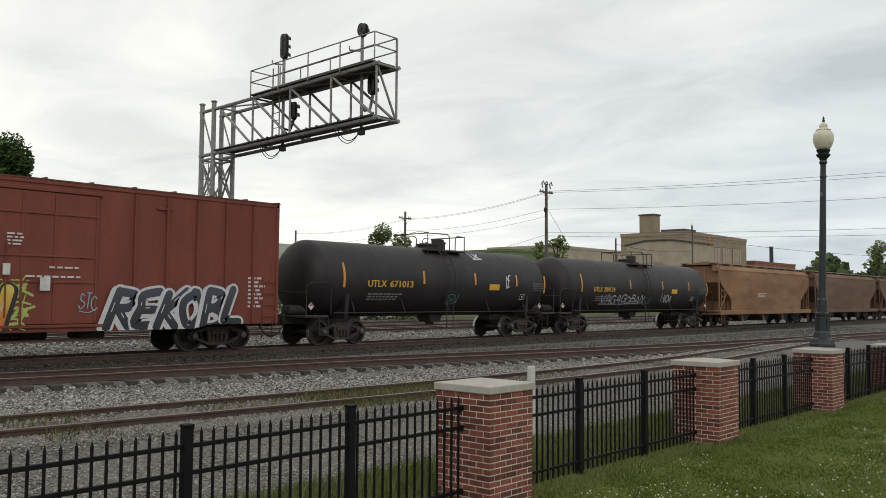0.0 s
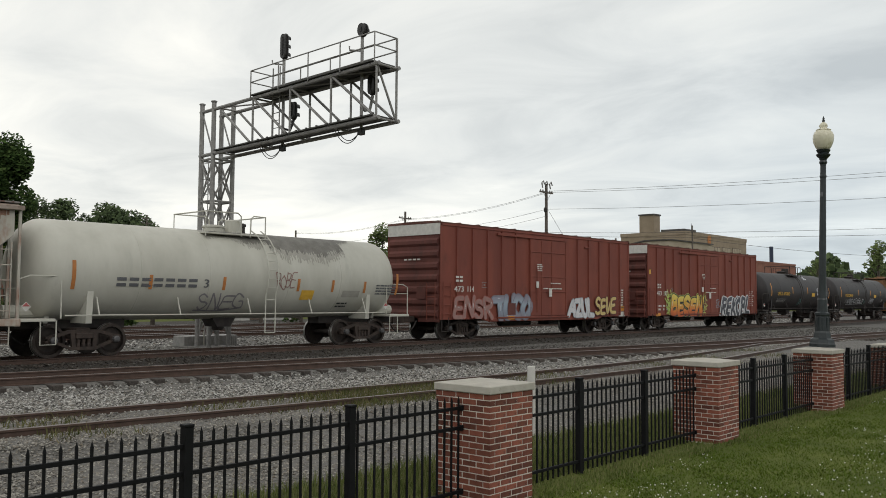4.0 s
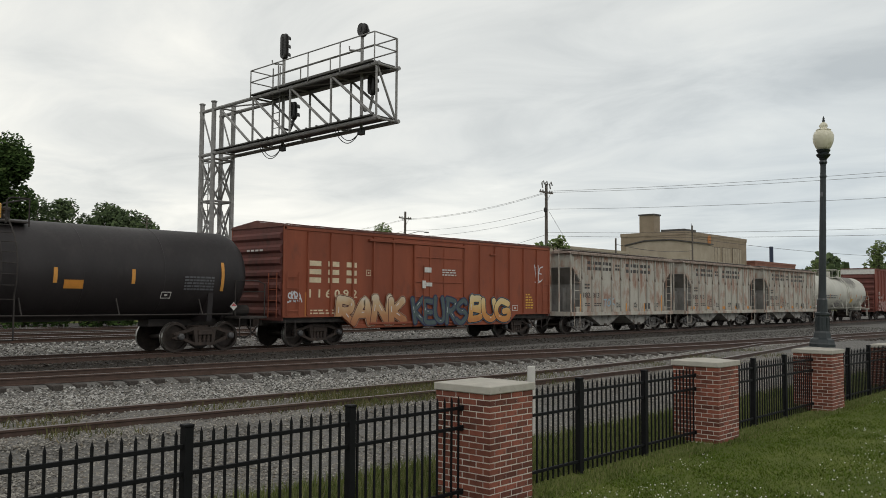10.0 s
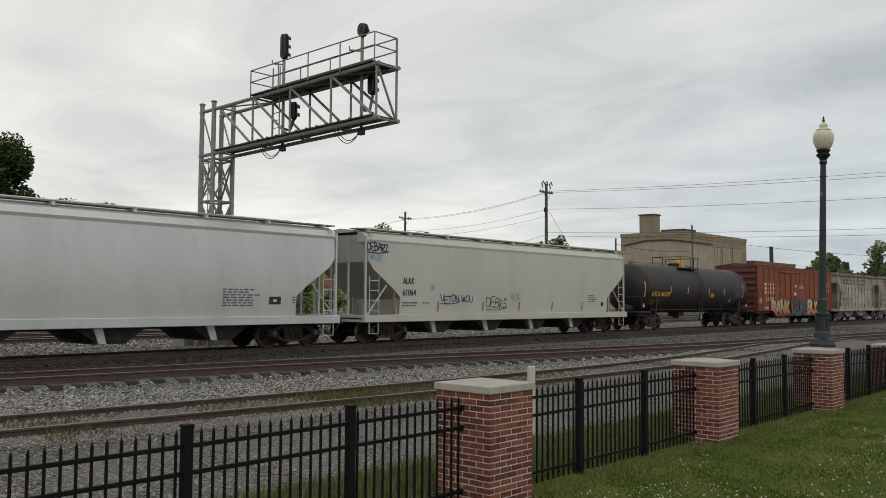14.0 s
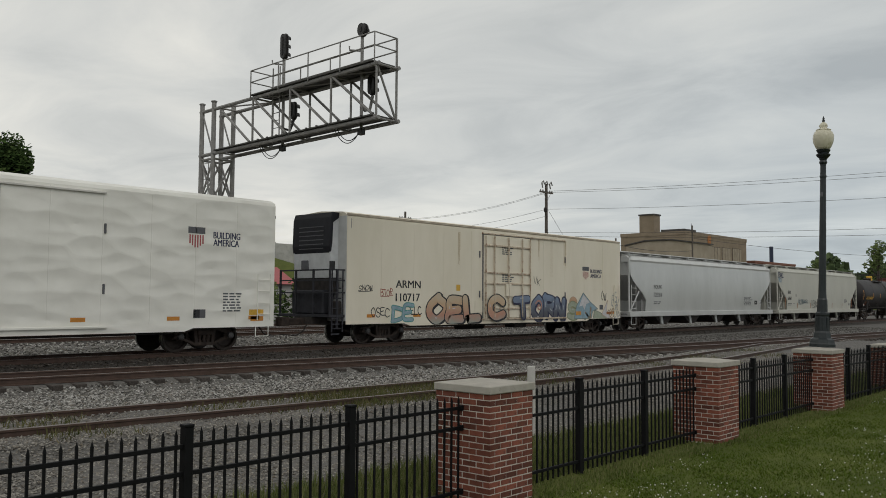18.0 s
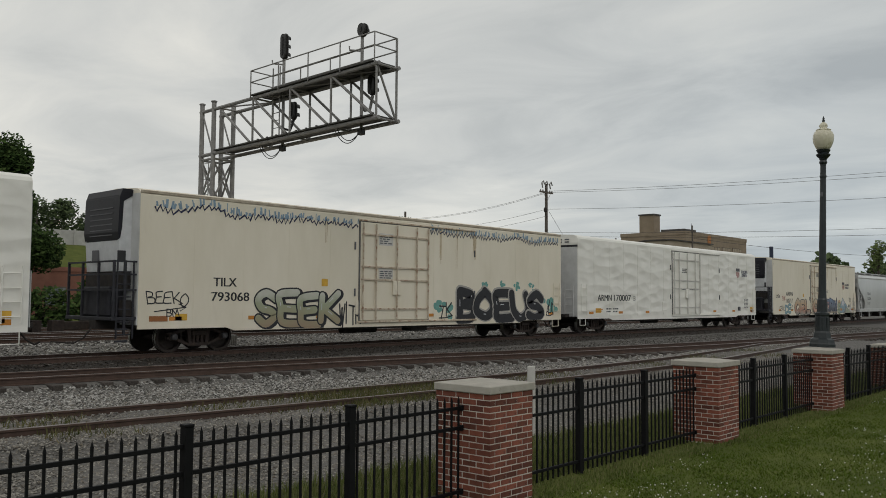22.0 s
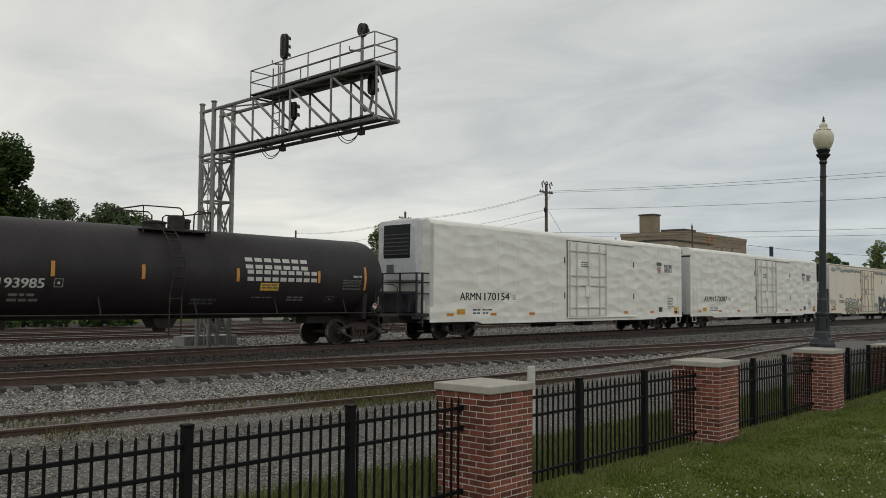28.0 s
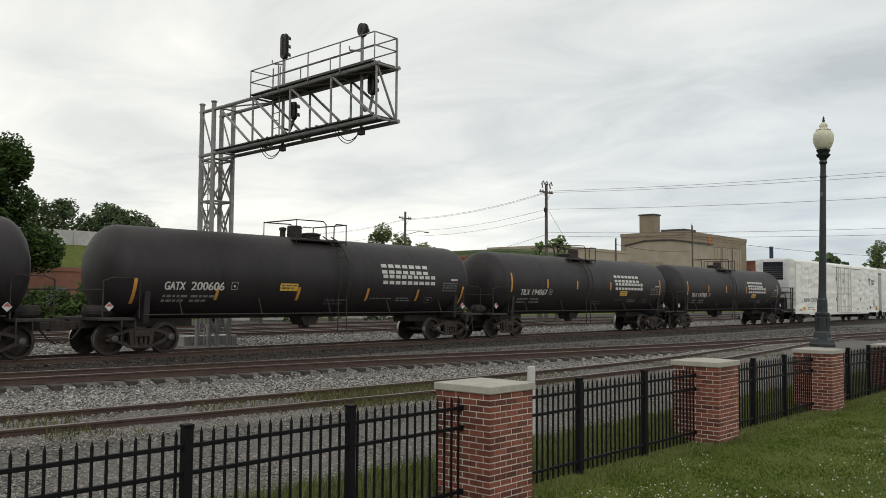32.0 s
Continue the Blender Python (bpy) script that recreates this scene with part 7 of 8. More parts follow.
    text_on(c, "UTLX", -6.44, 1.94, 0.95, 0.26, M_YELLOW, yf, 0.006, 0.006)
    text_on(c, "647670", -5.37, 1.94, 1.0, 0.26, M_YELLOW, yf, 0.006, 0.006)
    small_print(c, -6.5, 1.68, 3, 1.45, M_RUSTORANGE, yf)
    plate(c, "warning_plate", 1.1, 1.64, 1.92, 2.16, M_ORANGE, yf, "orange warning panel")
    plate(c, "data_panel", 4.77, 5.8, 1.92, 2.38, M_DKGREY, yf)
    notice_frame(c, 4.05, 1.66, 0.33, 0.2, M_WHITE, yf)
    # two long pale hoppers
    c, h, yf = smooth_hopper(-120.95, -102.0, 4.22, M_PALEHOP, "long pale grey covered hopper with smooth bowed sides and small tags", 4)
    text_on(c, "ALAX", -7.44, 2.27, 0.62, 0.25, M_BLACK, yf, bold=0.006)
    text_on(c, "61064", -7.43, 1.82, 0.72, 0.25, M_BLACK, yf, bold=0.006)
    small_print(c, -7.43, 1.52, 2, 0.8, M_DKGREY, yf, 0.11)
    small_print(c, -6.3, 1.52, 1, 0.35, M_DKGREY, yf)
    notice_frame(c, -5.85, 2.05, 0.2, 0.2, M_DKGREY, yf)
    small_print(c, 5.8, 1.9, 4, 0.7, M_DKGREY, yf)
    plate(c, "data_panel", 7.0, 7.25, 1.4, 1.6, M_BLACK, yf)
    for k, x in enumerate((-7.98, -5.44, -2.58, 0.0, 2.6, 5.2, 7.8)):
        plate(c, "reflector", x, x + 0.09, 1.2, 2.0 if k in (0, 6) else 1.6, M_RUSTORANGE, yf, "dull orange reflective strip", 0.06)
    scribble(c, "DEBARZ", -9.3, 3.47, 1.1, 0.3, G_NAVY, yf, 61, 0.05)
    scribble(c, "WOK", -9.2, 3.12, 0.7, 0.32, G_BLUE, yf, 65, 0.04, False)
    scribble(c, "VETON", -5.25, 1.55, 1.15, 0.3, G_INKTEAL, yf, 62, 0.045)
    scribble(c, "WOU", -3.95, 1.6, 0.75, 0.26, G_INKTEAL, yf, 66, 0.04, False)
    scribble(c, "DEBRS", -2.28, 1.32, 1.45, 0.42, G_BLACK, yf, 63, 0.035)
    scribble(c, "WOK", -0.6, 1.66, 0.75, 0.3, G_GREY, yf, 67, 0.035, False)
    c, h, yf = smooth_hopper(-142.3, -122.15, 4.22, M_SILVHOP, "long glossy silver-grey covered hopper with smooth bowed sides", 4)
    for r in range(7):
        small_print(c, 5.25, 1.94 - 0.085 * r, 1, 1.25, M_DKGREY, yf, 0.085)
    plate(c, "data_panel", 7.03, 7.28, 1.48, 1.74, M_BLACK, yf)
    plate(c, "notice_plate", 7.28, 7.53, 1.48, 1.74, M_BLACK, yf, "black data panel")
    notice_frame(c, 7.03, 1.47, 0.5, 0.28, M_WHITE, yf, 0.012)
    small_print(c, 8.0, 1.7, 3, 0.35, M_DKGREY, yf, 0.09)
    sill_face = (lambda z: -HW - 0.016)
    for x in (-8.4, -5.4, -2.6, 0.23, 3.0, 5.92, 8.6):
        plate(c, "reflector", x, x + 0.46, 0.88, 0.97, M_RUSTORANGE, sill_face, "dull orange reflective decal")
    small_print(c, 1.45, 0.96, 1, 0.9, M_DKGREY, sill_face, 0.12)
    text_on(c, "EQUX", -7.27, 2.34, 0.92, 0.24, M_BLACK, yf)
    text_on(c, "12334", -7.27, 1.9, 0.95, 0.25, M_BLACK, yf)
    small_print(c, -7.27, 1.6, 2, 0.9, M_DKGREY, yf, 0.1)
    # refrigerator cars
    c, h, yf = reefer(-162.44, -143.2, 4.76, M_REEFER, "cream refrigerator car with dense pastel graffiti low on its side", -1, panel_lines=11, door=(-1.85, 1.5), dark_unit=True, end_m=M_GREYEND)
    text_on(c, "ARMN", -7.12, 2.12, 1.37, 0.29, M_BLACK, yf)
    text_on(c, "110717", -7.12, 1.60, 1.33, 0.31, M_BLACK, yf)
    near_face = (lambda z: -HW - 0.115)
    graffiti(c, "OEL", -5.4, 0.70, 3.5, 1.25, G_CORAL, G_BLACK, None, flat, 71, 0.27, 0.04, (0.05, -0.02), 0, "peach and coral graffiti letters with black outlines")
    graffiti(c, "C", -1.75, 0.70, 1.45, 1.2, G_CORAL, G_BLACK, None, near_face, 72, 0.27, 0.04, (0.04, -0.02), 0, "peach graffiti letter on the door")
    graffiti(c, "T", 0.2, 0.74, 1.25, 1.16, G_BLUESTEEL, G_NAVY, None, near_face, 86, 0.24, 0.04, (0.03, -0.03), 0, "blue graffiti letter on the door")
    graffiti(c, "ORN", 1.62, 0.72, 2.95, 1.2, G_BLUESTEEL, G_NAVY, None, flat, 73, 0.23, 0.05, (0.06, -0.02), 0, "steel blue and navy graffiti letters")
    curl = [(2.25 + 0.05 * q / 2 * math.cos(0.75 * q), 1.4 + 0.05 * q / 2 * math.sin(0.75 * q)) for q in range(13)]
    bm = B()
    band_of(bm, curl, 0.075, flat, 0.0185)
    part("scribble", bm, G_PINK, c, "pinkish sprayed spiral")
    graffiti(c, "DE", -7.4, 0.8, 1.35, 0.72, G_PALEBLUE, G_TEAL, None, flat, 74, 0.16, 0.05)
    scribble(c, "OSEC", -8.4, 1.06, 0.95, 0.34, G_BLACK, yf, 75, 0.035, False)
    scribble(c, "ELC", -6.32, 1.05, 0.62, 0.32, G_BLACK, yf, 78, 0.04, False)
    scribble(c, "SNOW", -9.05, 1.99, 0.72, 0.2, G_BLACK, yf, 76, 0.025)
    scribble(c, "BTOR", -7.93, 1.82, 0.65, 0.25, G_BRICKRED, yf, 77, 0.025)
    disc = [(5.12 + 0.34 * math.cos(a), 1.58 + 0.28 * math.sin(a)) for a in (math.pi * q / 8 for q in range(16))]
    sprayed_shape(c, disc, G_PEACH, G_PEACHDK, flat, 0.009, 0.03, "peach sprayed sun")
    sprayed_shape(c, [(5.2, 0.78), (5.42, 1.42), (6.02, 2.06), (6.65, 1.62), (7.36, 1.26), (6.9, 1.16), (6.75, 0.78)], G_PALEBLUE, G_DKSAGE, flat, 0.011, 0.035, "pale blue sprayed mountain")
    sprayed_shape(c, [(6.02, 2.0), (5.62, 1.36), (5.95, 1.42), (6.12, 1.2), (6.3, 1.5), (6.62, 1.58)], G_PALEWHITE, G_PALEBLUE, flat, 0.0135, 0.02, "white sprayed snow cap")
    sprayed_shape(c, [(6.9, 0.74), (7.06, 1.2), (7.6, 1.08), (8.35, 0.74)], G_SAGE, G_DKSAGE, flat, 0.012, 0.03, "sage green sprayed wedge")
    sprayed_shape(c, [(7.75, 0.98), (8.33, 1.7), (8.22, 1.2), (8.62, 0.76), (8.3, 0.78)], G_PALEWHITE, G_PEACHDK, flat, 0.0145, 0.03, "chalky sprayed curl")
    graffiti(c, "S", 4.55, 0.72, 1.15, 1.02, G_SAGE, G_OLIVE, None, flat, 79, 0.22, 0.04, (0.05, -0.03), 0, "sage green graffiti letter")
    graffiti(c, "RI", 6.05, 0.74, 0.95, 0.66, G_TANBROWN, G_DKSAGE, None, flat, 81, 0.16, 0.05)
    plate(c, "notice_plate", 7.55, 7.9, 1.22, 1.46, M_DKGREY, yf, "dark grey notice plate")
    plate(c, "reflector", 5.34, 5.8, 0.96, 1.14, M_AMBER, lambda z: -HW - 0.016, "amber reflective decal")
    plate(c, "reflector", 8.2, 8.66, 0.98, 1.1, M_RUSTORANGE, lambda z: -HW - 0.016, "dull orange reflective decal")
    scribble(c, "OW", 7.72, 1.72, 0.5, 0.42, G_BLACK, yf, 82, 0.03, False)
    scribble(c, "SOR", 8.3, 0.86, 0.7, 0.4, G_TANBROWN, yf, 83, 0.04)
    scribble(c, "ERS", 8.75, 1.5, 0.5, 0.62, G_GREY, yf, 84, 0.03)
    scribble(c, "BK", 9.0, 0.9, 0.5, 0.8, G_GREY, yf, 85, 0.035)
    scribble(c, "VK", 1.85, 2.42, 0.5, 0.3, G_BLACK, yf, 80, 0.025, False)
    plate(c, "notice_plate", -3.6, -3.35, 2.05, 2.3, M_YELLOW, yf, "small yellow notice")
    for zz in (3.95, 2.75):
        small_print(c, -0.6, zz, 4, 0.7, M_DKGREY, lambda z: -HW - 0.058, 0.09)
    plate(c, "corner_decal", -9.6, -9.42, 4.25, 4.6, M_NAVY, yf)
    shield(c, 6.0, 3.0, yf)
    text_on(c, "BUILDING", 6.7, 3.06, 1.05, 0.19, M_NAVY, yf)
    text_on(c, "AMERICA", 6.7, 2.82, 1.0, 0.19, M_NAVY, yf)
    for (s0, s1, u, num, lab) in ((-187.9, -165.64, 0, "170007", "white refrigerator car with softly dented sides"),
                                  (-236.5, -214.18, 0, "170087", "white refrigerator car with softly dented sides"),
                                  (-259.6, -237.7, -1, "170154", "white refrigerator car with softly dented sides and a cooling unit")):
        c, h, yf = reefer(s0, s1, 4.84, M_PUFF, lab, u, panel_lines=15)
        dx = 11.16 - h
        text_on(c, "ARMN", -9.34 + dx, 1.66, 1.37, 0.32, M_BLACK, yf)
        text_on(c, num, -7.74 + dx, 1.66, 1.75, 0.33, M_BLACK, yf)
        notice_frame(c, -5.74 + dx, 1.69, 0.24, 0.22, M_DKGREY, yf)
        small_print(c, -8.5 + dx, 1.22, 2, 0.5, M_DKGREY, yf, 0.14)
        small_print(c, -7.85 + dx, 1.22, 2, 0.45, M_DKGREY, yf, 0.14)
        shield(c, 7.92, 3.5, yf)
        text_on(c, "BUILDING", 8.77, 3.54, 0.98, 0.21, M_NAVY, yf)
        text_on(c, "AMERICA", 8.77, 3.31, 0.94, 0.21, M_NAVY, yf)
        plate(c, "warning_plate", h - 0.98, h - 0.42, 1.14, 1.32, M_YELLOW, yf, "yellow warning panel")
        plate(c, "warning_plate", h - 0.92, h - 0.42, 0.95, 1.1, M_ORANGE, yf, "orange warning panel")
        plate(c, "warning_plate", -h + 1.62, -h + 2.15, 1.06, 1.29, M_YELLOW, yf, "yellow warning panel")
        small_print(c, -h + 1.68, 1.2, 2, 0.4, M_ORANGE, lambda z: -HW - 0.006, 0.08)
        plate(c, "data_panel", 8.12, 8.34, 1.07, 1.33, M_BLACK, yf)
        plate(c, "notice_plate", 8.34, 8.54, 1.07, 1.33, M_DKGREY, yf)
        small_print(c, 9.16, 1.8, 7, 0.65, M_DKGREY, yf, 0.09)
        small_print(c, 0.0, 3.55, 3, 0.6, M_DKGREY, lambda z: -HW - 0.055)
        small_print(c, 0.0, 2.35, 1, 2.2, M_DKGREY, lambda z: -HW - 0.055, 0.06)
    c, h, yf = reefer(-211.1, -189.4, 4.80, M_REEFER, "cream refrigerator car with bold black graffiti and zigzag line", -1, door=(-2.2, 1.45), panel_lines=12, dark_unit=True, end_m=M_GREYEND)
    text_on(c, "TILX", -8.35, 2.05, 0.84, 0.27, M_BLACK, yf)
    text_on(c, "793068", -8.42, 1.59, 1.4, 0.28, M_BLACK, yf)
    graffiti(c, "SEEK", -6.9, 0.68, 3.85, 1.32, G_MOSS, G_BLACK, None, flat, 81, 0.19, 0.04, (0.06, -0.02), 0, "olive and tan graffiti letters with black block shadows")
    graffiti(c, "BOEUS", 3.05, 0.66, 6.5, 1.55, G_BLACK, G_GREYHAZE, None, flat, 82, 0.25, 0.03, (-0.02, 0.02), 0, "bold black graffiti letters with a pale rim")
    scribble(c, "TK", 2.15, 1.0, 0.8, 0.5, G_BLACK, yf, 83, 0.06)
    puffs(c, 1.95, 3.0, 0.95, 1.6, yf, 83)
    scribble(c, "ALO", 9.65, 1.05, 0.6, 0.55, G_BLACK, yf, 84, 0.05)
    puffs(c, 9.35, 10.4, 1.0, 1.8, yf, 84)
    for x in (4.9, 6.1, 7.2, 8.3):
        puffs(c, x, x + 0.35, 2.15, 2.45, yf, int(x * 10))
    scribble(c, "WITA", -3.15, 0.8, 1.0, 0.75, G_BLACK, yf, 85, 0.06, False)
    scribble(c, "BEEKO", -10.6, 1.47, 1.4, 0.36, G_BLACK, yf, 86, 0.035, False)
    band = B()
    for pts in ([(-10.35, 1.27), (-9.3, 1.4)], [(-9.55, 1.5), (-9.28, 1.4), (-9.5, 1.28)]):
        stroke(band, pts, 0.03, yf, 0.007)
    part("scribble", band, G_BLACK, c, "sprayed arrow")
    scribble(c, "BM", -9.95, 1.1, 0.4, 0.22, G_BLACK, yf, 89, 0.03, False)
    plate(c, "notice_plate", -4.0, -3.72, 2.12, 2.38, M_YELLOW, yf, "small yellow notice")
    for zz in (3.75, 2.45):
        plate(c, "notice_plate", -1.3, -0.55, zz - 0.05, zz + 0.4, M_BARGREY, lambda z: -HW - 0.052)
        small_print(c, -1.25, zz + 0.25, 4, 0.6, M_DKGREY, lambda z: -HW - 0.058, 0.08)
    drips(c, -10.4, -2.3, 4.5, yf, G_NAVY, 87)
    drips(c, 1.6, 10.6, 4.5, yf, G_NAVY, 88)
    plate(c, "corner_decal", -10.83, -10.68, 4.1, 4.65, M_NAVY, yf)
    plate(c, "warning_plate", -10.5, -9.9, 0.98, 1.14, M_RUSTORANGE, yf, "dull orange panel")
    plate(c, "warning_plate", -9.65, -9.25, 1.0, 1.2, M_YELLOW, yf, "yellow warning panel")
    # black tanks with large white lettering
    for i, (s0, s1, num) in enumerate(((-278.55, -261.6, "193985"), (-295.9, -279.5, "194067"), (-313.5, -297.2, "200606"), (-332.1, -315.3, "194099"))):
        ln = (s1 - s0) / 2
        c, h, yf = tankcar(s0, s1, 1.44, 2.45, M_TANK, "clean black tank car with large white lettering and yellow strips", -0.45 if i != 2 else -0.05, "black",
                           strips=[(-ln * 0.87, 2.05, 0.84), (-ln * 0.53, 2.24, 0.42), (-ln * 0.22, 2.23, 0.42), (ln * 0.165, 2.22, 0.42), (ln * 0.56, 2.23, 0.42), (ln * 0.82, 2.0, 0.85)]
                           if i != 2 else [(-7.45, 1.5, 0.75), (-4.65, 1.62, 0.45), (-1.43, 1.62, 0.45), (1.8, 1.62, 0.45), (4.49, 1.62, 0.45), (7.15, 1.48, 0.75)], flip=-1 if i == 2 else 1, inset=(1.2, 1.25) if i == 2 else (1.4, 1.35))
        xo = 0.25 if i == 0 else 0.0
        text_on(c, "GATX" if num == "200606" else "TILX", -6.45 + 0.1 * (i == 1) - xo, 1.92, 0.69, 0.25, M_WHITE, yf, 0.006, 0.006)
        text_on(c, num, -5.55 + 0.1 * (i == 1) - xo, 1.92, 1.17, 0.26, M_WHITE, yf, 0.006, 0.006)
        notice_frame(c, -4.12 - xo, 1.95, 0.24, 0.23, M_WHITE, yf, 0.012)
        small_print(c, -6.45, 1.70, 2, 0.7, M_FADELET, yf, 0.14)
        small_print(c, -5.5, 1.70, 2, 0.8, M_FADELET, yf, 0.14)
        lx = {0: 1.75, 1: 1.83, 2: 2.5, 3: 1.85}[i]
        word_bars(c, lx, lx + 2.55, 2.65, 0.36, 7, M_WHITE, yf, "large white lettering")
        word_bars(c, lx + 0.06, lx + 2.95, 2.25, 0.36, 9, M_WHITE, yf, "large white lettering")
        x = lx + 0.6 if i != 2 else -2.2
        plate(c, "warning_plate", x, x + 0.75, 1.94, 2.19, M_YELLOW, yf, "yellow warning panel")
        small_print(c, x + 0.06, 2.1, 2, 0.6, M_DKGREY, lambda z: yf(z) - 0.003, 0.09)
        tank_panel(c, ln * 0.70 if i != 2 else 5.95, yf)
        small_print(c, -ln + 0.75, 2.75, 4, 0.55, M_WHITE, lambda z: -1.16, 0.11)
        notice_frame(c, ln * 0.62, 1.56, 0.4, 0.2, M_FADELET, yf, 0.012)
        small_print(c, -0.1, 1.6, 2, 0.9, M_DKGREY, yf, 0.12)
        small_print(c, ln * 0.25, 1.7, 1, 1.0, M_FADELET, yf, 0.06)
        small_print(c, ln * 0.42, 1.7, 2, 0.8, M_FADELET, yf, 0.09)


def spray(name, stops, z0=0.65, z1=1.9):
    """Spray paint that fades from one colour to the next with height above the rail, with misty edges."""
    m = paint(name, stops[0], 0.55)
    nd, ln = m.node_tree.nodes, m.node_tree.links
    tc, sp, nz = nd.new("ShaderNodeTexCoord"), nd.new("ShaderNodeSeparateXYZ"), nd.new("ShaderNodeTexNoise")
    ln.new(tc.outputs["Object"], sp.inputs[0])
    ln.new(tc.outputs["Object"], nz.inputs["Vector"])
    nz.inputs["Scale"].default_value, nz.inputs["Detail"].default_value = 2.2, 4
    mr, ad, r = nd.new("ShaderNodeMapRange"), nd.new("ShaderNodeMath"), nd.new("ShaderNodeValToRGB")
    mr.inputs[1].default_value, mr.inputs[2].default_value = z0, z1
    mr.inputs[3].default_value, mr.inputs[4].default_value = -0.25, 0.75
    ad.operation = "MULTIPLY_ADD"
    ad.inputs[1].default_value = 0.5
    ln.new(sp.outputs[2], mr.inputs[0])
    ln.new(nz.outputs[0], ad.inputs[0])
    ln.new(mr.outputs[0], ad.inputs[2])
    ln.new(ad.outputs[0], r.inputs[0])
    r.color_ramp.elements[0].color, r.color_ramp.elements[1].color = (*stops[0], 1), (*stops[-1], 1)
    for k, col in enumerate(stops[1:-1]):
        r.color_ramp.elements.new((k + 1) / (len(stops) - 1)).color = (*col, 1)
    ln.new(r.outputs[0], nd["Principled BSDF"].inputs["Base Color"])
    return m


G_SUNSET = spray("sunset_spray", [(0.30, 0.045, 0.012), (0.55, 0.13, 0.02), (0.62, 0.34, 0.04), (0.66, 0.52, 0.10)])
G_EMBER = spray("ember_spray", [(0.40, 0.12, 0.03), (0.52, 0.24, 0.06), (0.62, 0.44, 0.18), (0.60, 0.50, 0.30)])
G_EMBERDIM = spray("dull_ember_spray", [(0.30, 0.10, 0.04), (0.40, 0.19, 0.08), (0.50, 0.34, 0.19), (0.58, 0.53, 0.42)])
G_CORAL = spray("coral_spray", [(0.30, 0.34, 0.30), (0.48, 0.25, 0.18), (0.54, 0.38, 0.24), (0.55, 0.46, 0.34)])
G_BLUESTEEL = spray("steel_blue_spray", [(0.05, 0.05, 0.06), (0.09, 0.095, 0.115), (0.15, 0.18, 0.24), (0.19, 0.25, 0.36)])
G_MOSS = spray("moss_spray", [(0.34, 0.25, 0.17), (0.33, 0.30, 0.19), (0.34, 0.37, 0.25), (0.55, 0.55, 0.48)])
G_ICE = spray("faded_ice_spray", [(0.22, 0.16, 0.17), (0.20, 0.22, 0.27), (0.28, 0.34, 0.40), (0.22, 0.18, 0.22)])
M_DULLORANGE, M_FADELET, M_FADEBLACK = paint("worn_orange_reflector", (0.50, 0.19, 0.05)), paint("worn_grey_lettering", (0.26, 0.25, 0.245)), paint("worn_black_lettering", (0.055, 0.048, 0.045))
G_PALEWHITE, G_PALEBLUE, G_FADERED, G_DKRED = paint("spray_chalk_white", (0.62, 0.61, 0.62)), paint("spray_sky_blue", (0.28, 0.40, 0.47)), paint("faded_red_spray", (0.33, 0.10, 0.08)), paint("dark_red_spray", (0.10, 0.028, 0.022))
G_PEACHDK, G_INKTEAL, G_BRICKRED, G_GREYHAZE = paint("pale_peach_rim", (0.50, 0.36, 0.24)), paint("ink_teal_tag", (0.02, 0.08, 0.12)), paint("brick_red_tag", (0.36, 0.08, 0.05)), paint("grey_overspray", (0.42, 0.40, 0.37))
G_FADE, G_FADEBLUE, G_FADEPINK = paint("faded_silver", (0.24, 0.22, 0.24)), paint("faded_blue", (0.16, 0.17, 0.22)), paint("faded_pink", (0.30, 0.17, 0.15))
G_DEEPBLUE, G_YELPALE = paint("spray_deep_blue", (0.09, 0.19, 0.28)), paint("spray_pale_yellow", (0.58, 0.44, 0.17))
G_DULLTEAL = paint("faded_teal", (0.07, 0.10, 0.10))
G_OLIVE, G_SAGE, G_TANBROWN, G_DKSAGE = paint("spray_olive", (0.26, 0.29, 0.17)), paint("spray_sage", (0.38, 0.42, 0.32)), paint("spray_tan", (0.30, 0.22, 0.15)), paint("spray_dark_sage", (0.17, 0.22, 0.20))
G_PEACH = paint("spray_peach", (0.58, 0.36, 0.22))


def puffs(car, x0, x1, z0, z1, yf, seed):
    """A misty patch of teal spray, as overlapping dabs."""
    rnd = random.Random(seed)
    bm = B()
    for k in range(7):
        x, z = rnd.uniform(x0, x1), rnd.uniform(z0, z1)
        r = (z1 - z0) * rnd.uniform(0.25, 0.5)
        band_of(bm, [(x - r * 0.4, z), (x + r * 0.3, z + rnd.uniform(-0.5, 0.5) * r)], r, yf, 0.0025 + 0.00015 * k)
    return tagged(part("spray_puff", bm, G_MISTTEAL, car, "teal spray haze"), kind="stuff")


def notice_frame(car, x, z, w, h, material, yf, t=0.022):
    """A thin painted rectangle with a dab inside."""
    bm = B()
    slab(bm, x, x + w, z, z + t, yf, 0.0085)
    slab(bm, x, x + w, z + h - t, z + h, yf, 0.0085)
    slab(bm, x, x + t, z + t, z + h - t, yf, 0.0085)
    slab(bm, x + w - t, x + w, z + t, z + h - t, yf, 0.0085)
    slab(bm, x + w * 0.35, x + w * 0.65, z + h * 0.35, z + h * 0.65, yf, 0.0085)
    return part("stencil", bm, material, car)


G_SLATE = spray("slate_spray", [(0.022, 0.022, 0.028), (0.03, 0.031, 0.04), (0.04, 0.042, 0.056), (0.06, 0.064, 0.085)])
G_MISTTEAL = paint("mist_teal_spray", (0.16, 0.38, 0.34))


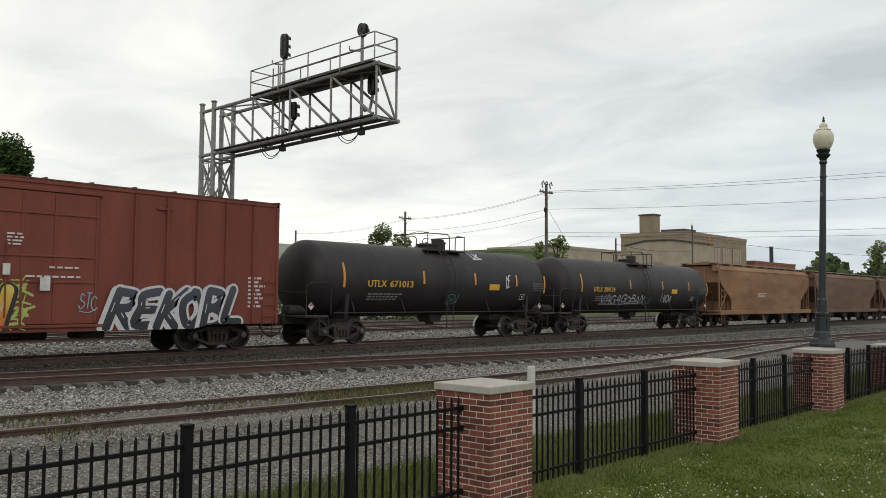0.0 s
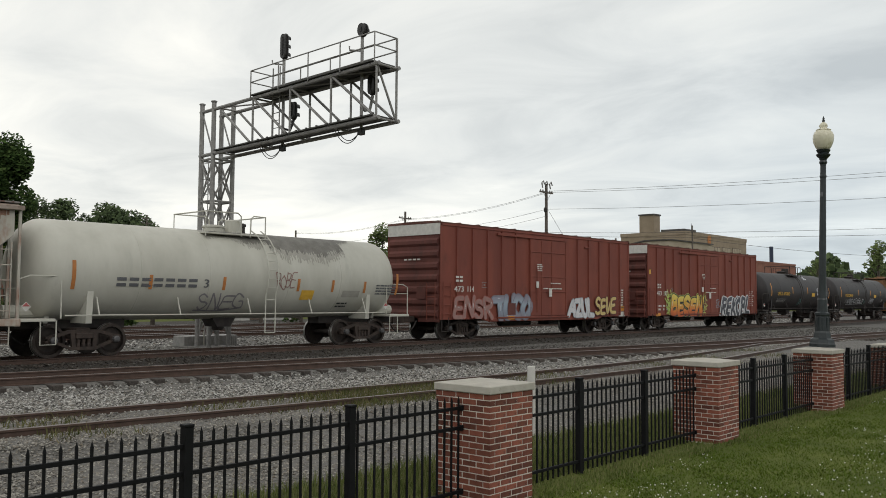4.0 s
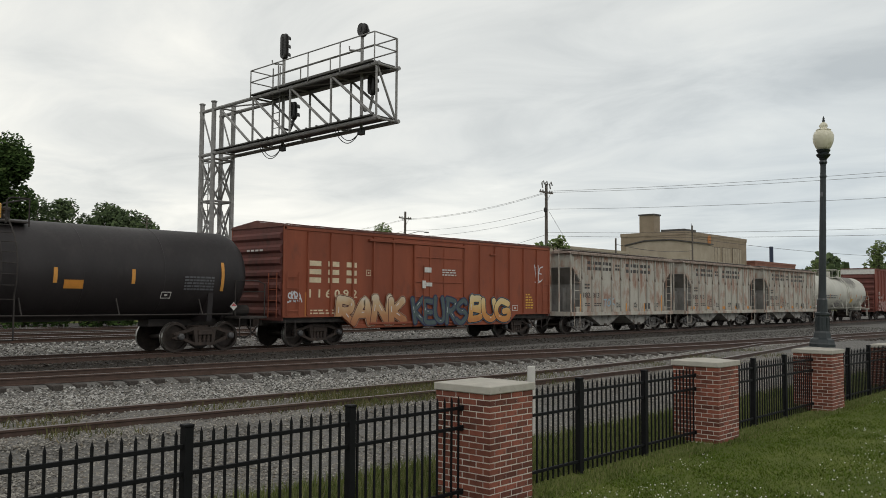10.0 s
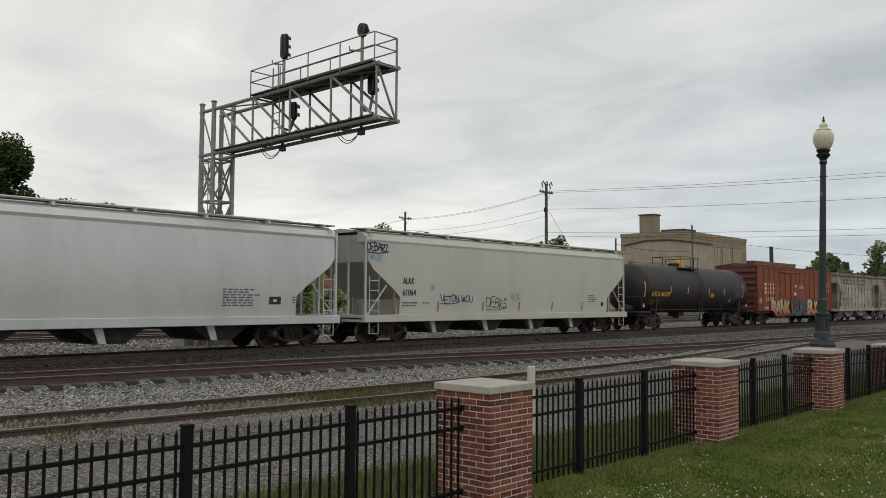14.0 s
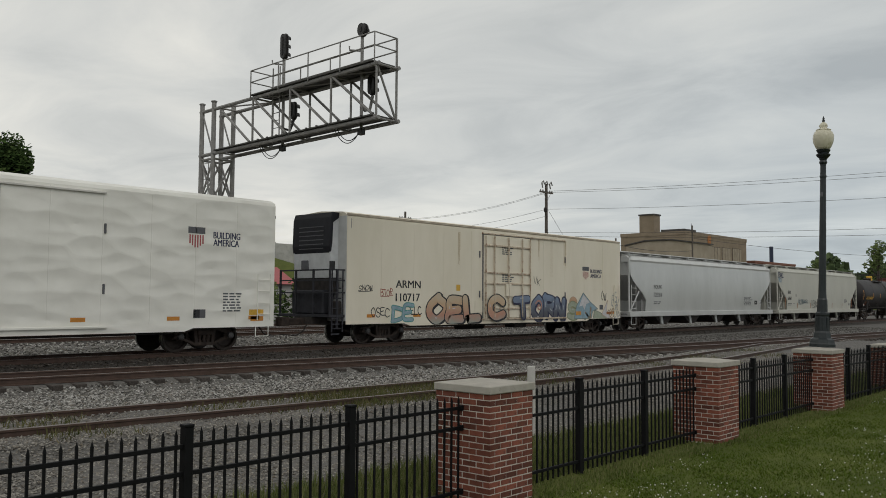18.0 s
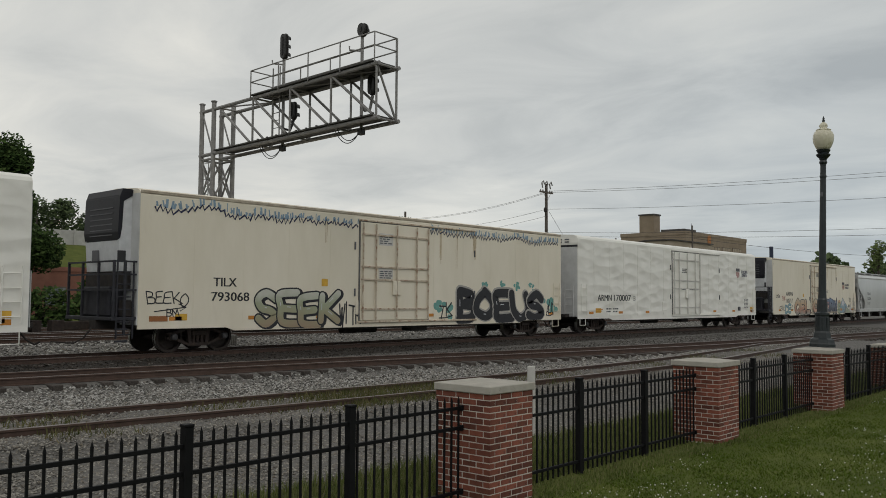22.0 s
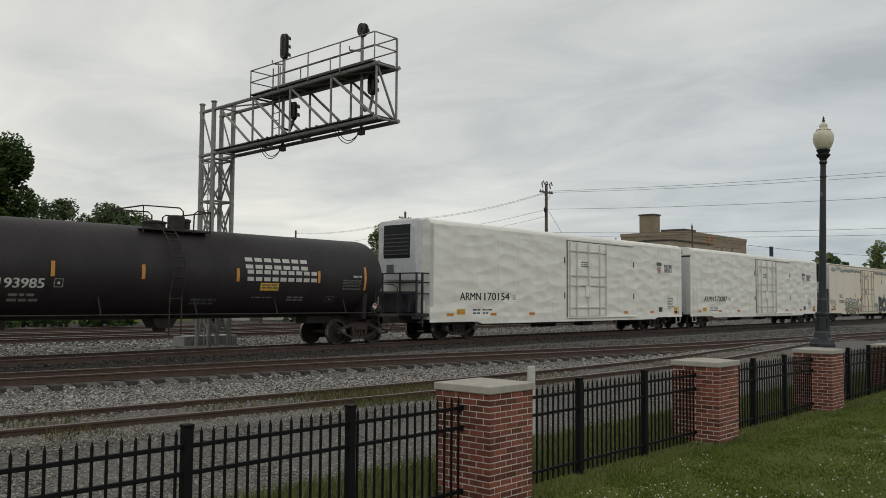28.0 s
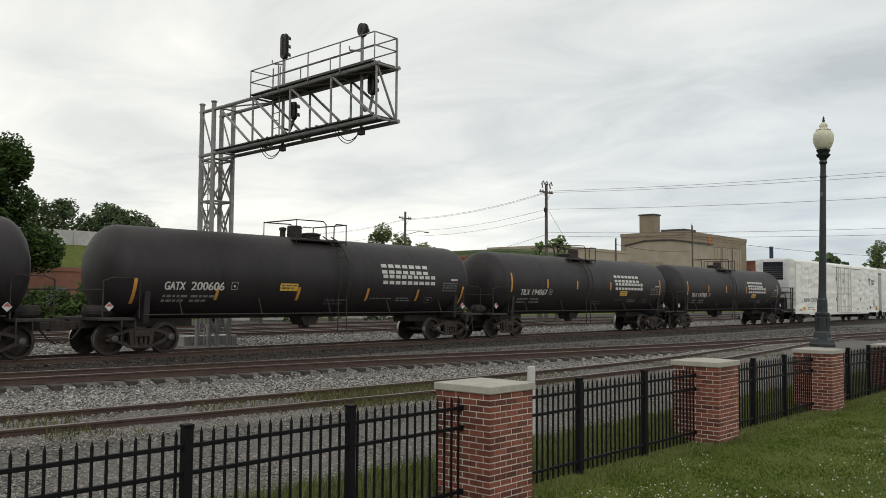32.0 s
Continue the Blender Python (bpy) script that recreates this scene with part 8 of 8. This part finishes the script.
def tank_panel(car, x, yf):
    """A grey test-date table with dark rows and a line of white marks above."""
    p = plate(car, "data_panel", x, x + 0.88, 2.02, 2.42, M_PANEL, yf, "grey test-date panel")
    bm = B()
    for r in range(6):
        for q in range(4):
            slab(bm, x + 0.06 + 0.2 * q, x + 0.2 + 0.2 * q, 2.06 + 0.058 * r, 2.085 + 0.058 * r, yf, 0.011)
    tagged(part("small_lettering", bm, M_BLACK, car), kind="stuff")
    bm = B()
    for k in range(7):
        slab(bm, x + 0.48 + 0.06 * k, x + 0.52 + 0.06 * k, 2.45, 2.53, yf, 0.007)
    tagged(part("small_lettering", bm, M_WHITE, car), kind="stuff")


M_PANEL = paint("dull_grey_panel", (0.20, 0.195, 0.185))


def shield(car, x, z, yf):
    """A striped shield emblem, as plain shapes."""
    bm = B()
    for k in range(6):
        slab(bm, x + 0.09 * k, x + 0.05 + 0.09 * k, z - 0.30 + 0.06 * abs(k - 2.5), z + 0.12, yf)
    e = part("emblem", bm, M_LOGORED, car, "faded striped shield emblem")
    bm = B()
    slab(bm, x - 0.04, x + 0.55, z + 0.16, z + 0.36, yf)
    part("emblem_top", bm, M_DKGREY, e)


build_train()


# ---- trees ----
def tree(name, x, y, hgt, spread, count, leaf, leaf_m, label, trunk_frac=0.3, seed=1, squash=1.0, z0=None):
    """A tapered trunk with limbs, and a crown of many small leaves in uneven clumps."""
    rnd = random.Random(seed)
    t = thing(name, label, "tree", (x, y, gz(x, y) if z0 is None else z0))
    bm = B()
    tr = hgt * 0.022 + 0.06
    lathe(bm, [(tr * 1.4, -0.2), (tr, 0.5), (tr * 0.7, hgt * 0.5), (tr * 0.25, hgt * 0.85)], 8)
    clumps = []
    for k in range(11):
        a, f = rnd.uniform(0, 6.28), rnd.uniform(trunk_frac, 0.9)
        rr = spread * rnd.uniform(0.35, 1.0) * (1 - 0.75 * max(0, (f - 0.55)) / 0.45)
        p = Vector((math.cos(a) * rr, math.sin(a) * rr, hgt * min(0.94, f + 0.06)))
        tube(bm, [(0, 0, hgt * f * 0.7), (p.x * 0.5, p.y * 0.5, p.z * 0.85), tuple(p)], tr * 0.28, 5)
        clumps.append((p, spread * rnd.uniform(0.28, 0.5)))
    clumps.append((Vector((0, 0, hgt * 0.9)), spread * 0.35))
    clumps.append((Vector((0, 0, hgt * 0.62)), spread * 0.55))
    part("trunk", bm, M_BARK, t)
    vs, fs = [], []
    for i in range(count):
        p, r = clumps[rnd.randrange(len(clumps))]
        d = Vector((rnd.gauss(0, 1), rnd.gauss(0, 1), rnd.gauss(0, 0.8 * squash))).normalized() * r * rnd.uniform(0.35, 1.0) ** 0.5
        c = p + d
        u = Vector((rnd.gauss(0, 1), rnd.gauss(0, 1), rnd.gauss(0, 0.6))).normalized()
        v = u.orthogonal().normalized()
        s = leaf * rnd.uniform(0.5, 1.3)
        b = len(vs)
        vs += [tuple(c + u * s), tuple(c + v * s * 0.7), tuple(c - u * s), tuple(c - v * s * 0.7)]
        fs.append((b, b + 1, b + 2, b + 3))
    me = bpy.data.meshes.new("crown")
    me.from_pydata(vs, [], fs)
    me.materials.append(leaf_m)
    part("crown", me, None, t)
    return t


def bush(x, y, hgt, spread, count, leaf, leaf_m, label, seed):
    return tree("shrub", x, y, hgt, spread, count, leaf, leaf_m, label, 0.1, seed)


def place(px_angle, dist):
    """Plan point at an angle (degrees from the track's direction) and a distance from the eye."""
    return dist * math.cos(radians(px_angle)), dist * math.sin(radians(px_angle))


for ang, dist, hgt, spr, n, sd in ((70.4, 75, 13.5, 4.5, 24000, 15), (74.0, 68, 13.5, 5, 9000, 2), (74.0, 82, 9.5, 3.2, 9000, 14)):
    x, y = place(ang, dist)
    tree("tree", x, y, hgt, spr, n, 0.18, M_LEAF, "large dark green broadleaf tree", 0.35, sd)
for ang, dist, hgt, spr, n, sd in ((67.6, 185, 12.5, 6, 4200, 20), (66.1, 190, 13.0, 5, 4000, 3), (64.9, 200, 12.0, 5, 4000, 4), (63.4, 190, 12.8, 6, 4600, 5), (62.2, 185, 12.0, 6, 4600, 6), (60.9, 190, 9.5, 6, 3000, 13), (59.0, 190, 9, 5, 1500, 15), (57.0, 190, 7, 5, 1200, 16), (55.6, 195, 5, 4, 900, 17)):
    x, y = place(ang, dist)
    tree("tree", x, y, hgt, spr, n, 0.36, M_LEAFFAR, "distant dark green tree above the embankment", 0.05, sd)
for ang, dist, hgt, spr, n, sd in ((46.0, 95, 10.0, 3.0, 4600, 7), (44.6, 96, 9.0, 2.8, 3600, 8), (43.3, 95, 8.4, 2.4, 2800, 18), (35.4, 66, 6.8, 1.0, 450, 9), (34.2, 66, 7.0, 1.3, 700, 10), (14.7, 170, 12.6, 3.0, 1300, 11), (16.6, 175, 7.0, 2.5, 900, 12), (18.0, 200, 11, 3.0, 700, 19)):
    x, y = place(ang, dist)
    tree("tree", x, y, hgt, spr, n, 0.17 if dist < 150 else 0.24, M_LEAF2, "small light green tree with thin foliage", 0.25, sd)
for k in range(9):
    bx = 24 + 4.2 * k + random.uniform(-1, 1)
    bush(bx, 52 + random.uniform(-2, 2), 3.0 + random.uniform(-0.7, 0.8), 1.8, 900, 0.16, M_LEAF2 if k % 2 else M_LEAF, "rough green shrub beside the yard", 40 + k)

for k in range(12):
    x, y = place(70 - 0.75 * k + random.uniform(-0.3, 0.3), 100 + random.uniform(-8, 6))
    bush(x, y, 2.2 + random.uniform(-0.9, 1.0), 1.7, 700, 0.2, M_LEAF2 if k % 3 else M_LEAF, "dull green bush on the grassy bank", 70 + k)
for k in range(8):
    x, y = place(70.5 - 1.1 * k + random.uniform(-0.3, 0.3), 54 + random.uniform(-1.5, 1.5))
    bush(x, y, 1.9 + random.uniform(-0.5, 0.6), 1.3, 900, 0.12, M_LEAF, "dark green weedy bush beside the yard tracks", 90 + k)

# far woods behind everything, one ragged mass, its leaf colour paled for haze
rndf = random.Random(77)
vs, fs = [], []
for i in range(13000):
    near = i >= 9000
    a = rndf.uniform(6, 20.5) if near else rndf.uniform(-20, 110)
    d = rndf.uniform(270, 330) if near else rndf.uniform(430, 640)
    x, y = place(a, d)
    top = 9 + 4 * noise.noise(Vector((a * 0.35, 0, 0))) + 3 * noise.noise(Vector((a * 1.4, 4, 0)))
    if near:
        top = (13.5 + 5 * noise.noise(Vector((a * 0.6, 9, 0))) + 3 * noise.noise(Vector((a * 2.2, 7, 0)))) * min(1.0, (21.5 - a) / 3)
    c = Vector((x, y, rndf.uniform(0, 1) ** 0.6 * top))
    u = Vector((rndf.gauss(0, 1), rndf.gauss(0, 1), rndf.gauss(0, 0.6))).normalized()
    v = u.orthogonal().normalized()
    s = rndf.uniform(0.5, 1.6) if near else rndf.uniform(1.0, 3.0)
    b = len(vs)
    vs += [tuple(c + u * s), tuple(c + v * s), tuple(c - u * s), tuple(c - v * s)]
    fs.append((b, b + 1, b + 2, b + 3))
wm = bpy.data.meshes.new("far_woods")
wm.from_pydata(vs, [], fs)
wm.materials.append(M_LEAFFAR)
tagged(new("far_woods", wm), "distant dark green woods along the horizon", "woods", kind="stuff")

# ---- buildings ----

M_TAN = mat("tan_brick_wall", (0.25, 0.195, 0.135), (0.31, 0.245, 0.175), 0.6, 0.9, 0, 0.3, 8, c3=(0.27, 0.22, 0.17), third=(0.6, 0.85))
M_TANLT = mat("pale_render_wall", (0.34, 0.285, 0.215), (0.41, 0.35, 0.27), 0.5, 0.9, 0, 0.2, 8)
M_FARBRICK = mat("dull_red_brick_wall", (0.20, 0.085, 0.06), (0.27, 0.12, 0.085), 0.7, 0.9, 0, 0.3, 8)
M_PANE = mat("dusty_window_glass", (0.10, 0.12, 0.13), (0.20, 0.22, 0.23), 1.0, 0.25, 0, 0.0)
M_NAVYPIPE = mat("dark_blue_pipe_paint", (0.02, 0.03, 0.06), (0.035, 0.045, 0.085), 2, 0.6)
M_BOARDED = mat("tan_boarded_pane", (0.30, 0.245, 0.175), (0.40, 0.335, 0.25), 0.8, 0.7, 0, 0.1, 8)
M_WFRAME = mat("brown_window_frame", (0.09, 0.065, 0.05), (0.13, 0.10, 0.08), 3, 0.8)
M_ROOFDARK = mat("tar_roof", (0.06, 0.055, 0.05), (0.10, 0.09, 0.085), 1, 0.95)
M_CONC = mat("weathered_concrete", (0.38, 0.37, 0.35), (0.50, 0.49, 0.46), 0.8, 0.9, 0, 0.3, 6, c3=(0.30, 0.29, 0.26), third=(0.55, 0.8))
M_WOODPOLE = mat("weathered_pole_wood", (0.08, 0.065, 0.055), (0.14, 0.12, 0.10), 4, 0.9, 0, 0.4, 20, stretch=(4, 4, 0.4))
M_WIRE = mat("cable", (0.03, 0.03, 0.03), (0.05, 0.05, 0.05), 4, 0.6)
M_GREENTIN = mat("green_awning_metal", (0.10, 0.14, 0.06), (0.14, 0.18, 0.08), 2, 0.7)


def building(name, label, x0, x1, y0, y1, h, wall_m, windows=(), parapet=0.4, z0=-0.3):
    """Walls, flat roof behind a parapet, and windows as (side, from, to, low, high); side 'n' faces the yard, 'w' the near end."""
    b = thing(name, label, "building", (0, 0, 0))
    part("wall", box(B(), x0, x1, y0, y1, z0, h), wall_m, b)
    part("roof", box(B(), x0 + 0.3, x1 - 0.3, y0 + 0.3, y1 - 0.3, h + 0.004, h + 0.1), M_ROOFDARK, b)
    part("parapet", box(box(B(), x0 - 0.1, x1 + 0.1, y0 - 0.1, y0 + 0.25, h + 0.002, h + parapet), x0 - 0.1, x0 + 0.25, y0 + 0.25, y1 + 0.1, h + 0.002, h + parapet), wall_m, b)
    for side, a, c, lo, hi in windows:
        if side == "n":
            w = part("window", box(B(), a, c, y0 - 0.08, y0 + 0.05, lo, hi, 0.02), M_WFRAME, b)
            n = max(1, int((c - a) / 1.2))
            for k in range(n):
                u0, u1 = a + (c - a) * k / n + 0.1, a + (c - a) * (k + 1) / n - 0.1
                part("pane", box(B(), u0, u1, y0 - 0.1, y0 - 0.081, lo + 0.12, hi - 0.12), M_BOARDED if name == "factory" else M_PANE, w)
        else:
            w = part("window", box(B(), x0 - 0.08, x0 + 0.05, a, c, lo, hi, 0.02), M_WFRAME, b)
            n = max(1, int((c - a) / 1.2))
            for k in range(n):
                u0, u1 = a + (c - a) * k / n + 0.1, a + (c - a) * (k + 1) / n - 0.1
                part("pane", box(B(), x0 - 0.1, x0 - 0.081, u0, u1, lo + 0.12, hi - 0.12), M_BOARDED if name == "factory" else M_PANE, w)
    return b


# tan factory with a lift tower, behind the yard
fac = building("factory", "large tan brick factory with tall windows and a roof tower", 173, 206, 84, 100, 16.2, M_TAN,
               [("n", 185.9, 190.7, 8.2, 14.2), ("n", 191.7, 196.4, 8.2, 14.3), ("n", 197.5, 202.8, 8.2, 14.4), ("n", 174.5, 183, 1.5, 6), ("n", 186, 195, 1.5, 6), ("n", 197, 203, 1.5, 6),
                ("w", 86, 88.5, 8, 12), ("w", 91, 93.5, 8, 12)], 0.8)
part("wing", prism(B(), [(77.9, -0.3), (92.5, -0.3), (92.5, 13.4), (88, 14.2), (82, 14.2), (77.9, 13.6)], 162.3, 172.9, "x"), M_TANLT, fac, "pale rendered wing with a low gable")
part("wing_eave", prism(B(), [(77.6, 13.6), (82, 14.25), (88, 14.25), (92.8, 13.4), (92.8, 13.65), (88, 14.5), (82, 14.5), (77.6, 13.85)], 162.0, 173, "x"), M_ROOFDARK, fac)
part("wing_door", box(B(), 165, 169, 77.8, 77.9, -0.2, 6.5), M_WFRAME, fac)
part("lift_tower", box(B(), 173.7, 176.6, 92.0, 95.6, 13.0, 21.0), M_TAN, fac)
part("tower_cap", box(B(), 173.5, 176.8, 91.8, 95.8, 21.0, 21.3), M_ROOFDARK, fac)
part("orange_panel", box(B(), 184.0, 185.4, 83.85, 83.98, 14.8, 16.6), M_DULLORANGE, fac, "rust-orange wall panel")
part("roof_house", box(B(), 173.2, 179.0, 84.4, 90, 16.25, 17.5), M_ROOFDARK, fac)
for k in range(4):
    part("roof_vent", box(B(), 182 + 5 * k, 183 + 5 * k, 88, 89, 16.3, 17.4), M_ROOFDARK, fac)
part("aerial", tube(B(), [(180, 86, 16.3), (180, 86, 19.2)], 0.05, 6), M_ROOFDARK, fac)
red = building("warehouse", "low dull red brick warehouse", 206.4, 234, 82, 96, 11.2, M_FARBRICK, [("n", 209 + 5 * k, 212 + 5 * k, 4, 7.5) for k in range(5)], 0.5)
part("chimney", tube(B(), [(222.3, 84, 11), (222.3, 84, 16.0)], 0.5, 12), M_NAVYPIPE, red, "round dark blue metal chimney")
building("warehouse", "low beige industrial building", 124, 150, 85, 100, 10.9, M_TANLT, [("n", 127 + 5 * k, 129.5 + 5 * k, 5, 8.5) for k in range(4)], 0.5)
gb = building("workshop", "low building with green vine-covered wall", 110, 123.6, 84, 97, 9.6, M_GREENTIN, [("n", 112, 115, 3, 6), ("n", 118, 121, 3, 6)], 0.4)
building("warehouse", "low pale flat-roofed shed", 150.4, 161.8, 84, 92, 9.3, M_TANLT, [("n", 153 + 4 * k, 155.5 + 4 * k, 3, 6) for k in range(3)], 0.4)
building("warehouse", "low brown brick building far along the yard", 92, 109, 88, 99, 8.2, M_FARBRICK, [("n", 94 + 4 * k, 96.5 + 4 * k, 3, 6) for k in range(4)], 0.4)
building("warehouse", "low red brick building at the foot of the embankment", 24, 44, 78, 83, 4.0, M_FARBRICK, [("n", 26 + 3.5 * k, 28 + 3.5 * k, 0.8, 2.6) for k in range(5)], 0.4)


def red_shed(x0, x1, y0, y1):
    b = thing("shed", "small white shed with a red metal roof", "shed", (0, 0, 0))
    part("wall", box(B(), x0 + 0.3, x1 - 0.3, y0 + 0.3, y1 - 0.3, -0.3, 3.0), M_CONC, b)
    part("roof", prism(B(), [(y0 - 0.2, 2.9), (y1 + 0.2, 2.9), ((y0 + y1) / 2, 4.5)], x0, x1, "x"), M_LOGORED, b, "red metal roof")
    part("door", box(B(), x0 + 1.2, x0 + 2.2, y0 + 0.22, y0 + 0.3, -0.2, 2.0, 0.02), M_WFRAME, b)


red_shed(41.5, 47.5, 60, 66)
red_shed(55.0, 60.0, 60, 66)
# retaining wall along the top of the embankment
rw = thing("retaining_wall", "weathered pale concrete retaining wall above a grassy bank", "wall")
for k in range(26):
    part("wall_panel", box(B(), 6 + 4 * k, 9.94 + 4 * k, 109.5, 109.9, 6.2, 10.2 + 0.01 * k, 0.03), M_CONC, rw)
    part("wall_post", box(B(), 5.85 + 4 * k, 6.1 + 4 * k, 109.3, 109.48, 6.2, 10.35 + 0.01 * k), M_CONC, rw)


def parked_car(x, y, m):
    """A small far-off car by the bank."""
    c = thing("parked_car", "pale car parked below the grassy bank", "car", (x, y, gz(x, y)), "parked cars")
    part("body", box(B(), -2.1, 2.1, -0.85, 0.85, 0.35, 0.95, 0.12), m, c)
    part("cabin", prism(B(), [(-1.4, 0.95), (1.3, 0.95), (0.7, 1.45), (-1.0, 1.45)], -0.75, 0.75, "y"), M_PANE, c)
    for wx in (-1.3, 1.3):
        for wy in (-0.8, 0.8):
            part("wheel", lathe(B(), [(0.32, wy - 0.1), (0.32, wy + 0.1)], 12, "y", (wx, 0, 0.32)), M_UNDER, c)


for k, m in enumerate((M_WHITE, M_GALV, M_WHITE, M_DKGREY)):
    parked_car(30 + 5.4 * k, 86 + 0.6 * (k % 2), m)


# ---- poles and wires ----
def utility_pole(x, y, top, arms=1, lamp=False, label="weathered wooden utility pole"):
    p = thing("utility_pole", label, "utility pole", (x, y, gz(x, y)), "utility poles")
    h = top - gz(x, y)
    part("pole", lathe(B(), [(0.17, -0.3), (0.12, h)], 8), M_WOODPOLE, p)
    for k in range(arms):
        z = h - 0.75 - 0.9 * k
        part("crossarm", box(B(), -0.95, 0.95, -0.06, 0.06, z - 0.06, z + 0.06), M_WOODPOLE, p)
        for q in (-0.85, -0.5, 0.5, 0.85):
            part("insulator", lathe(B(), [(0.05, z + 0.06), (0.07, z + 0.12), (0.03, z + 0.22)], 6, "z", (q, 0, 0)), M_GALV, p)
        part("brace", tube(B(), [(-0.6, -0.07, z), (0, -0.12, z - 0.7), (0.6, -0.07, z)], 0.02, 5), M_GALV, p)
    if lamp:
        part("lamp_arm", tube(B(), [(0, 0, h - 2.6), (1.2, -0.8, h - 2.2), (1.9, -1.2, h - 2.2)], 0.04, 6), M_GALV, p)
        part("lamp_head", box(B(), 1.8, 2.4, -1.45, -1.15, h - 2.32, h - 2.18, 0.04), M_GALV, p)
    return p


big = utility_pole(60.1, 42, 11.7, 1, False, "wooden utility pole with crossarm, cutouts and transformer gear")
for q in (-0.75, -0.25, 0.4):
    part("cutout", tube(B(), [(q, -0.15, 11.5), (q - 0.2, -0.2, 11.9), (q + 0.05, -0.2, 12.1), (q + 0.2, -0.2, 11.8)], 0.06, 6), M_GALV, big)
part("lamp_head", box(B(), -0.75, -0.5, -0.5, -0.2, 9.4, 9.8, 0.08), M_UNDER, big)
part("lamp_arm", tube(B(), [(0, 0, 8.9), (-0.6, -0.35, 9.3)], 0.03, 6), M_UNDER, big)
utility_pole(67.2, 66, 11.4, 1, True, "wooden utility pole with a street light arm")
utility_pole(72.4, 92, 10.9, 0)
utility_pole(125.9, 60, 13.6, 0)
utility_pole(102.4, 60, 10.2, 0)
utility_pole(66.0, 9.0, 12.2, 1)
utility_pole(82.3, 150, 17.4, 2)


def wire(a, b, sag, r=0.013):
    a, b = Vector(a), Vector(b)
    pts = []
    for k in range(13):
        t = k / 12
        p = a.lerp(b, t)
        p.z -= sag * 4 * t * (1 - t)
        pts.append(tuple(p))
    w = thing("overhead_wire", "thin dark overhead wire between utility poles", "wire", group="overhead wires")
    part("cable", tube(B(), pts, r, 5), M_WIRE, w)


A, R = (60.1, 42), (66.0, 9.0)
for za, zr, q in ((11.0, 10.9, -0.5), (11.0, 10.7, 0.5), (9.5, 9.1, 0), (7.5, 6.9, 0), (7.2, 6.4, 0.1)):
    wire((A[0] + q, A[1], za), (R[0] + q, R[1], zr), 0.25)
L, L2 = (67.2, 66), (72.4, 92)
for za, zl_, zm in ((11.0, 10.6, 10.6), (10.9, 10.5, 10.5), (9.5, 9.3, 9.2), (8.9, 8.7, 8.5)):
    wire((A[0], A[1], za), (L[0], L[1], zl_), 0.5)
    wire((L[0], L[1], zl_), (L2[0], L2[1], zm), 0.6)
wire((A[0], A[1], 7.3), (67.2, 66, 4.9), 0.3)
wire((A[0], A[1], 9.7), (63.5, 41, 5.2), 0.0)
wire((125.9, 60, 11.6), (200, 40, 11.0), 0.8, 0.03)
wire((125.9, 60, 9.6), (102.4, 60, 9.4), 0.5, 0.03)


# ---- ties, last of the large sets ----
for tr, kind_of, line, zt in TRACK_OBS:
    if kind_of == "mid":
        ties(tr, kind_of, line, zt, 5.5, 60)
    elif kind_of == "main":
        ties(tr, kind_of, line, zt, 7, 80)
    elif kind_of == "near":
        ties(tr, kind_of, line, zt, 3.5, 45)


def motions():
    """The train rolls at a steady speed; its wheels turn with it."""
    for car, s in CARS:
        walk(car, [(t, pose(s + SPEED * t, TRAIN_Y, 0)) for t in (0.0, 8.0, 16.0, 24.0, 32.0)])
    first, at = WHEELSETS[0]
    step = 2 / FPS
    turn = math.degrees(SPEED * step / WR)
    rows = [(k * step, pose(0, 0, 0, 0, (turn * k) % 360, 0)) for k in range(int(32.0 / step) + 1)]
    walk(first, rows)
    first.delta_location = at
    act, slot = first.animation_data.action, first.animation_data.action_slot
    for w, at in WHEELSETS[1:]:
        w.rotation_mode = "QUATERNION"
        w.delta_location = at
        ad = w.animation_data_create()
        ad.action = act
        ad.action_slot = slot


motions()
